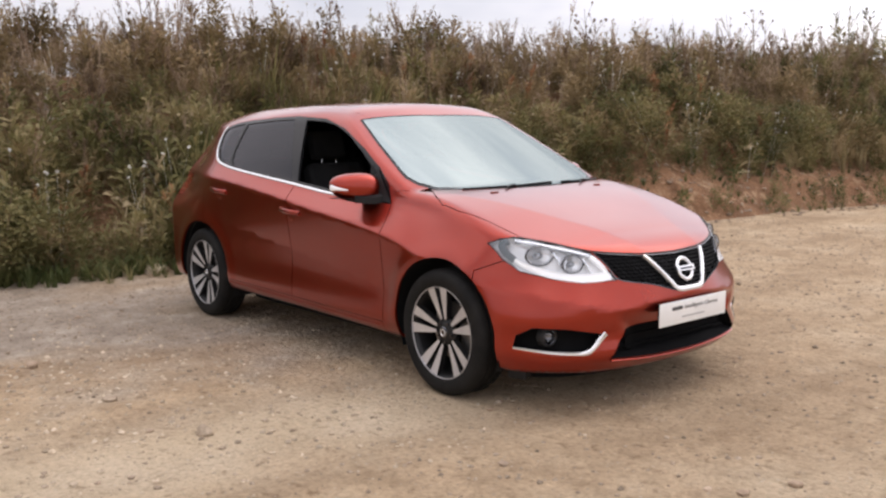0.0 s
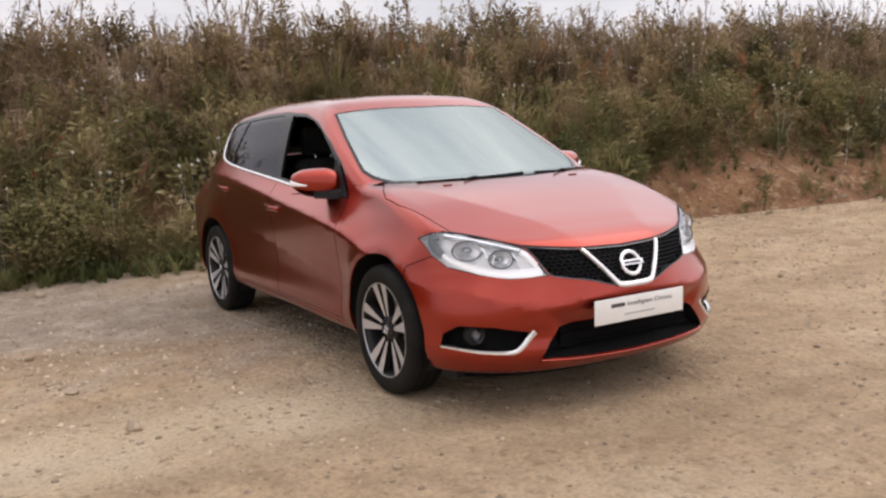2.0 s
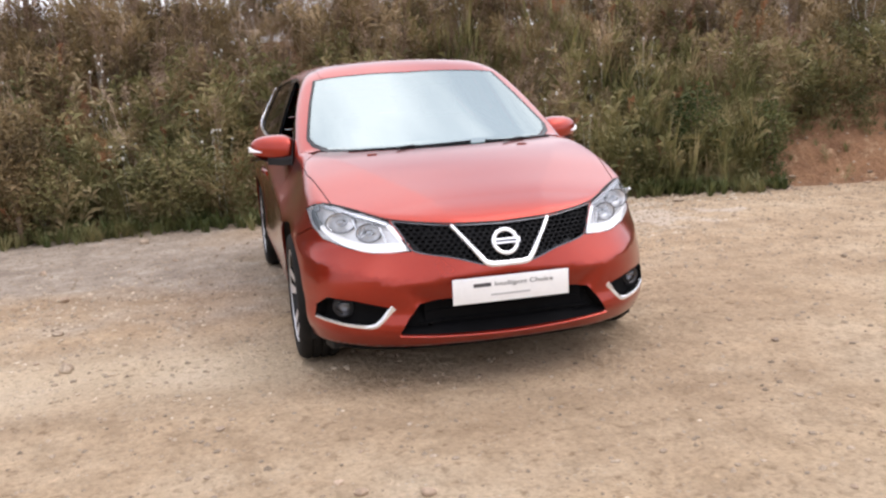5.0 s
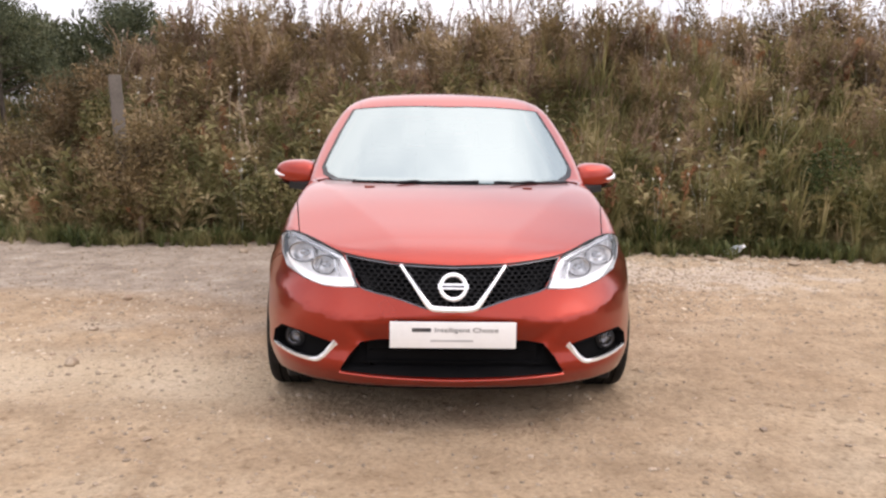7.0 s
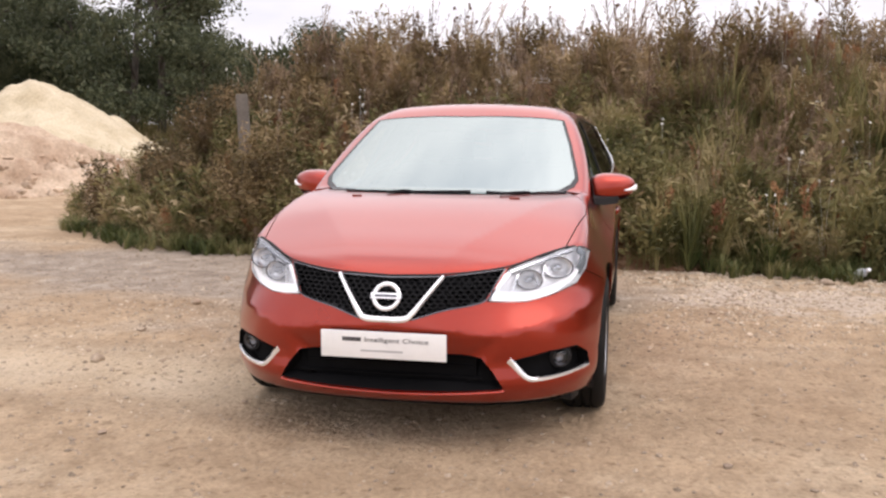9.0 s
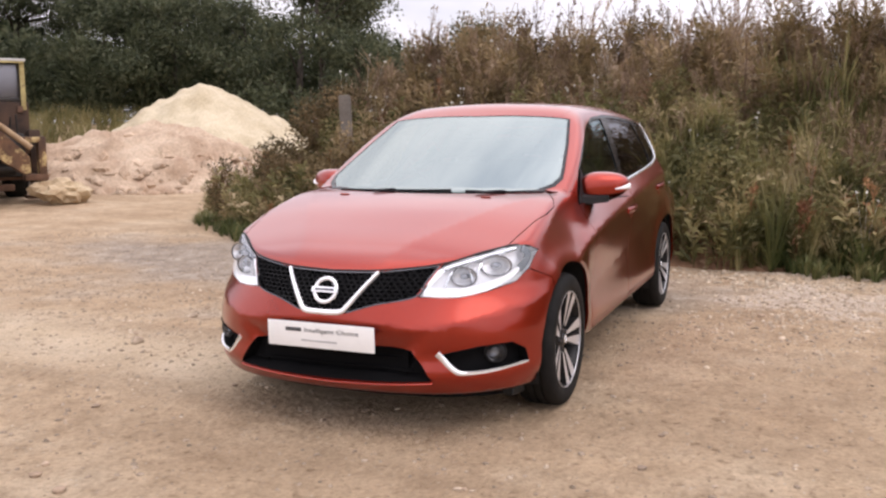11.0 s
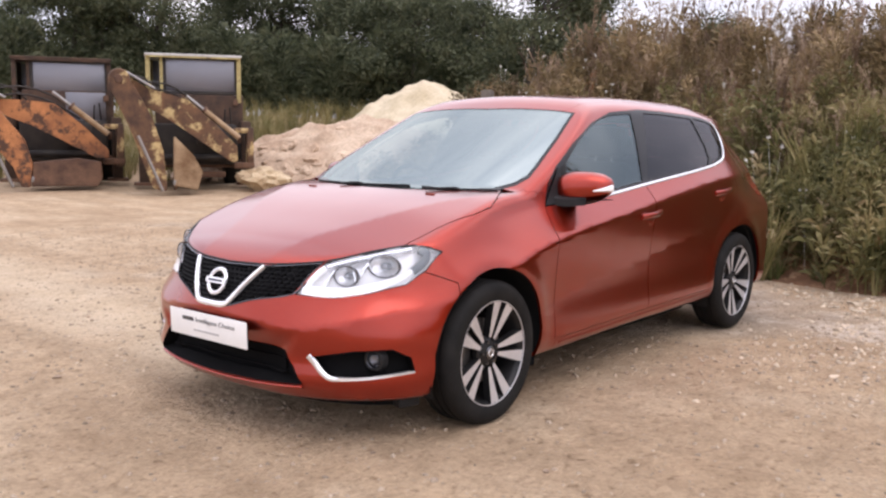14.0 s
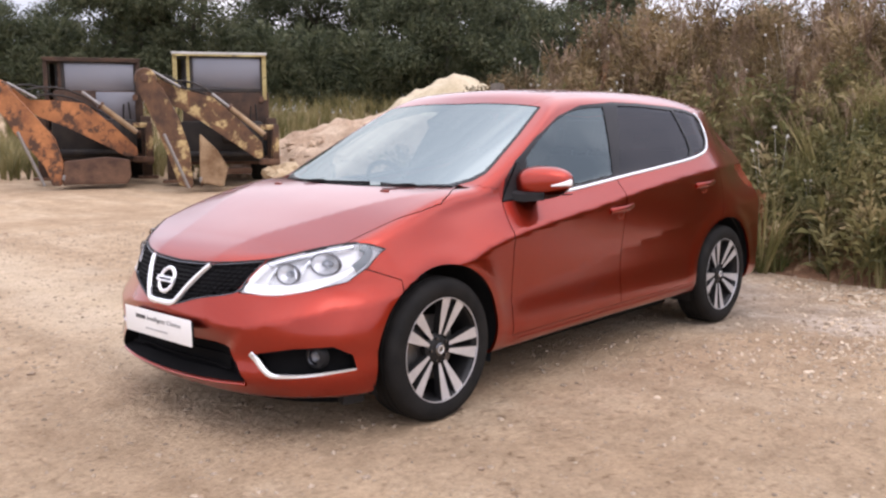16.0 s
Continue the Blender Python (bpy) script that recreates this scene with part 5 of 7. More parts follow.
def stem_quads(path, radius):
    """A thin stem as two crossed strips along a path."""
    out = []
    for a, b, ra, rb in zip(path, path[1:], radius, radius[1:]):
        for d in ((1, 0, 0), (0, 1, 0)):
            d = np.array(d, float)
            out.append([a - d * ra, a + d * ra, b + d * rb, b - d * rb])
    return np.array(out)


def weed(r, tall, leaves, leaf, spread, bare=0.0, head=0):
    """One upright weed: stem, side leaves, some with a seed head."""
    bend = r.normal(size=2) * 0.12 * tall
    t = np.linspace(0, 1, 4)
    path = np.stack([bend[0] * t ** 2, bend[1] * t ** 2, tall * t], -1)
    q = [stem_quads(path, np.linspace(0.006, 0.002, 4))]
    u = r.uniform(bare, 1, leaves)
    base = np.stack([bend[0] * u ** 2, bend[1] * u ** 2, tall * u], -1)
    d = unit(r, leaves)
    d[:, :2] *= 0.75
    d[:, 2] = np.abs(d[:, 2]) * 0.9 + 0.28
    d /= np.linalg.norm(d, axis=1, keepdims=True)
    reach = spread * (1.05 - 0.75 * u) * r.uniform(0.0, 1.0, leaves)
    size = leaf * r.uniform(0.6, 1.4, leaves)
    q.append(leaf_quads(base + d * reach[:, None], d, size * 1.6, size * 0.34, r, 0.3))
    if head:
        c = path[-1] + r.normal(size=(head, 3)) * [0.025, 0.025, 0.07] - [0, 0, 0.05]
        d = unit(r, head)
        q.append(leaf_quads(c, d, r.uniform(0.015, 0.04, head), r.uniform(0.010, 0.02, head), r))
    return np.concatenate(q)


def stalk(r, tall, twigs, seeds):
    """One dry plant: a stem that forks into upright twigs strung with seeds."""
    bend = r.normal(size=2) * 0.10 * tall
    t = np.linspace(0, 1, 4)
    path = np.stack([bend[0] * t ** 2, bend[1] * t ** 2, tall * t], -1)
    q = [stem_quads(path, np.linspace(0.007, 0.003, 4))]
    for _ in range(twigs):
        u = r.uniform(0.15, 0.85)
        a, out = r.uniform(0, 6.28), r.uniform(0.15, 0.45)
        long = tall * (1.05 - u) * r.uniform(0.35, 0.8)
        b = np.array([bend[0] * u ** 2, bend[1] * u ** 2, tall * u])
        d = np.array([math.cos(a) * out, math.sin(a) * out, 1.0])
        e = b + d * long
        q.append(stem_quads(np.array([b, (b + e) / 2 + [d[0] * 0.1 * long, d[1] * 0.1 * long, 0], e]), [0.004, 0.003, 0.002]))
        k = r.uniform(0.35, 1.05, seeds)[:, None]
        o = unit(r, seeds) * 0.7 + [0, 0, 0.6]
        q.append(leaf_quads(b + (e - b) * k + r.normal(size=(seeds, 3)) * 0.010, o, r.uniform(0.022, 0.058, seeds), r.uniform(0.010, 0.020, seeds), r))
    low = r.uniform(0.05, 0.7, 14)
    base = np.stack([bend[0] * low ** 2, bend[1] * low ** 2, tall * low], -1)
    o = unit(r, 14) * [0.8, 0.8, 0.4] + [0, 0, 0.45]
    q.append(leaf_quads(base, o, r.uniform(0.06, 0.13, 14), r.uniform(0.012, 0.024, 14), r, 0.5))
    return np.concatenate(q)


def flower(r, tall):
    """A thin stem with two or three small round flower heads."""
    q = []
    for _ in range(r.randint(2, 4)):
        top = np.array([r.normal() * 0.07, r.normal() * 0.07, tall * r.uniform(0.85, 1.05)])
        q.append(stem_quads(np.array([top * 0, top * [0.4, 0.4, 0.6], top]), [0.0012, 0.001, 0.0008]))
        d = unit(r, 9)
        q.append(leaf_quads(np.repeat(top[None], 9, 0), d, np.full(9, 0.020), np.full(9, 0.018), r))
    return np.concatenate(q)


def tuft(r, tall, blades, spread):
    """Grass: arching blades from one foot."""
    q = []
    for _ in range(blades):
        a = r.uniform(0, 6.28)
        d = np.array([math.cos(a), math.sin(a), 0])
        h, out = tall * r.uniform(0.5, 1.1), spread * r.uniform(0.2, 1.0)
        foot = d * r.uniform(0, 0.04)
        p = [foot, foot + d * out * 0.35 + [0, 0, h * 0.6], foot + d * out + [0, 0, h * r.uniform(0.75, 1.0)]]
        s = np.array([-d[1], d[0], 0])
        w = (0.006, 0.006, 0.001)
        for k in range(2):
            q.append([p[k] - s * w[k], p[k] + s * w[k], p[k + 1] + s * w[k + 1], p[k + 1] - s * w[k + 1]])
    return np.array(q)


def scatter(name, kinds, places, scales, mat, r, lean=0.12):
    """Many copies of a few plants, joined into one mesh."""
    pick = r.randint(0, len(kinds), len(places))
    out = []
    for k, quads in enumerate(kinds):
        idx = np.nonzero(pick == k)[0]
        if not len(idx):
            continue
        a = r.uniform(0, 6.28, len(idx))
        c, s = np.cos(a), np.sin(a)
        q = quads[None] * scales[idx][:, None, None, None]
        x, y, z = q[..., 0], q[..., 1], q[..., 2]
        c, s = c[:, None, None], s[:, None, None]
        tx, ty = r.normal(size=(2, len(idx), 1, 1)) * lean
        w = np.stack([x * c - y * s + tx * z, x * s + y * c + ty * z, z], -1) + places[idx][:, None, None, :]
        out.append(w.reshape(-1, 4, 3))
    q = np.concatenate(out)
    V = q.reshape(-1, 3)
    return fast_mesh(name, V, np.arange(len(V)).reshape(-1, 4), mat)


def bank_places(r, n, y0, y1, d0, d1, clay=True, power=1.0):
    """Random feet on the bank, sparse on the bare clay face."""
    y = r.uniform(y0, y1, n)
    d = d0 + (d1 - d0) * r.uniform(0, 1, n) ** power
    keep = ~(clay & (y > 4.9 + 0.8 * rough_noise(y, 0 * y, 2.0, 31)) & (d < 0.48 + 0.30 * rough_noise(y, d, 2.4, 32)))
    y, d = y[keep], d[keep]
    x = toe_x(y) - d
    return np.stack([x, y, ground_z(x, y) + bank_h(x, y) - 0.02], -1)


GREEN = leaf_mat("weed_green", (0.075, 0.073, 0.029), (0.136, 0.129, 0.050), (0.211, 0.187, 0.078), (0.352, 0.286, 0.144))
OLIVE = leaf_mat("weed_olive", (0.110, 0.081, 0.040), (0.198, 0.145, 0.070), (0.290, 0.212, 0.108), (0.396, 0.290, 0.168))
BROWN = leaf_mat("weed_dry", (0.123, 0.079, 0.055), (0.225, 0.154, 0.102), (0.327, 0.234, 0.161), (0.480, 0.368, 0.264), through=0.15)
GRASS = leaf_mat("grass_green", (0.035, 0.050, 0.014), (0.075, 0.095, 0.030), (0.13, 0.14, 0.050), (0.25, 0.22, 0.10))
STRAW = leaf_mat("grass_straw", (0.150, 0.116, 0.056), (0.246, 0.191, 0.096), (0.352, 0.274, 0.152), (0.458, 0.365, 0.224), through=0.15)


RUSTY = leaf_mat("dock_rust", (0.13, 0.055, 0.030), (0.22, 0.095, 0.048), (0.32, 0.15, 0.07), (0.40, 0.22, 0.11), through=0.1)
FLOWER = leaf_mat("flower_white", (0.42, 0.40, 0.33), (0.58, 0.56, 0.50), (0.70, 0.69, 0.64), (0.80, 0.79, 0.75), through=0.1)
UMBER = leaf_mat("shrub_umber", (0.066, 0.055, 0.027), (0.119, 0.090, 0.044), (0.185, 0.129, 0.066), (0.282, 0.195, 0.104))
REED = leaf_mat("reed_blade", (0.088, 0.095, 0.032), (0.158, 0.154, 0.056), (0.264, 0.232, 0.096), (0.422, 0.349, 0.184))
FIELD = leaf_mat("field_grass", (0.085, 0.082, 0.028), (0.145, 0.131, 0.048), (0.212, 0.180, 0.076), (0.306, 0.254, 0.120))


def bank_plants():
    r = np.random.RandomState(11)
    bushy = [weed(r, r.uniform(0.40, 0.75), 115, 0.070, 0.34) for _ in range(12)]
    leafy = [weed(r, r.uniform(0.6, 1.0), 85, 0.055, 0.22, 0.10, 14) for _ in range(12)]
    dry = [stalk(r, r.uniform(0.65, 1.15), 8, 9) for _ in range(16)]

    def lump(p):
        """Plants stand taller in some places than in others."""
        return np.clip(0.80 + 0.36 * rough_noise(p[:, 0], p[:, 1], 1.6, 45) + 0.62 * rough_noise(p[:, 0], p[:, 1], 4.2, 46), 0.28, 1.25) * (1 - 0.35 * sstep(-3.2, -4.6, p[:, 1]))

    p = bank_places(r, 5200, -7.5, 15, 0.0, 3.6, power=0.9)
    p = p[rough_noise(p[:, 0], p[:, 1], 4.2, 46) > -0.30 + 0.22 * r.normal(size=len(p))]
    zone = 1.3 * rough_noise(p[:, 0], p[:, 1], 1.1, 40) + 0.50 * (0.62 - p[:, 2]) + 0.50 * sstep(3.5, 7.5, p[:, 1]) - 0.28 * sstep(-1.5, -3.5, p[:, 1]) + 0.42 * np.exp(-((p[:, 1] - 2.6) / 1.5) ** 2) * sstep(1.6, 0.8, p[:, 2]) + 0.28 * r.normal(size=len(p))
    low = p[zone > 0.0]
    tagged(new("green_weeds", scatter("green_weeds", bushy + leafy, low, r.uniform(0.6, 1.1, len(low)) * lump(low), GREEN, r)), "dense dark green weeds covering the bank", "weeds", kind="stuff")
    mid = p[zone <= 0.0]
    tagged(new("olive_weeds", scatter("olive_weeds", leafy + bushy, mid, r.uniform(0.6, 1.1, len(mid)) * lump(mid), OLIVE, r)), "fading olive weeds covering the bank", "weeds", kind="stuff")
    p = bank_places(r, 3900, -7.0, 16, 0.4, 4.6, power=0.75)
    keep = 1.2 * rough_noise(p[:, 0], p[:, 1], 1.2, 41) - 0.40 * sstep(3.5, 7.5, p[:, 1]) + 0.85 * (p[:, 2] - 0.75) + r.normal(size=len(p)) * 0.3 > 0.0
    p = p[keep]
    tagged(new("dry_weeds", scatter("dry_weeds", dry, p, r.uniform(0.5, 1.12, len(p)) * np.clip(lump(p), 0.65, 1.1), BROWN, r, 0.22)), "brown dry seed stalks over the bank's top", "weeds", kind="stuff")
    dock = [weed(r, r.uniform(0.4, 0.75), 24, 0.10, 0.06, 0.0, 16) for _ in range(8)]
    p = bank_places(r, 900, -6.0, 6, 0.0, 1.7)
    p = p[rough_noise(p[:, 0], p[:, 1], 2.0, 48) > -0.15]
    tagged(new("leafy_stalks", scatter("leafy_stalks", dock, p, r.uniform(0.7, 1.2, len(p)), GREEN, r, 0.18)), "upright broad-leaved green stalks low on the bank", "weeds", kind="stuff")
    p = bank_places(r, 520, -6.0, 9, 0.0, 2.2)
    tagged(new("dead_leaf_stalks", scatter("dead_leaf_stalks", dock, p, r.uniform(0.5, 1.0, len(p)), STRAW, r, 0.35)), "pale dead leaf stalks leaning among the weeds", "weeds", kind="stuff")
    # rusty dock spikes and white flower heads stand singly among the weeds
    spike = [stalk(r, r.uniform(0.5, 0.85), 4, 34) for _ in range(6)]
    p = bank_places(r, 260, -6.5, 9, 0.1, 3.0)
    p = p[rough_noise(p[:, 0], p[:, 1], 1.4, 53) > 0.0]
    tagged(new("dock_spikes", scatter("dock_spikes", spike, p, r.uniform(0.7, 1.15, len(p)), RUSTY, r, 0.15)), "rust-brown dock seed spikes among the weeds", "weeds", kind="stuff")
    bloom = [flower(r, r.uniform(0.55, 0.95)) for _ in range(6)]
    p = bank_places(r, 260, -6.5, 12, 0.1, 3.6)
    p = p[rough_noise(p[:, 0], p[:, 1], 1.8, 54) > -0.1]
    tagged(new("white_flowers", scatter("white_flowers", bloom, p, r.uniform(0.8, 1.2, len(p)), FLOWER, r, 0.15)), "small white flower heads scattered over the bank", "flowers", kind="stuff")
    far = bank_places(r, 620, 15, 44, 0.8, 5.0)
    tagged(new("far_weeds", scatter("far_weeds", leafy + bushy + dry, far, r.uniform(1.0, 1.8, len(far)), GREEN, r)), "green weeds on the far end of the bank", "weeds", kind="stuff")
    blades = [tuft(r, 0.30, 18, 0.22) for _ in range(6)]
    y = r.uniform(-7, 4.5, 800)
    x = toe_x(y) + r.normal(0.02, 0.16, 800)
    toe = np.stack([x, y, ground_z(x, y) + np.maximum(bank_h(x, y), 0) - 0.01], -1)
    toe = toe[rough_noise(x, y, 1.7, 51) > -0.1]
    tagged(new("grass_fringe", scatter("grass_fringe", blades, toe, r.uniform(0.35, 0.9, len(toe)), GRASS, r)), "green grass along the foot of the bank", "grass", kind="stuff")
    y = r.uniform(4.3, 14, 170)
    x = toe_x(y) - r.uniform(-0.15, 0.8, 170)
    p = np.stack([x, y, ground_z(x, y) + np.maximum(bank_h(x, y), 0) - 0.01], -1)
    tagged(new("clay_grass", scatter("clay_grass", blades + bushy[:3], p, r.uniform(0.25, 0.6, len(p)), GRASS, r)), "small green tufts growing on the bare clay", "grass", kind="stuff")
    p = bank_places(r, 900, -6.5, 15, 0.1, 3.2)
    p = p[rough_noise(p[:, 0], p[:, 1], 1.6, 52) > 0.12]
    reed = [tuft(r, 0.85, 15, 0.30) for _ in range(6)]
    q = bank_places(r, 560, 0.2, 5.2, 0.0, 2.3)
    q = q[rough_noise(q[:, 0], q[:, 1], 2.2, 56) > -0.1]
    tagged(new("reed_grass", scatter("reed_grass", reed, q, r.uniform(0.6, 1.15, len(q)), REED, r, 0.2)), "tall yellow-green grass with broad pale blades", "grass", kind="stuff")
    straw = [tuft(r, 0.65, 16, 0.25) for _ in range(5)]
    tagged(new("straw_grass", scatter("straw_grass", straw, p, r.uniform(0.6, 1.2, len(p)), STRAW, r)), "pale dry grass among the weeds", "grass", kind="stuff")


def tall_stalk(y, d, tall, seed):
    """A single dead stem with round seed heads that stands over the bank."""
    r = np.random.RandomState(seed)
    q = []
    path = np.stack([0.05 * np.sin(np.linspace(0, 2, 7) + seed), 0.05 * np.cos(np.linspace(0, 2.3, 7) + seed), np.linspace(0, tall, 7)], -1)
    q.append(stem_quads(path, np.linspace(0.010, 0.004, 7)))
    for _ in range(9):
        u = r.uniform(0.55, 1.0)
        a = r.uniform(0, 6.28)
        b = path[int(u * 6)]
        t = b + np.array([math.cos(a) * 0.16, math.sin(a) * 0.16, r.uniform(0.12, 0.30)])
        q.append(stem_quads(np.array([b, (b + t) / 2 + [0, 0, 0.02], t]), [0.004, 0.003, 0.003]))
        dd = unit(r, 14)
        q.append(leaf_quads(np.repeat(t[None], 14, 0) - dd * 0.006, dd, np.full(14, 0.034), np.full(14, 0.026), r))
    q = np.concatenate(q)
    x = float(toe_x(np.array([y]))[0]) - d
    z = float(ground_z(np.array([x]), np.array([y]))[0] + bank_h(np.array([x]), np.array([y]))[0])
    ob = new("tall_weed", fast_mesh("tall_weed", q.reshape(-1, 3), np.arange(len(q) * 4).reshape(-1, 4), BROWN))
    ob.matrix_basis = pose(x, y, z - 0.02)
    tagged(ob, "tall dead stalk with round seed heads on the bank", "weed", "tall stalks")


bank_plants()
for n, (y, d, h) in enumerate(((7.0, 2.4, 1.35), (7.35, 2.5, 1.1), (11.2, 2.6, 1.45), (11.5, 2.6, 1.2), (15.0, 3.0, 1.3), (3.1, 2.6, 1.25), (0.6, 2.7, 1.2), (-1.2, 2.6, 1.1), (9.0, 2.6, 1.0), (4.6, 2.4, 1.3), (13.0, 2.8, 1.1))):
    tall_stalk(y, d, h, n)


def bush(x, y, z, w, h, seed, mat, label):
    """A free-standing shrub: several stems and a loose leafy crown."""
    r = np.random.RandomState(seed)
    root = tagged(new("bush"), label, "bush", "bushes at the bank")
    root.matrix_basis = pose(x, y, z)
    q = []
    for _ in range(9):
        a, s = r.uniform(0, 6.28), r.uniform(0.2, 0.9)
        top = np.array([math.cos(a) * w * 0.4 * s, math.sin(a) * w * 0.4 * s, h * r.uniform(0.6, 0.95)])
        q.append(stem_quads(np.array([top * 0, top * [0.4, 0.4, 0.5], top]), [0.012, 0.008, 0.003]))
    part("branch", fast_mesh("branch", np.concatenate(q).reshape(-1, 3), np.arange(9 * 16).reshape(-1, 4), BROWN), root)
    n = int(2600 * w * h)
    c = unit(r, n) * (r.uniform(0.15, 1, (n, 1)) ** 0.5)
    c = c * [w / 2, w / 2, h / 2] * (0.8 + 0.35 * rough_noise(c[:, 0] * 3, c[:, 1] * 3 + c[:, 2] * 4, 1.2, seed))[:, None] + [0, 0, h / 2]
    d = unit(r, n)
    d[:, 2] = np.abs(d[:, 2])
    part("foliage", fast_mesh("foliage", leaf_quads(c, d, r.uniform(0.03, 0.075, n), r.uniform(0.015, 0.03, n), r, 0.2).reshape(-1, 3), np.arange(n * 4).reshape(-1, 4), mat), root)


def on_ground(x, y):
    return float(ground_z(np.array([x]), np.array([y]))[0] + max(bank_h(np.array([x]), np.array([y]))[0], 0))


for n, (x, y, w, h, m, lab) in enumerate((
        (-5.12, -5.86, 0.70, 1.10, UMBER, "small dark olive shrub beyond the bank's end"),
        (-5.25, -5.02, 0.95, 1.10, UMBER, "brown-leaved shrub at the end of the bank"),
        (-4.85, -4.75, 0.95, 0.95, UMBER, "brown-leaved shrub at the end of the bank"),
        (-5.5, -4.55, 1.10, 1.15, UMBER, "brown-leaved shrub at the end of the bank"),
        (-5.45, -4.05, 1.10, 1.15, UMBER, "brown-leaved shrub at the end of the bank"),
        (-3.95, -2.9, 1.1, 0.9, GREEN, "low dark green shrub at the foot of the bank"),
        (-3.9, -1.6, 1.2, 1.0, GREEN, "low dark green shrub at the foot of the bank"),
        (-3.45, 4.1, 0.75, 1.25, GRASS, "upright yellow-green shrub on the bank"),
        (-3.3, 4.9, 0.6, 0.95, GRASS, "upright yellow-green shrub on the bank"),
        (-3.8, 1.9, 1.0, 0.8, GREEN, "leafy green shrub at the foot of the bank"),
        (-4.0, 0.9, 1.1, 1.0, GREEN, "leafy green shrub at the foot of the bank"),
        (-3.6, 6.6, 1.4, 1.0, GREEN, "dense green shrub on the bank"),
        (-3.4, 8.4, 1.5, 1.0, GREEN, "dense green shrub on the bank"),
        (-3.1, 10.2, 1.5, 1.05, GREEN, "dense green shrub on the bank"),
        (-2.4, 12.6, 1.7, 1.2, GREEN, "dense green shrub on the bank"),
        (-4.9, -3.75, 1.0, 1.15, GREEN, "tall green shrub behind the old post"),
        (-3.68, -3.08, 0.42, 1.65, OLIVE, "slender olive weed clump by the old post"),
        (-3.98, -2.95, 0.6, 1.5, OLIVE, "narrow olive shrub beside the old post"),
        (-4.02, -3.42, 1.0, 1.3, OLIVE, "olive shrub in front of the old post"))):
    bush(x, y, on_ground(x, y) - 0.03, w, h, 70 + n, m, lab)

def grass_clump(x, y, tall, seed):
    """One large tussock of long arching blades."""
    r = np.random.RandomState(seed)
    q = np.concatenate([tuft(r, tall * r.uniform(0.7, 1.0), 26, tall * r.uniform(0.5, 0.9)) + r.normal(size=3) * [0.10, 0.10, 0] for _ in range(7)])
    ob = new("grass_tussock", fast_mesh("grass_tussock", q.reshape(-1, 3), np.arange(len(q) * 4).reshape(-1, 4), GRASS))
    ob.matrix_basis = pose(x, y, on_ground(x, y) - 0.02)
    tagged(ob, "large tussock of long dark green grass below the bank", "grass", "grass tussocks")


for n, (x, y, h) in enumerate(((-3.50, 2.30, 0.50), (-3.62, 2.02, 0.40), (-3.55, 1.55, 0.38), (-3.30, 3.35, 0.30), (-4.0, -4.2, 0.25), (-2.95, 4.75, 0.26))):
    grass_clump(x, y, h, 90 + n)

# ---- trees behind the yard ----
BARK = surface("bark", (0.045, 0.036, 0.028), (0.085, 0.07, 0.055), 3, 0.9, bump=0.8, grain=25, bump_far=0.02)
TREE_LEAF = leaf_mat("tree_leaf", (0.037, 0.046, 0.025), (0.063, 0.078, 0.040), (0.096, 0.111, 0.059), (0.148, 0.155, 0.089), through=0.30)


def tree(seed, tall, wide):
    """Broadleaf tree: tapered trunk, limbs, and a crown of leaf clumps with gaps."""
    r = np.random.RandomState(seed)
    root = tagged(new("tree"), "dark green broadleaf tree behind the yard", "tree", "trees behind the yard")
    V, F, tips = [], [], []

    def limb(a, b, ra, rb, n=7):
        k = len(V)
        ax = (b - a) / np.linalg.norm(b - a)
        s = np.cross(ax, [0.3, 0.9, 0.2])
        s /= np.linalg.norm(s)
        t = np.cross(ax, s)
        for c, rad in ((a, ra), ((a + b) / 2 + r.normal(size=3) * 0.04 * np.linalg.norm(b - a), (ra + rb) / 2), (b, rb)):
            V.extend(c + rad * (math.cos(w) * s + math.sin(w) * t) for w in np.linspace(0, 6.283, n, endpoint=False))
        F.extend((k + j * n + i, k + j * n + (i + 1) % n, k + (j + 1) * n + (i + 1) % n, k + (j + 1) * n + i) for j in range(2) for i in range(n))

    top = np.array([r.normal() * 0.4, r.normal() * 0.4, tall * 0.72])
    limb(np.zeros(3), top, tall * 0.022, tall * 0.008, 9)
    for _ in range(15):
        u = r.uniform(0.12, 1.0)
        a = top * u
        w = r.uniform(0, 6.28)
        out = wide * r.uniform(0.35, 0.8) * (1.15 - 0.6 * u)
        b = a + np.array([math.cos(w) * out, math.sin(w) * out, tall * r.uniform(0.05, 0.22)])
        limb(a, b, tall * 0.007, tall * 0.002)
        tips.append((b, r.uniform(0.16, 0.27) * wide))
    tips.append((top + [0, 0, tall * 0.12], 0.28 * wide))
    part("trunk", mesh_of("trunk", V, F, BARK), root)
    q = []
    for c, rad in tips:
        n = int(400 * (rad / 0.8) ** 1.6)
        d = unit(r, n)
        rr = rad * r.uniform(0.25, 1.25, (n, 1)) * (1 + 0.45 * rough_noise(d[:, 0] * 3, d[:, 1] * 3 + d[:, 2] * 2, 1.5, seed))[:, None]
        pos = c + d * rr * [1.15, 1.15, 0.8]
        o = unit(r, n)
        q.append(leaf_quads(pos, o, r.uniform(0.12, 0.30, n), r.uniform(0.08, 0.17, n), r, 0.2))
    q = np.concatenate(q)
    part("crown", fast_mesh("crown", q.reshape(-1, 3), np.arange(len(q) * 4).reshape(-1, 4), TREE_LEAF), root)
    return root


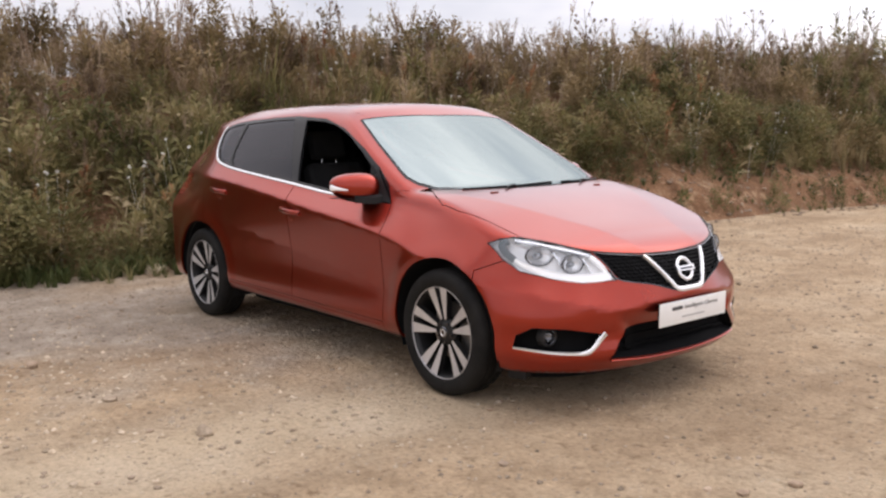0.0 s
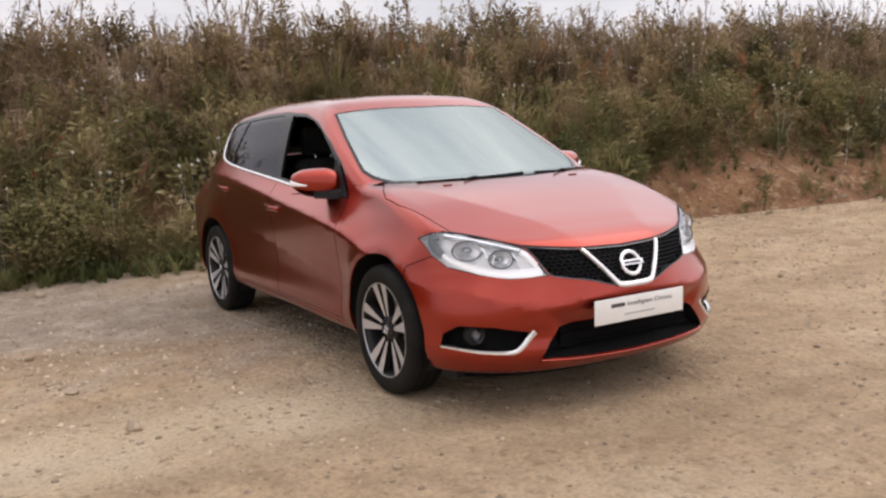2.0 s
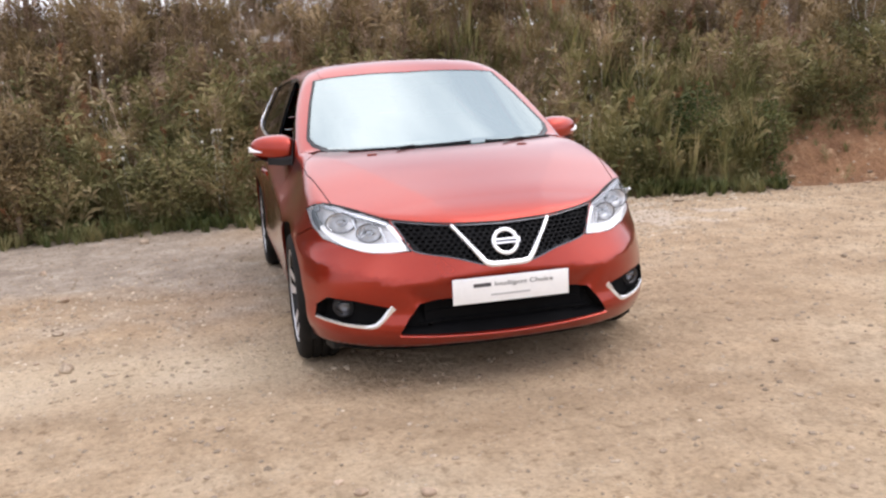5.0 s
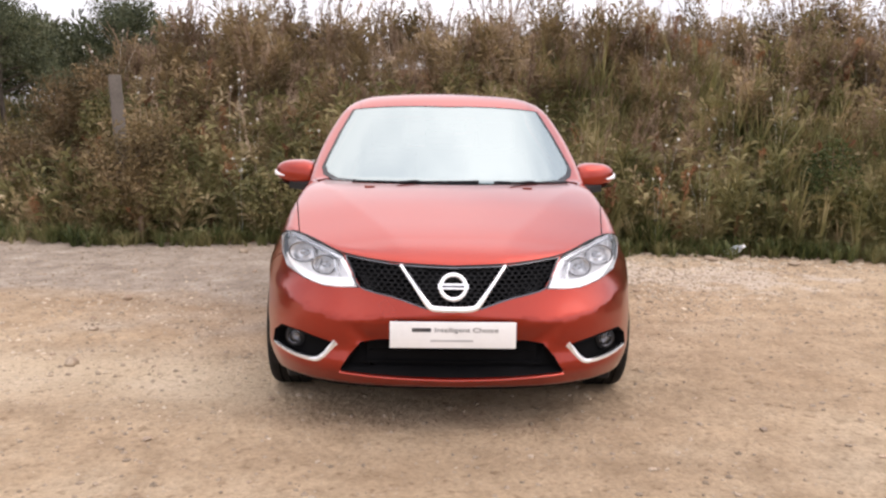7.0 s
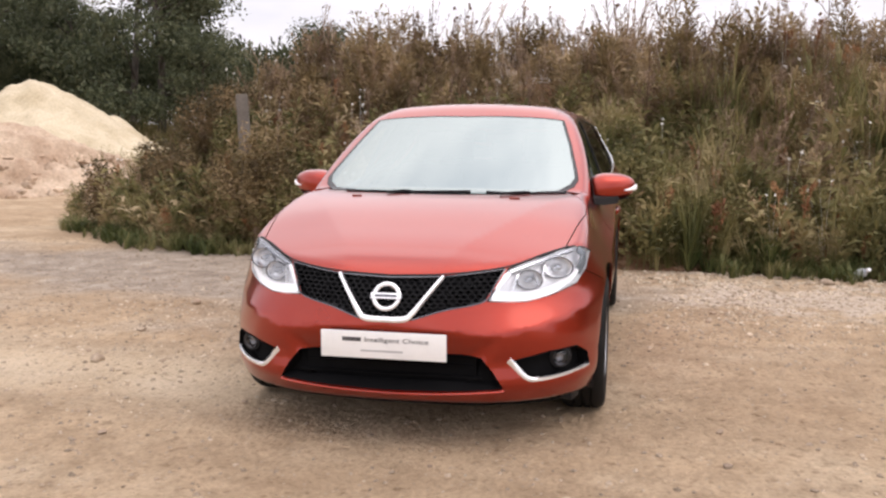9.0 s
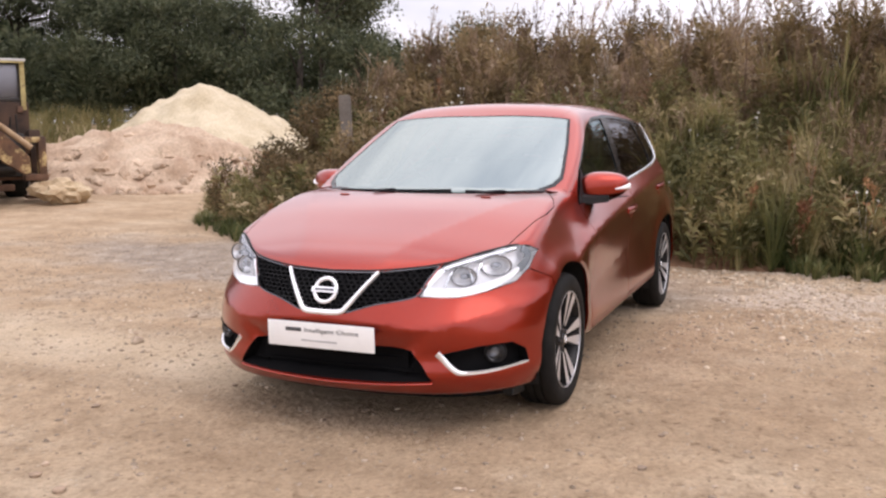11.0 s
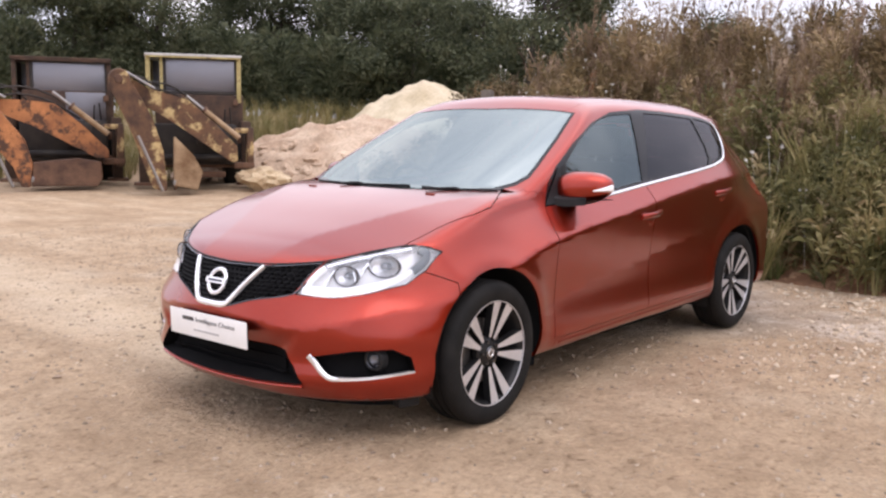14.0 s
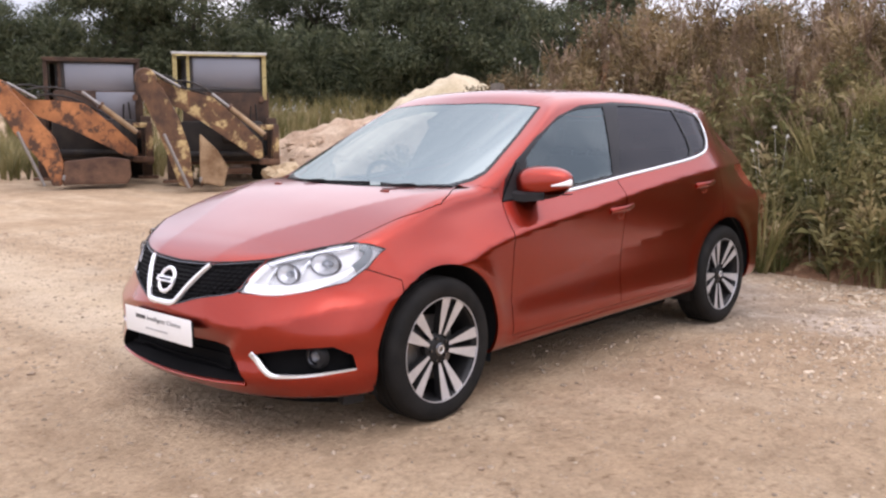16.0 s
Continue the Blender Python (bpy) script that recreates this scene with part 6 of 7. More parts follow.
kinds = [tree(200 + n, h, w) for n, (h, w) in enumerate(((10.5, 6.0), (11.5, 6.5), (9.0, 5.5), (12.5, 6.0)))]
rt = random.Random(5)
spots = []
for n in range(28):
    u = n / 27
    a = radians(253 - 39.5 * u + rt.uniform(-1, 1))
    spots.append((40 + rt.uniform(-3, 7), a))
first = [(44, radians(229)), (46, radians(221)), (45, radians(241)), (46, radians(235))]
for k, (dist, a) in zip(kinds, first):
    x, y = 5 + dist * math.cos(a), 2.5 + dist * math.sin(a)
    k.matrix_basis = pose(x, y, on_ground(x, y) - 0.1) @ Matrix.Scale(0.76, 4)
for n, (dist, a) in enumerate(spots):
    x, y = 5 + dist * math.cos(a), 2.5 + dist * math.sin(a)
    s = rt.uniform(0.52, 0.80)
    copy_thing(kinds[n % 4], pose(x, y, on_ground(x, y) - 0.1, 0, 0, rt.uniform(0, 360)) @ Matrix.Scale(s, 4))
for k, x, y, s in ((2, -31.0, -12.4, 0.70), (2, -30.4, -10.7, 0.66), (0, -29.4, -9.0, 0.44), (1, -31.6, -18.4, 0.60), (3, -27.6, -24.6, 0.70), (1, -26.4, -25.9, 0.70), (1, -23.2, -14.9, 0.84), (2, -22.4, -12.9, 0.60), (0, -24.6, -16.8, 0.92)):
    copy_thing(kinds[k], pose(x, y, on_ground(x, y) - 0.1, 0, 0, rt.uniform(0, 360)) @ Matrix.Scale(s, 4))


def field_plants():
    r = np.random.RandomState(21)
    blades = [tuft(r, 0.8, 20, 0.45) for _ in range(5)]
    n = 2400
    a = np.radians(r.uniform(204, 246, n))
    d = r.uniform(21.5, 37, n)
    x, y = 5 + d * np.cos(a), 2.5 + d * np.sin(a)
    p = np.stack([x, y, ground_z(x, y)], -1)
    tagged(new("field_grass", scatter("field_grass", blades, p, r.uniform(0.7, 1.3, n), FIELD, r)), "rough green grass behind the machines", "grass", kind="stuff")
    shrub = [weed(r, 1.6, 170, 0.13, 0.9) for _ in range(6)]
    n = 820
    a = np.radians(r.uniform(191, 252, n))
    d = r.uniform(36.5, 42, n)
    x, y = 5 + d * np.cos(a), 2.5 + d * np.sin(a)
    p = np.stack([x, y, ground_z(x, y)], -1)
    tagged(new("undergrowth", scatter("undergrowth", shrub, p, r.uniform(0.9, 2.0, n), TREE_LEAF, r)), "dark undergrowth beneath the trees", "undergrowth", kind="stuff")


field_plants()


# ---- stones, heaps and litter ----
PALE_STONE = surface("pale_limestone", (0.42, 0.33, 0.23), (0.58, 0.49, 0.37), 2.5, 0.9, bump=0.7, grain=30, bump_far=0.02, per="island", vary=0.28)
SAND = surface("yellow_sand", (0.47, 0.385, 0.25), (0.62, 0.53, 0.375), 1.2, 0.95, bump=0.8, grain=18, bump_far=0.03)
RUBBLE = surface("pink_rubble", (0.40, 0.275, 0.185), (0.60, 0.465, 0.34), 1.3, 0.95, bump=0.9, grain=14, bump_far=0.05, per="island", vary=0.16)
CHIP = surface("earthy_stone_chip", (0.37, 0.288, 0.202), (0.57, 0.47, 0.355), 6, 0.95, bump=0.4, grain=80, per="island", vary=0.34, spec=0.15)
PEBBLE = surface("gravel_stone", (0.25, 0.190, 0.135), (0.42, 0.335, 0.25), 6, 0.95, bump=0.3, grain=90, per="island", vary=0.28, spec=0.15)
BROWN_STONE = surface("brown_stone", (0.26, 0.185, 0.125), (0.38, 0.285, 0.205), 7, 0.9, bump=0.4, grain=60, per="island", vary=0.35)


def stone_shape(r, cuts=1, flat=0.7):
    """An uneven stone about 1 across."""
    bm = bmesh.new()
    bmesh.ops.create_icosphere(bm, subdivisions=cuts, radius=0.5)
    k = r.uniform(0.7, 1.25, 3) * [1, 1, flat]
    ph = r.uniform(0, 6, 3)
    for v in bm.verts:
        b = 1 + 0.22 * math.sin(v.co.x * 5 + ph[0]) * math.cos(v.co.y * 6 + ph[1]) + 0.15 * math.sin(v.co.z * 8 + ph[2]) + r.uniform(-0.17, 0.17)
        v.co = Vector(v.co * b) * 1.0
        v.co = Vector((v.co.x * k[0], v.co.y * k[1], v.co.z * k[2]))
    bm.verts.index_update()
    V, F = np.array([v.co for v in bm.verts]), np.array([[v.index for v in f.verts] for f in bm.faces])
    bm.free()
    return V, F


def stones(name, places, sizes, mat, seed, label, category="gravel", cuts=1, sink=0.30):
    r = np.random.RandomState(seed)
    shapes = [stone_shape(r, cuts) for _ in range(9)]
    VV, FF, k = [], [], 0
    for p, s in zip(places, sizes):
        V, F = shapes[r.randint(9)]
        a = r.uniform(0, 6.28)
        c, sn = math.cos(a), math.sin(a)
        W = V * s
        W = np.stack([W[:, 0] * c - W[:, 1] * sn, W[:, 0] * sn + W[:, 1] * c, W[:, 2]], -1) + p + [0, 0, s * (0.35 - sink)]
        VV.append(W)
        FF.append(F + k)
        k += len(V)
    return tagged(new(name, fast_mesh(name, np.concatenate(VV), np.concatenate(FF), mat, False)), label, category, kind="stuff")


def gravel():
    r = np.random.RandomState(31)
    n = 44000
    x, y = r.uniform(-4.2, 5.2, n), r.uniform(-7.5, 7.5, n)
    dens = 0.35 + 0.5 * rough_noise(x, y, 1.3, 61) + 0.45 * sstep(1.2, -1.0, x)
    keep = r.uniform(0, 1, n) < dens
    x, y = x[keep], y[keep]
    s = 0.007 + 0.026 * r.uniform(0, 1, len(x)) ** 3
    stones("gravel", np.stack([x, y, ground_z(x, y)], -1), s, PEBBLE, 32, "loose mixed gravel on the track")
    n = 320
    x, y = r.uniform(-4.0, 5.0, n), r.uniform(-8, 9, n)
    s = 0.02 + 0.035 * r.uniform(0, 1, n) ** 3
    stones("scattered_stones", np.stack([x, y, ground_z(x, y)], -1), s, BROWN_STONE, 33, "small brown stones lying on the track")
    n = 1800
    y = np.concatenate([r.normal(2.9, 1.0, n // 2), r.normal(1.6, 0.7, n - n // 2)])
    x = toe_x(y) + np.abs(r.normal(0.35, 0.40, n)) + 0.05
    s = 0.010 + 0.048 * r.uniform(0, 1, n) ** 3
    stones("pale_rubble", np.stack([x, y, ground_z(x, y)], -1), s, PALE_STONE, 34, "strip of pale broken stone by the bank", "rubble")
    n = 2200
    x, y = r.normal(-1.35, 0.75, n), r.normal(1.95, 0.50, n)
    far = (np.abs(y) > 0.95) | (x < -2.2)
    x, y = x[far], y[far]
    s = 0.007 + 0.036 * r.uniform(0, 1, len(x)) ** 4
    stones("pink_rubble_chips", np.stack([x, y, ground_z(x, y)], -1), s, CHIP, 41, "pale pinkish rubble spread beside the car", "rubble")
    n = 1700
    x, y = r.normal(0.1, 1.0, n), r.normal(-1.9, 0.62, n)
    s = 0.006 + 0.030 * r.uniform(0, 1, n) ** 3
    stones("stone_chips", np.stack([x, y, ground_z(x, y)], -1), s, CHIP, 36, "pale broken stone chips scattered on the track", "rubble")
    n = 1700
    x, y = r.uniform(-2.5, 5.6, n), r.uniform(-6.5, 6.5, n)
    stones("pale_chips", np.stack([x, y, ground_z(x, y)], -1), 0.005 + 0.016 * r.uniform(0, 1, n) ** 2, CHIP, 39, "small pale chips of stone over the track", "gravel")
    n = 1500
    y = r.uniform(3, 18, n)
    d = r.uniform(-0.4, 0.75, n)
    x = toe_x(y) - d
    s = 0.010 + 0.075 * r.uniform(0, 1, n) ** 5
    stones("clay_stones", np.stack([x, y, ground_z(x, y) + np.maximum(bank_h(x, y), 0)], -1), s, BROWN_STONE, 35, "stones on the bare clay face", "rubble")
    for i, (px, py, s) in enumerate(((-0.62, -2.25, 0.075), (0.35, -2.15, 0.06), (1.1, -2.0, 0.10), (-1.9, -2.6, 0.07), (0.6, 2.9, 0.05), (2.9, 1.9, 0.05), (3.1, -0.6, 0.045), (-2.6, 3.4, 0.09), (-2.9, 2.7, 0.11), (3.3, -2.2, 0.05), (-3.1, -1.9, 0.08), (2.6, 3.1, 0.04))):
        V, F = stone_shape(np.random.RandomState(400 + i), 2, 0.6)
        ob = new("stone", fast_mesh("stone", V * s, F, PEBBLE if i % 3 else BROWN_STONE, True))
        ob.matrix_basis = pose(px, py, on_ground(px, py) + s * 0.14, 0, 0, 40 * i)
        tagged(ob, "loose grey-brown stone lying on the gravel", "stone", "loose stones")


gravel()


def heap(name, x, y, rx, ry, h, turn, mat, label, category, seed, rough=0.12, sharp=1.0):
    """A tipped heap: a worn cone with lumps and gullies."""
    g = np.linspace(-1.15, 1.15, 90)
    U, W = np.meshgrid(g, g, indexing="ij")
    q = np.hypot(U, W)
    z = h * np.clip(1 - q, 0, 1) ** sharp
    z = np.where(q < 0.19, h * (1 - 0.19) ** sharp + h * 0.07 * (1 - (q / 0.19) ** 2), z)
    z = z + rough * h * sstep(1.1, 0.7, q) * (rough_noise(U * 3, W * 3, 1.4, seed) + 0.6 * rough_noise(U * 8, W * 8, 1.5, seed + 1) + 0.35 * rough_noise(U * 20, W * 20, 1.5, seed + 2))
    c, s = math.cos(turn), math.sin(turn)
    X, Y = x + c * U * rx - s * W * ry, y + s * U * rx + c * W * ry
    Z = ground_z(X, Y) + z - 0.15 * sstep(0.95, 1.12, q)
    V = np.stack([X, Y, Z], -1).reshape(-1, 3)
    return tagged(new(name, fast_mesh(name, V, grid_faces(90, 90), mat, True)), label, category)


heap("sand_heap", -17.0, -15.1, 4.7, 4.3, 2.36, 0.6, SAND, "pale yellow sand heap in the yard", "heap", 81, 0.125, 0.9)
heap("earth_heap", -11.6, -12.6, 4.2, 2.3, 1.5, 2.45, RUBBLE, "low heap of pinkish earth and rubble", "heap", 84, 0.24, 0.75)


def heap_stones():
    r = np.random.RandomState(37)
    n = 2200
    a, q = r.uniform(0, 6.28, n), np.sqrt(r.uniform(0, 1, n)) * 1.1
    u, w = q * np.cos(a) * 4.2, q * np.sin(a) * 2.2
    c, s = math.cos(2.45), math.sin(2.45)
    x, y = -11.6 + c * u - s * w, -12.6 + s * u + c * w
    z = ground_z(x, y) + 1.42 * np.clip(1 - q, 0, 1) ** 0.75
    stones("heap_stones", np.stack([x, y, z], -1), 0.06 + 0.30 * r.uniform(0, 1, n) ** 3, RUBBLE, 38, "broken pinkish stones over the rubble heap", "rubble")


heap_stones()
V, F = stone_shape(np.random.RandomState(9), 3, 0.55)
OCHRE_STONE = surface("ochre_limestone", (0.40, 0.285, 0.165), (0.58, 0.46, 0.30), 2.2, 0.9, bump=0.7, grain=24, bump_far=0.02)
slab = new("boulder", fast_mesh("boulder", V * [1.3, 0.85, 1.0], F, OCHRE_STONE, False))
slab.matrix_basis = pose(-7.04, -10.92, 0.27, 3, 5, 146)
tagged(slab, "flat pale limestone boulder beside the rubble", "boulder")
V, F = stone_shape(np.random.RandomState(15), 2, 0.6)
blk = new("boulder", fast_mesh("boulder", V * [0.45, 0.30, 0.36], F, PALE_STONE, True))
blk.matrix_basis = pose(-2.75, 10.3, 0.10, 0, 0, 30)
tagged(blk, "pale stone block lying at the foot of the bank", "boulder")

V, F = stone_shape(np.random.RandomState(17), 2, 0.5)
blk = new("boulder", fast_mesh("boulder", V * [0.40, 0.26, 0.22], F, PALE_STONE, True))
blk.matrix_basis = pose(-3.52, -0.36, on_ground(-3.52, -0.36) + 0.03, 0, 0, 125)
tagged(blk, "flat pale stone half sunk beside the weeds", "boulder")

OLD_WOOD = surface("weathered_wood", (0.10, 0.085, 0.07), (0.17, 0.145, 0.12), 3, 0.9, bump=0.6, grain=40, bump_far=0.006)
post = new("fence_post", box("fence_post", (0.17, 0.15, 1.5), OLD_WOOD, 0.018, taper=0.9))
post.matrix_basis = pose(-4.45, -3.52, 1.02, 3, -4, 20)
tagged(post, "weathered grey wooden post among the weeds", "post")

BOTTLE_WHITE = surface("bottle_plastic", (0.55, 0.60, 0.66), (0.72, 0.76, 0.80), 14, 0.3, bump=0.3, grain=30)
bottle = tagged(new("bottle"), "crushed pale plastic bottle lying in the grass", "bottle")
bottle.matrix_basis = pose(-3.2, 3.02, on_ground(-3.2, 3.02) + 0.055, 0, 62, 35)
part("bottle_body", lathe("bottle_body", [(0.0005, -0.11), (0.040, -0.105), (0.046, -0.08), (0.038, -0.03), (0.045, 0.01), (0.044, 0.05), (0.03, 0.085), (0.016, 0.105), (0.016, 0.125)], BOTTLE_WHITE, 20, "z"), bottle)
part("bottle_cap", lathe("bottle_cap", [(0.0005, 0.142), (0.017, 0.140), (0.018, 0.118)], LAMP_WHITE, 16, "z"), bottle)

# ---- derelict backhoe machines ----
RUST = surface("rust", (0.070, 0.036, 0.023), (0.165, 0.088, 0.052), 3.0, 0.85, bump=0.5, grain=40, bump_far=0.004)
DARK_RUST = surface("dark_rust", (0.030, 0.018, 0.012), (0.085, 0.045, 0.026), 3.5, 0.85, bump=0.6, grain=30, bump_far=0.006)
RUST_YELLOW = surface("rusted_yellow", (0.055, 0.028, 0.017), (0.18, 0.090, 0.042), 3.0, 0.8, bump=0.4, grain=40, bump_far=0.004, spots=(0.50, 0.37, 0.17), spot_scale=2.8, spot_cut=0.53)
RUST_ORANGE = surface("rusted_orange", (0.19, 0.072, 0.030), (0.50, 0.200, 0.072), 2.2, 0.8, bump=0.4, grain=40, bump_far=0.004, spots=(0.075, 0.036, 0.020), spot_scale=3.2, spot_cut=0.50)
OLD_YELLOW = surface("old_yellow", (0.29, 0.22, 0.085), (0.52, 0.44, 0.19), 3.0, 0.7, bump=0.3, grain=50, spots=(0.07, 0.038, 0.022), spot_scale=5.5, spot_cut=0.56)
OCHRE = surface("ochre_plate", (0.17, 0.095, 0.045), (0.40, 0.28, 0.165), 2.0, 0.85, bump=0.4, grain=40, bump_far=0.004)
MACHINE_BLACK = surface("machine_black", (0.014, 0.012, 0.011), (0.035, 0.028, 0.022), 4, 0.7, bump=0.3)
OLD_GLASS = glass_mat("dusty_glass", (0.40, 0.40, 0.44), 0.35, 2.8, (0.88, 0.88, 0.94))
ROOF_PALE = surface("faded_roof", (0.42, 0.42, 0.40), (0.56, 0.55, 0.52), 4, 0.7, bump=0.2)


def beam(name, outline, depth, mat, bevel=0.015):
    """A plate-built beam: an outline (across, up) given depth."""
    bm = bmesh.new()
    a = [bm.verts.new((x, -depth / 2, z)) for x, z in outline]
    b = [bm.verts.new((x, depth / 2, z)) for x, z in outline]
    bm.faces.new(a)
    bm.faces.new(b[::-1])
    for i in range(len(a)):
        j = (i + 1) % len(a)
        bm.faces.new((a[j], a[i], b[i], b[j]))
    bmesh.ops.bevel(bm, geom=bm.edges[:], offset=bevel, segments=2, affect="EDGES")
    me = bm_mesh(name, bm, mat)
    smooth_by_angle(me)
    return me


def rod(name, a, b, radius, mat, seg=14):
    a, b = Vector(a), Vector(b)
    me = lathe(name, [(0.0005, 0), (radius, 0), (radius, (b - a).length), (0.0005, (b - a).length)], mat, seg, "z")
    me.transform(Matrix.Translation(a) @ (b - a).to_track_quat("Z", "Y").to_matrix().to_4x4())
    return me


def backhoe(at, arm_mat, post_mat, roof_mat, boom, dipper, knob, bucket, bucket_mat, label, door, low=0.0):
    m = tagged(new("backhoe"), label, "excavator", "derelict machines")
    m.matrix_basis = at
    part("chassis", box("chassis", (1.6, 3.2, 0.80), MACHINE_BLACK, 0.06), m, "near-black chassis", at=pose(0, 1.2, 0.88))
    part("rear_panel", box("rear_panel", (1.70, 0.10, 0.72), DARK_RUST, 0.03), m, at=pose(0.1, 0.0, 1.50))
    part("slide_frame", box("slide_frame", (2.0, 0.16, 0.16), RUST, 0.03), m, at=pose(0, -0.22, 0.98))
    part("slide_frame", box("slide_frame", (2.0, 0.16, 0.16), RUST, 0.03), m, at=pose(0, -0.22, 0.50))
    for x in (-0.98, 0.98):
        leg = part("stabiliser_leg", box("stabiliser_leg", (0.20, 0.24, 1.25), DARK_RUST, 0.03), m, at=pose(x, -0.2, 0.72))
        part("stabiliser_foot", box("stabiliser_foot", (0.40, 0.34, 0.06), RUST, 0.015), leg, at=pose(0, 0, -0.62))
    for x in (-0.80, 0.80):
        w = part("rear_wheel", lathe("rear_wheel", [(0.30, 0.12), (0.34, 0.17), (0.52, 0.19), (0.60, 0.15), (0.62, 0.0), (0.60, -0.15), (0.52, -0.19), (0.34, -0.17), (0.30, -0.12)], RUBBER, 36, "x"), m, at=pose(x, 1.0, 0.62))
        part("wheel_rim", lathe("wheel_rim", [(0.0005, 0.05), (0.14, 0.06), (0.28, 0.02), (0.31, 0.12)], RUST, 24, "x"), w)
    # cab
    for x, y in ((-0.87, 0.0), (0.87, 0.0), (-0.82, 1.25), (0.82, 1.25)):
        part("cab_post", box("cab_post", (0.085, 0.09, 0.90), post_mat, 0.018), m, at=pose(x, y - 0.03, 2.16 - low))
    part("cab_post", box("cab_post", (0.06, 0.07, 0.86), post_mat, 0.012), m, at=pose(-0.62, -0.01, 2.16 - low))
    roof = part("cab_roof", box("cab_roof", (1.86, 1.52, 0.05), roof_mat, 0.02, seg=3), m, at=pose(0, 0.62, 2.62 - low))
    part("roof_gutter", box("roof_gutter", (1.80, 0.04, 0.035), post_mat, 0.012), roof, at=pose(0, -0.74, -0.04))
    part("rear_window", box("rear_window", (1.44, 0.012, 0.66), OLD_GLASS, 0.003), m, "dusty rear window", at=pose(0.14, 0.02, 2.24 - low))
    fr = [(0.13, 2.575, 1.44, 0.06), (0.13, 1.90, 1.44, 0.07)]
    for x in (-0.56, 0.825):
        part("window_frame", box("window_frame", (0.06, 0.05, 0.72), MACHINE_BLACK, 0.01), m, at=pose(x, -0.004, 2.24 - low))
    for x, z, w, h in fr:
        part("window_frame", box("window_frame", (w, 0.05, h), MACHINE_BLACK, 0.01), m, at=pose(x, 0.0, z - low))
    part("side_window", box("side_window", (0.012, 1.15, 0.70), OLD_GLASS, 0.003), m, at=pose(-0.88, 0.62, 2.22 - low))
    part("side_window", box("side_window", (0.012, 1.15, 0.70), OLD_GLASS, 0.003), m, at=pose(0.88, 0.62, 2.22 - low))
    part("front_window", box("front_window", (1.6, 0.012, 0.70), OLD_GLASS, 0.003), m, at=pose(0, 1.26, 2.22 - low))
    part("cab_side", box("cab_side", (0.06, 1.3, 0.75), post_mat, 0.02), m, at=pose(-0.88, 0.62, 1.50))
    part("cab_side", box("cab_side", (0.06, 1.3, 0.75), post_mat, 0.02), m, at=pose(0.88, 0.62, 1.50))
    part("operator_seat", box("operator_seat", (0.50, 0.16, 0.62), MACHINE_BLACK, 0.06, seg=3), m, at=pose(0.0, 0.65, 2.0))
    part("engine_hood", box("engine_hood", (0.95, 1.7, 0.75), post_mat, 0.08), m, at=pose(0, 2.2, 1.25))
    if door:
        part("lower_window", box("lower_window", (0.74, 0.012, 0.62), OLD_GLASS, 0.003), m, "dusty lower rear window", at=pose(0.42, -0.06, 1.52))
    # arm
    part("boom", beam("boom", boom, 0.30, arm_mat), m, at=pose(0, -1.0, 0))
    part("boom_rib", beam("boom_rib", [(x * 0.98, z * 0.98 + 0.03) for x, z in boom], 0.20, RUST), m, at=pose(0, -1.0, -0.005))
    part("dipper_arm", beam("dipper_arm", dipper, 0.26, arm_mat), m, at=pose(0, -1.55, 0))
    kx, kz = knob
    part("pivot_pin", lathe("pivot_pin", [(0.0005, -0.34), (0.17, -0.34), (0.19, -0.30), (0.19, 0.30), (0.17, 0.34), (0.0005, 0.34)], arm_mat, 28, "y"), m, at=pose(kx, -1.3, kz))
    part("pin_cap", lathe("pin_cap", [(0.0005, -0.40), (0.07, -0.40), (0.08, -0.36), (0.08, 0.36), (0.0005, 0.36)], RUST, 20, "y"), m, at=pose(kx, -1.3, kz))
    a, b = Vector((0.78, -1.05, 1.02)), Vector((0.16, -1.05, 1.52))
    part("hydraulic_ram", rod("hydraulic_ram", a, b, 0.055, OCHRE), m, "faded ochre hydraulic ram")
    part("ram_collar", rod("ram_collar", b, b + (b - a) * 0.06, 0.085, RUST), m)
    part("ram_rod", rod("ram_rod", b, b + (b - a) * 0.55, 0.035, STEEL), m)
    part("tie_rod", rod("tie_rod", (kx + 0.30, -1.85, 1.05), (kx + 0.70, -1.85, 0.06), 0.028, STEEL), m, "pale link rod")
    part("feed_pipe", rod("feed_pipe", (kx + 0.12, -1.3, kz + 0.14), (kx + 0.60, -1.2, kz - 0.14), 0.028, STEEL), m)
    b = part("bucket", beam("bucket", bucket, 0.62, bucket_mat, 0.02), m, "rusty digging bucket", at=pose(0, -1.35, 0))
    x0, z0 = min(p[0] for p in bucket), min(p[1] for p in bucket)
    for k in range(4):
        part("bucket_tooth", box("bucket_tooth", (0.06, 0.06, 0.14), RUST, 0.012, taper=0.5), b, at=pose(x0 + 0.05, -0.24 + 0.16 * k, z0 + 0.06, 0, 205, 0))
    part("bucket_lip", box("bucket_lip", (0.05, 0.64, 0.10), STEEL, 0.012), b, at=pose(x0 + 0.02, 0, z0 + 0.14, 0, 12, 0))
    for k, (x0, z0, x1, z1) in enumerate(((kx + 0.1, kz - 0.1, 0.2, 1.5), (kx + 0.15, kz - 0.2, 0.3, 1.3), (kx + 0.2, kz + 0.1, -0.3, 1.2))):
        t = np.linspace(0, 1, 9)
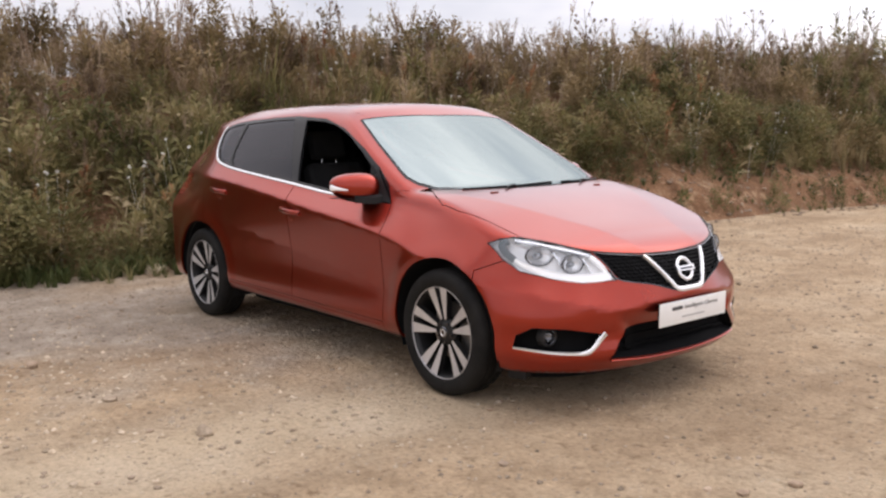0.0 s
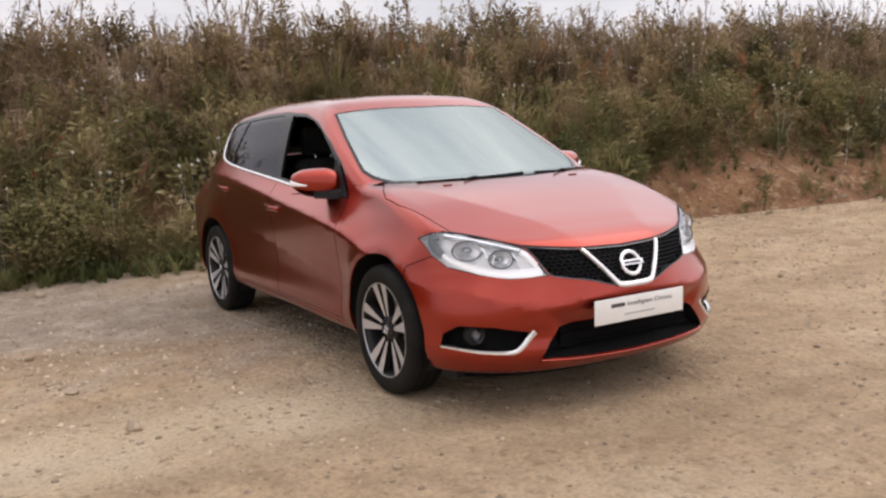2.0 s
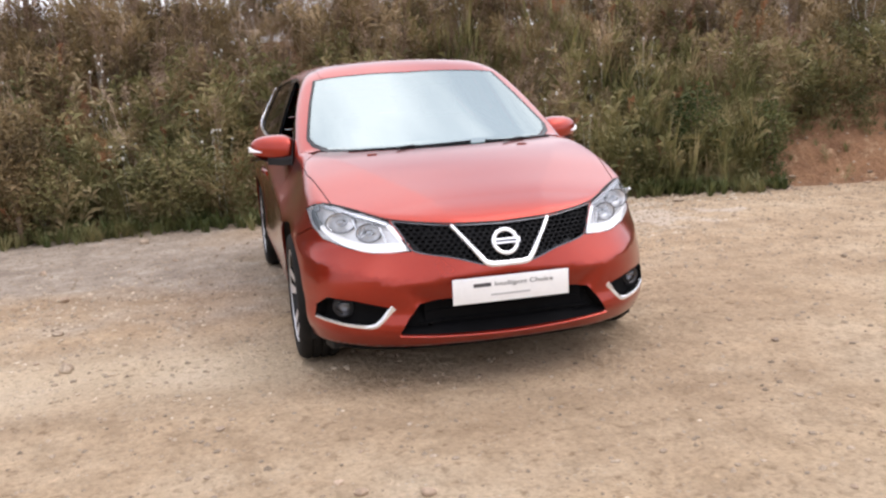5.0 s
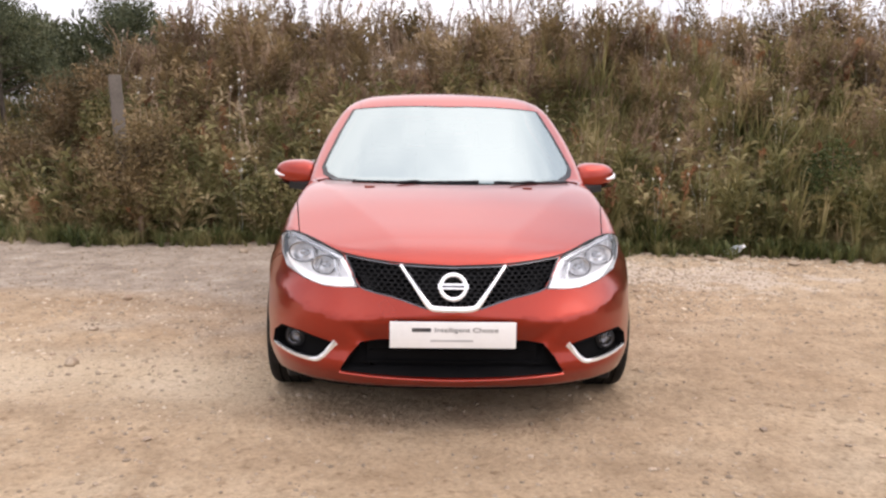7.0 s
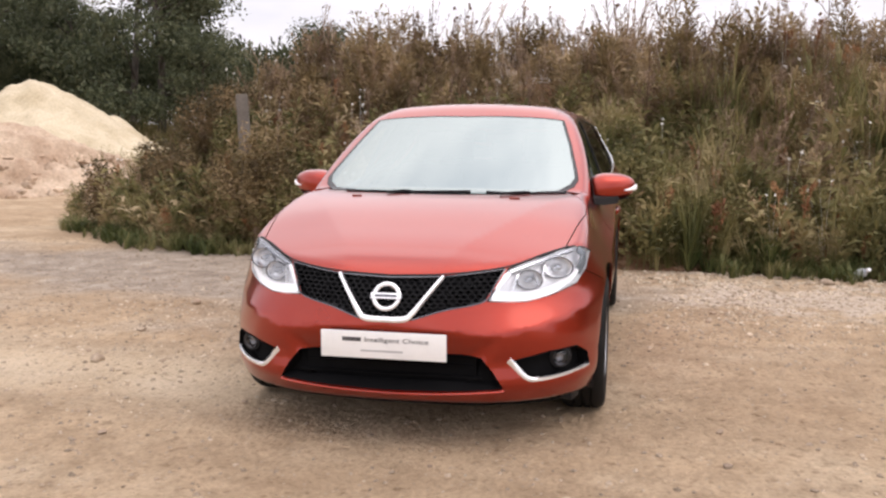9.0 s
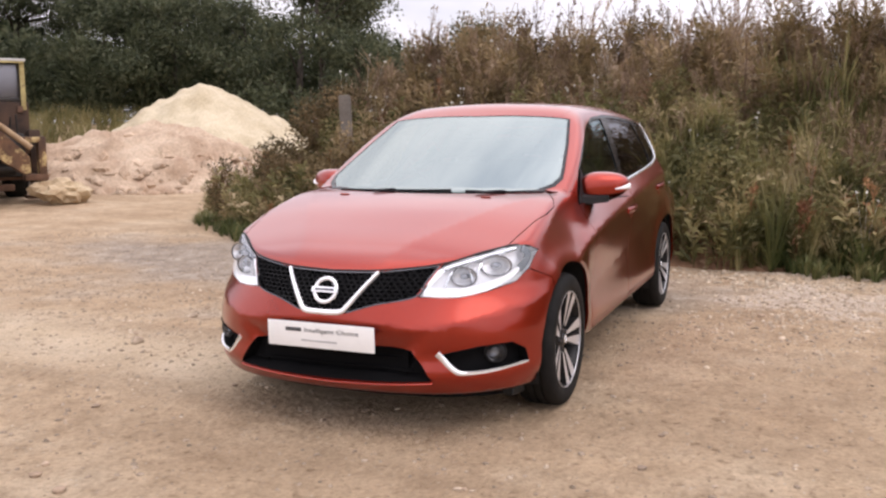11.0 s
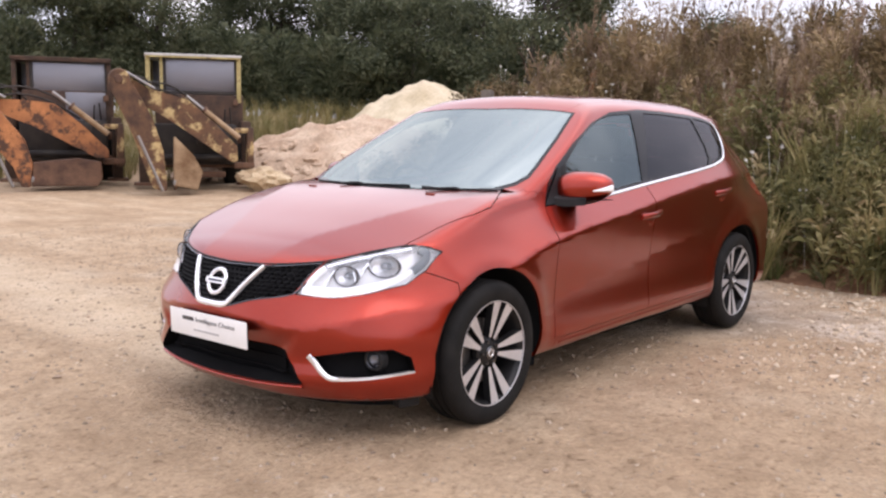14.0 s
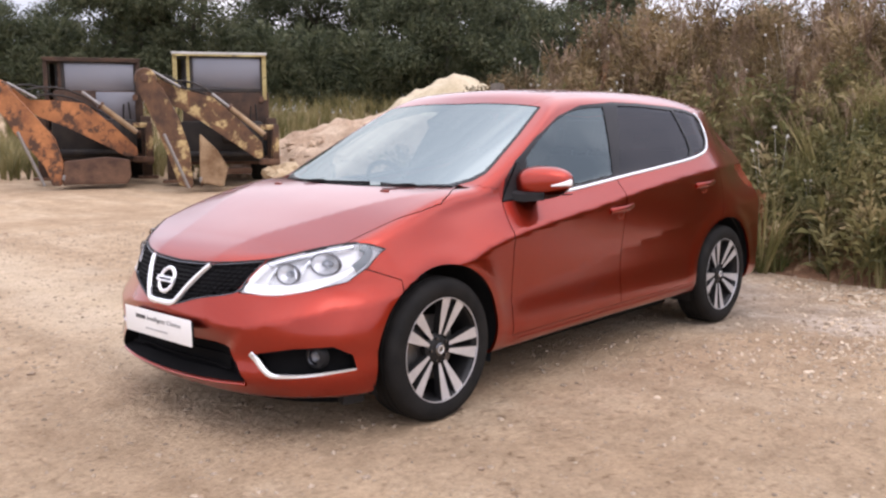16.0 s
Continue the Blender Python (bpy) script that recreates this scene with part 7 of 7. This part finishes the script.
        pth = np.stack([x0 + (x1 - x0) * t, np.full(9, -1.15 + 0.1 * k) + 0.5 * t, z0 + (z1 - z0) * t + 0.28 * np.sin(np.pi * t)], -1)
        part("hydraulic_hose", sweep("hydraulic_hose", pth, np.tile([0, 1.0, 0], (9, 1)), [(0.018 * math.cos(q), 0.018 * math.sin(q)) for q in np.linspace(0, 6.28, 6, endpoint=False)], MACHINE_BLACK), m)
    # near-black clutter, added to darken the gap between the rear frame and the ground
    part("valve_block", box("valve_block", (0.50, 0.30, 0.36), MACHINE_BLACK, 0.04), m, at=pose(0.25, -0.45, 1.05))
    part("swing_post", box("swing_post", (0.14, 0.28, 0.85), RUST_YELLOW, 0.04), m, at=pose(1.02, -0.62, 0.80))
    part("swing_bracket", box("swing_bracket", (0.30, 0.28, 0.10), RUST_YELLOW, 0.03), m, at=pose(0.86, -0.62, 1.16))
    part("swing_bracket", box("swing_bracket", (0.40, 0.30, 0.12), RUST, 0.03), m, at=pose(0.90, -0.62, 0.48))
    part("control_lever", rod("control_lever", (0.70, -0.30, 1.2), (0.66, -0.42, 1.62), 0.016, MACHINE_BLACK), m)
    part("control_lever", rod("control_lever", (0.55, -0.30, 1.2), (0.57, -0.44, 1.58), 0.016, MACHINE_BLACK), m)
    part("rear_light", box("rear_light", (0.10, 0.05, 0.12), RUST, 0.02), m, at=pose(0.80, -0.08, 1.72))
    part("swing_cylinder", rod("swing_cylinder", (-0.7, -0.42, 0.62), (0.6, -0.48, 0.62), 0.07, MACHINE_BLACK), m)
    part("drawbar", box("drawbar", (0.9, 0.16, 0.12), RUST, 0.03), m, at=pose(0.1, -0.5, 0.30))
    return m


def yard_z(x, y):
    return float(ground_z(np.array([x]), np.array([y]))[0])


BOOM_A = [(0.74, 0.56), (0.62, 0.56), (0.04, 0.97), (-0.40, 1.28), (-0.75, 1.50), (-1.30, 1.75), (-1.42, 2.05), (-1.25, 2.15), (-0.85, 1.90), (-0.18, 1.74), (0.30, 1.32), (0.74, 0.86)]
DIP_A = [(-1.50, 2.06), (-1.52, 1.92), (-1.21, 1.23), (-0.82, 0.10), (-0.60, 0.04), (-0.57, 0.12), (-0.62, 0.79), (-0.80, 1.37), (-1.08, 1.92), (-1.25, 2.12)]
BUCKET_A = [(-0.46, 0.14), (-0.03, 0.06), (0.07, 0.40), (-0.10, 0.72), (-0.43, 1.05)]
BOOM_B = [(0.78, 0.56), (0.55, 0.56), (-0.10, 0.93), (-0.60, 1.18), (-0.95, 1.32), (-1.45, 1.62), (-1.50, 1.80), (-1.40, 1.86), (-1.10, 1.62), (-0.60, 1.63), (-0.13, 1.57), (0.35, 1.16), (0.78, 0.72)]
DIP_B = [(-1.73, 1.84), (-1.72, 1.68), (-1.32, 0.97), (-0.86, 0.42), (-0.76, 0.05), (-0.61, 0.04), (-0.55, 0.45), (-0.68, 0.92), (-1.06, 1.42), (-1.38, 1.80), (-1.55, 1.92)]
BUCKET_B = [(-0.58, 0.06), (0.55, 0.05), (0.64, 0.20), (0.62, 0.50), (0.20, 0.56), (-0.55, 0.48)]
backhoe(pose(-6.55, -12.43, yard_z(-6.55, -12.4), 0, 0, 146.8), RUST_YELLOW, OLD_YELLOW, ROOF_PALE, BOOM_A, DIP_A, (-1.35, 2.05), BUCKET_A, OCHRE, "derelict yellow backhoe digger with a rusty folded arm", False)
backhoe(pose(-4.85, -14.4, yard_z(-4.85, -14.4), 0, 0, 152.0), RUST_ORANGE, DARK_RUST, DARK_RUST, BOOM_B, DIP_B, (-1.58, 1.80), BUCKET_B, RUST, "derelict orange backhoe digger with a rusty folded arm", True, 0.14)
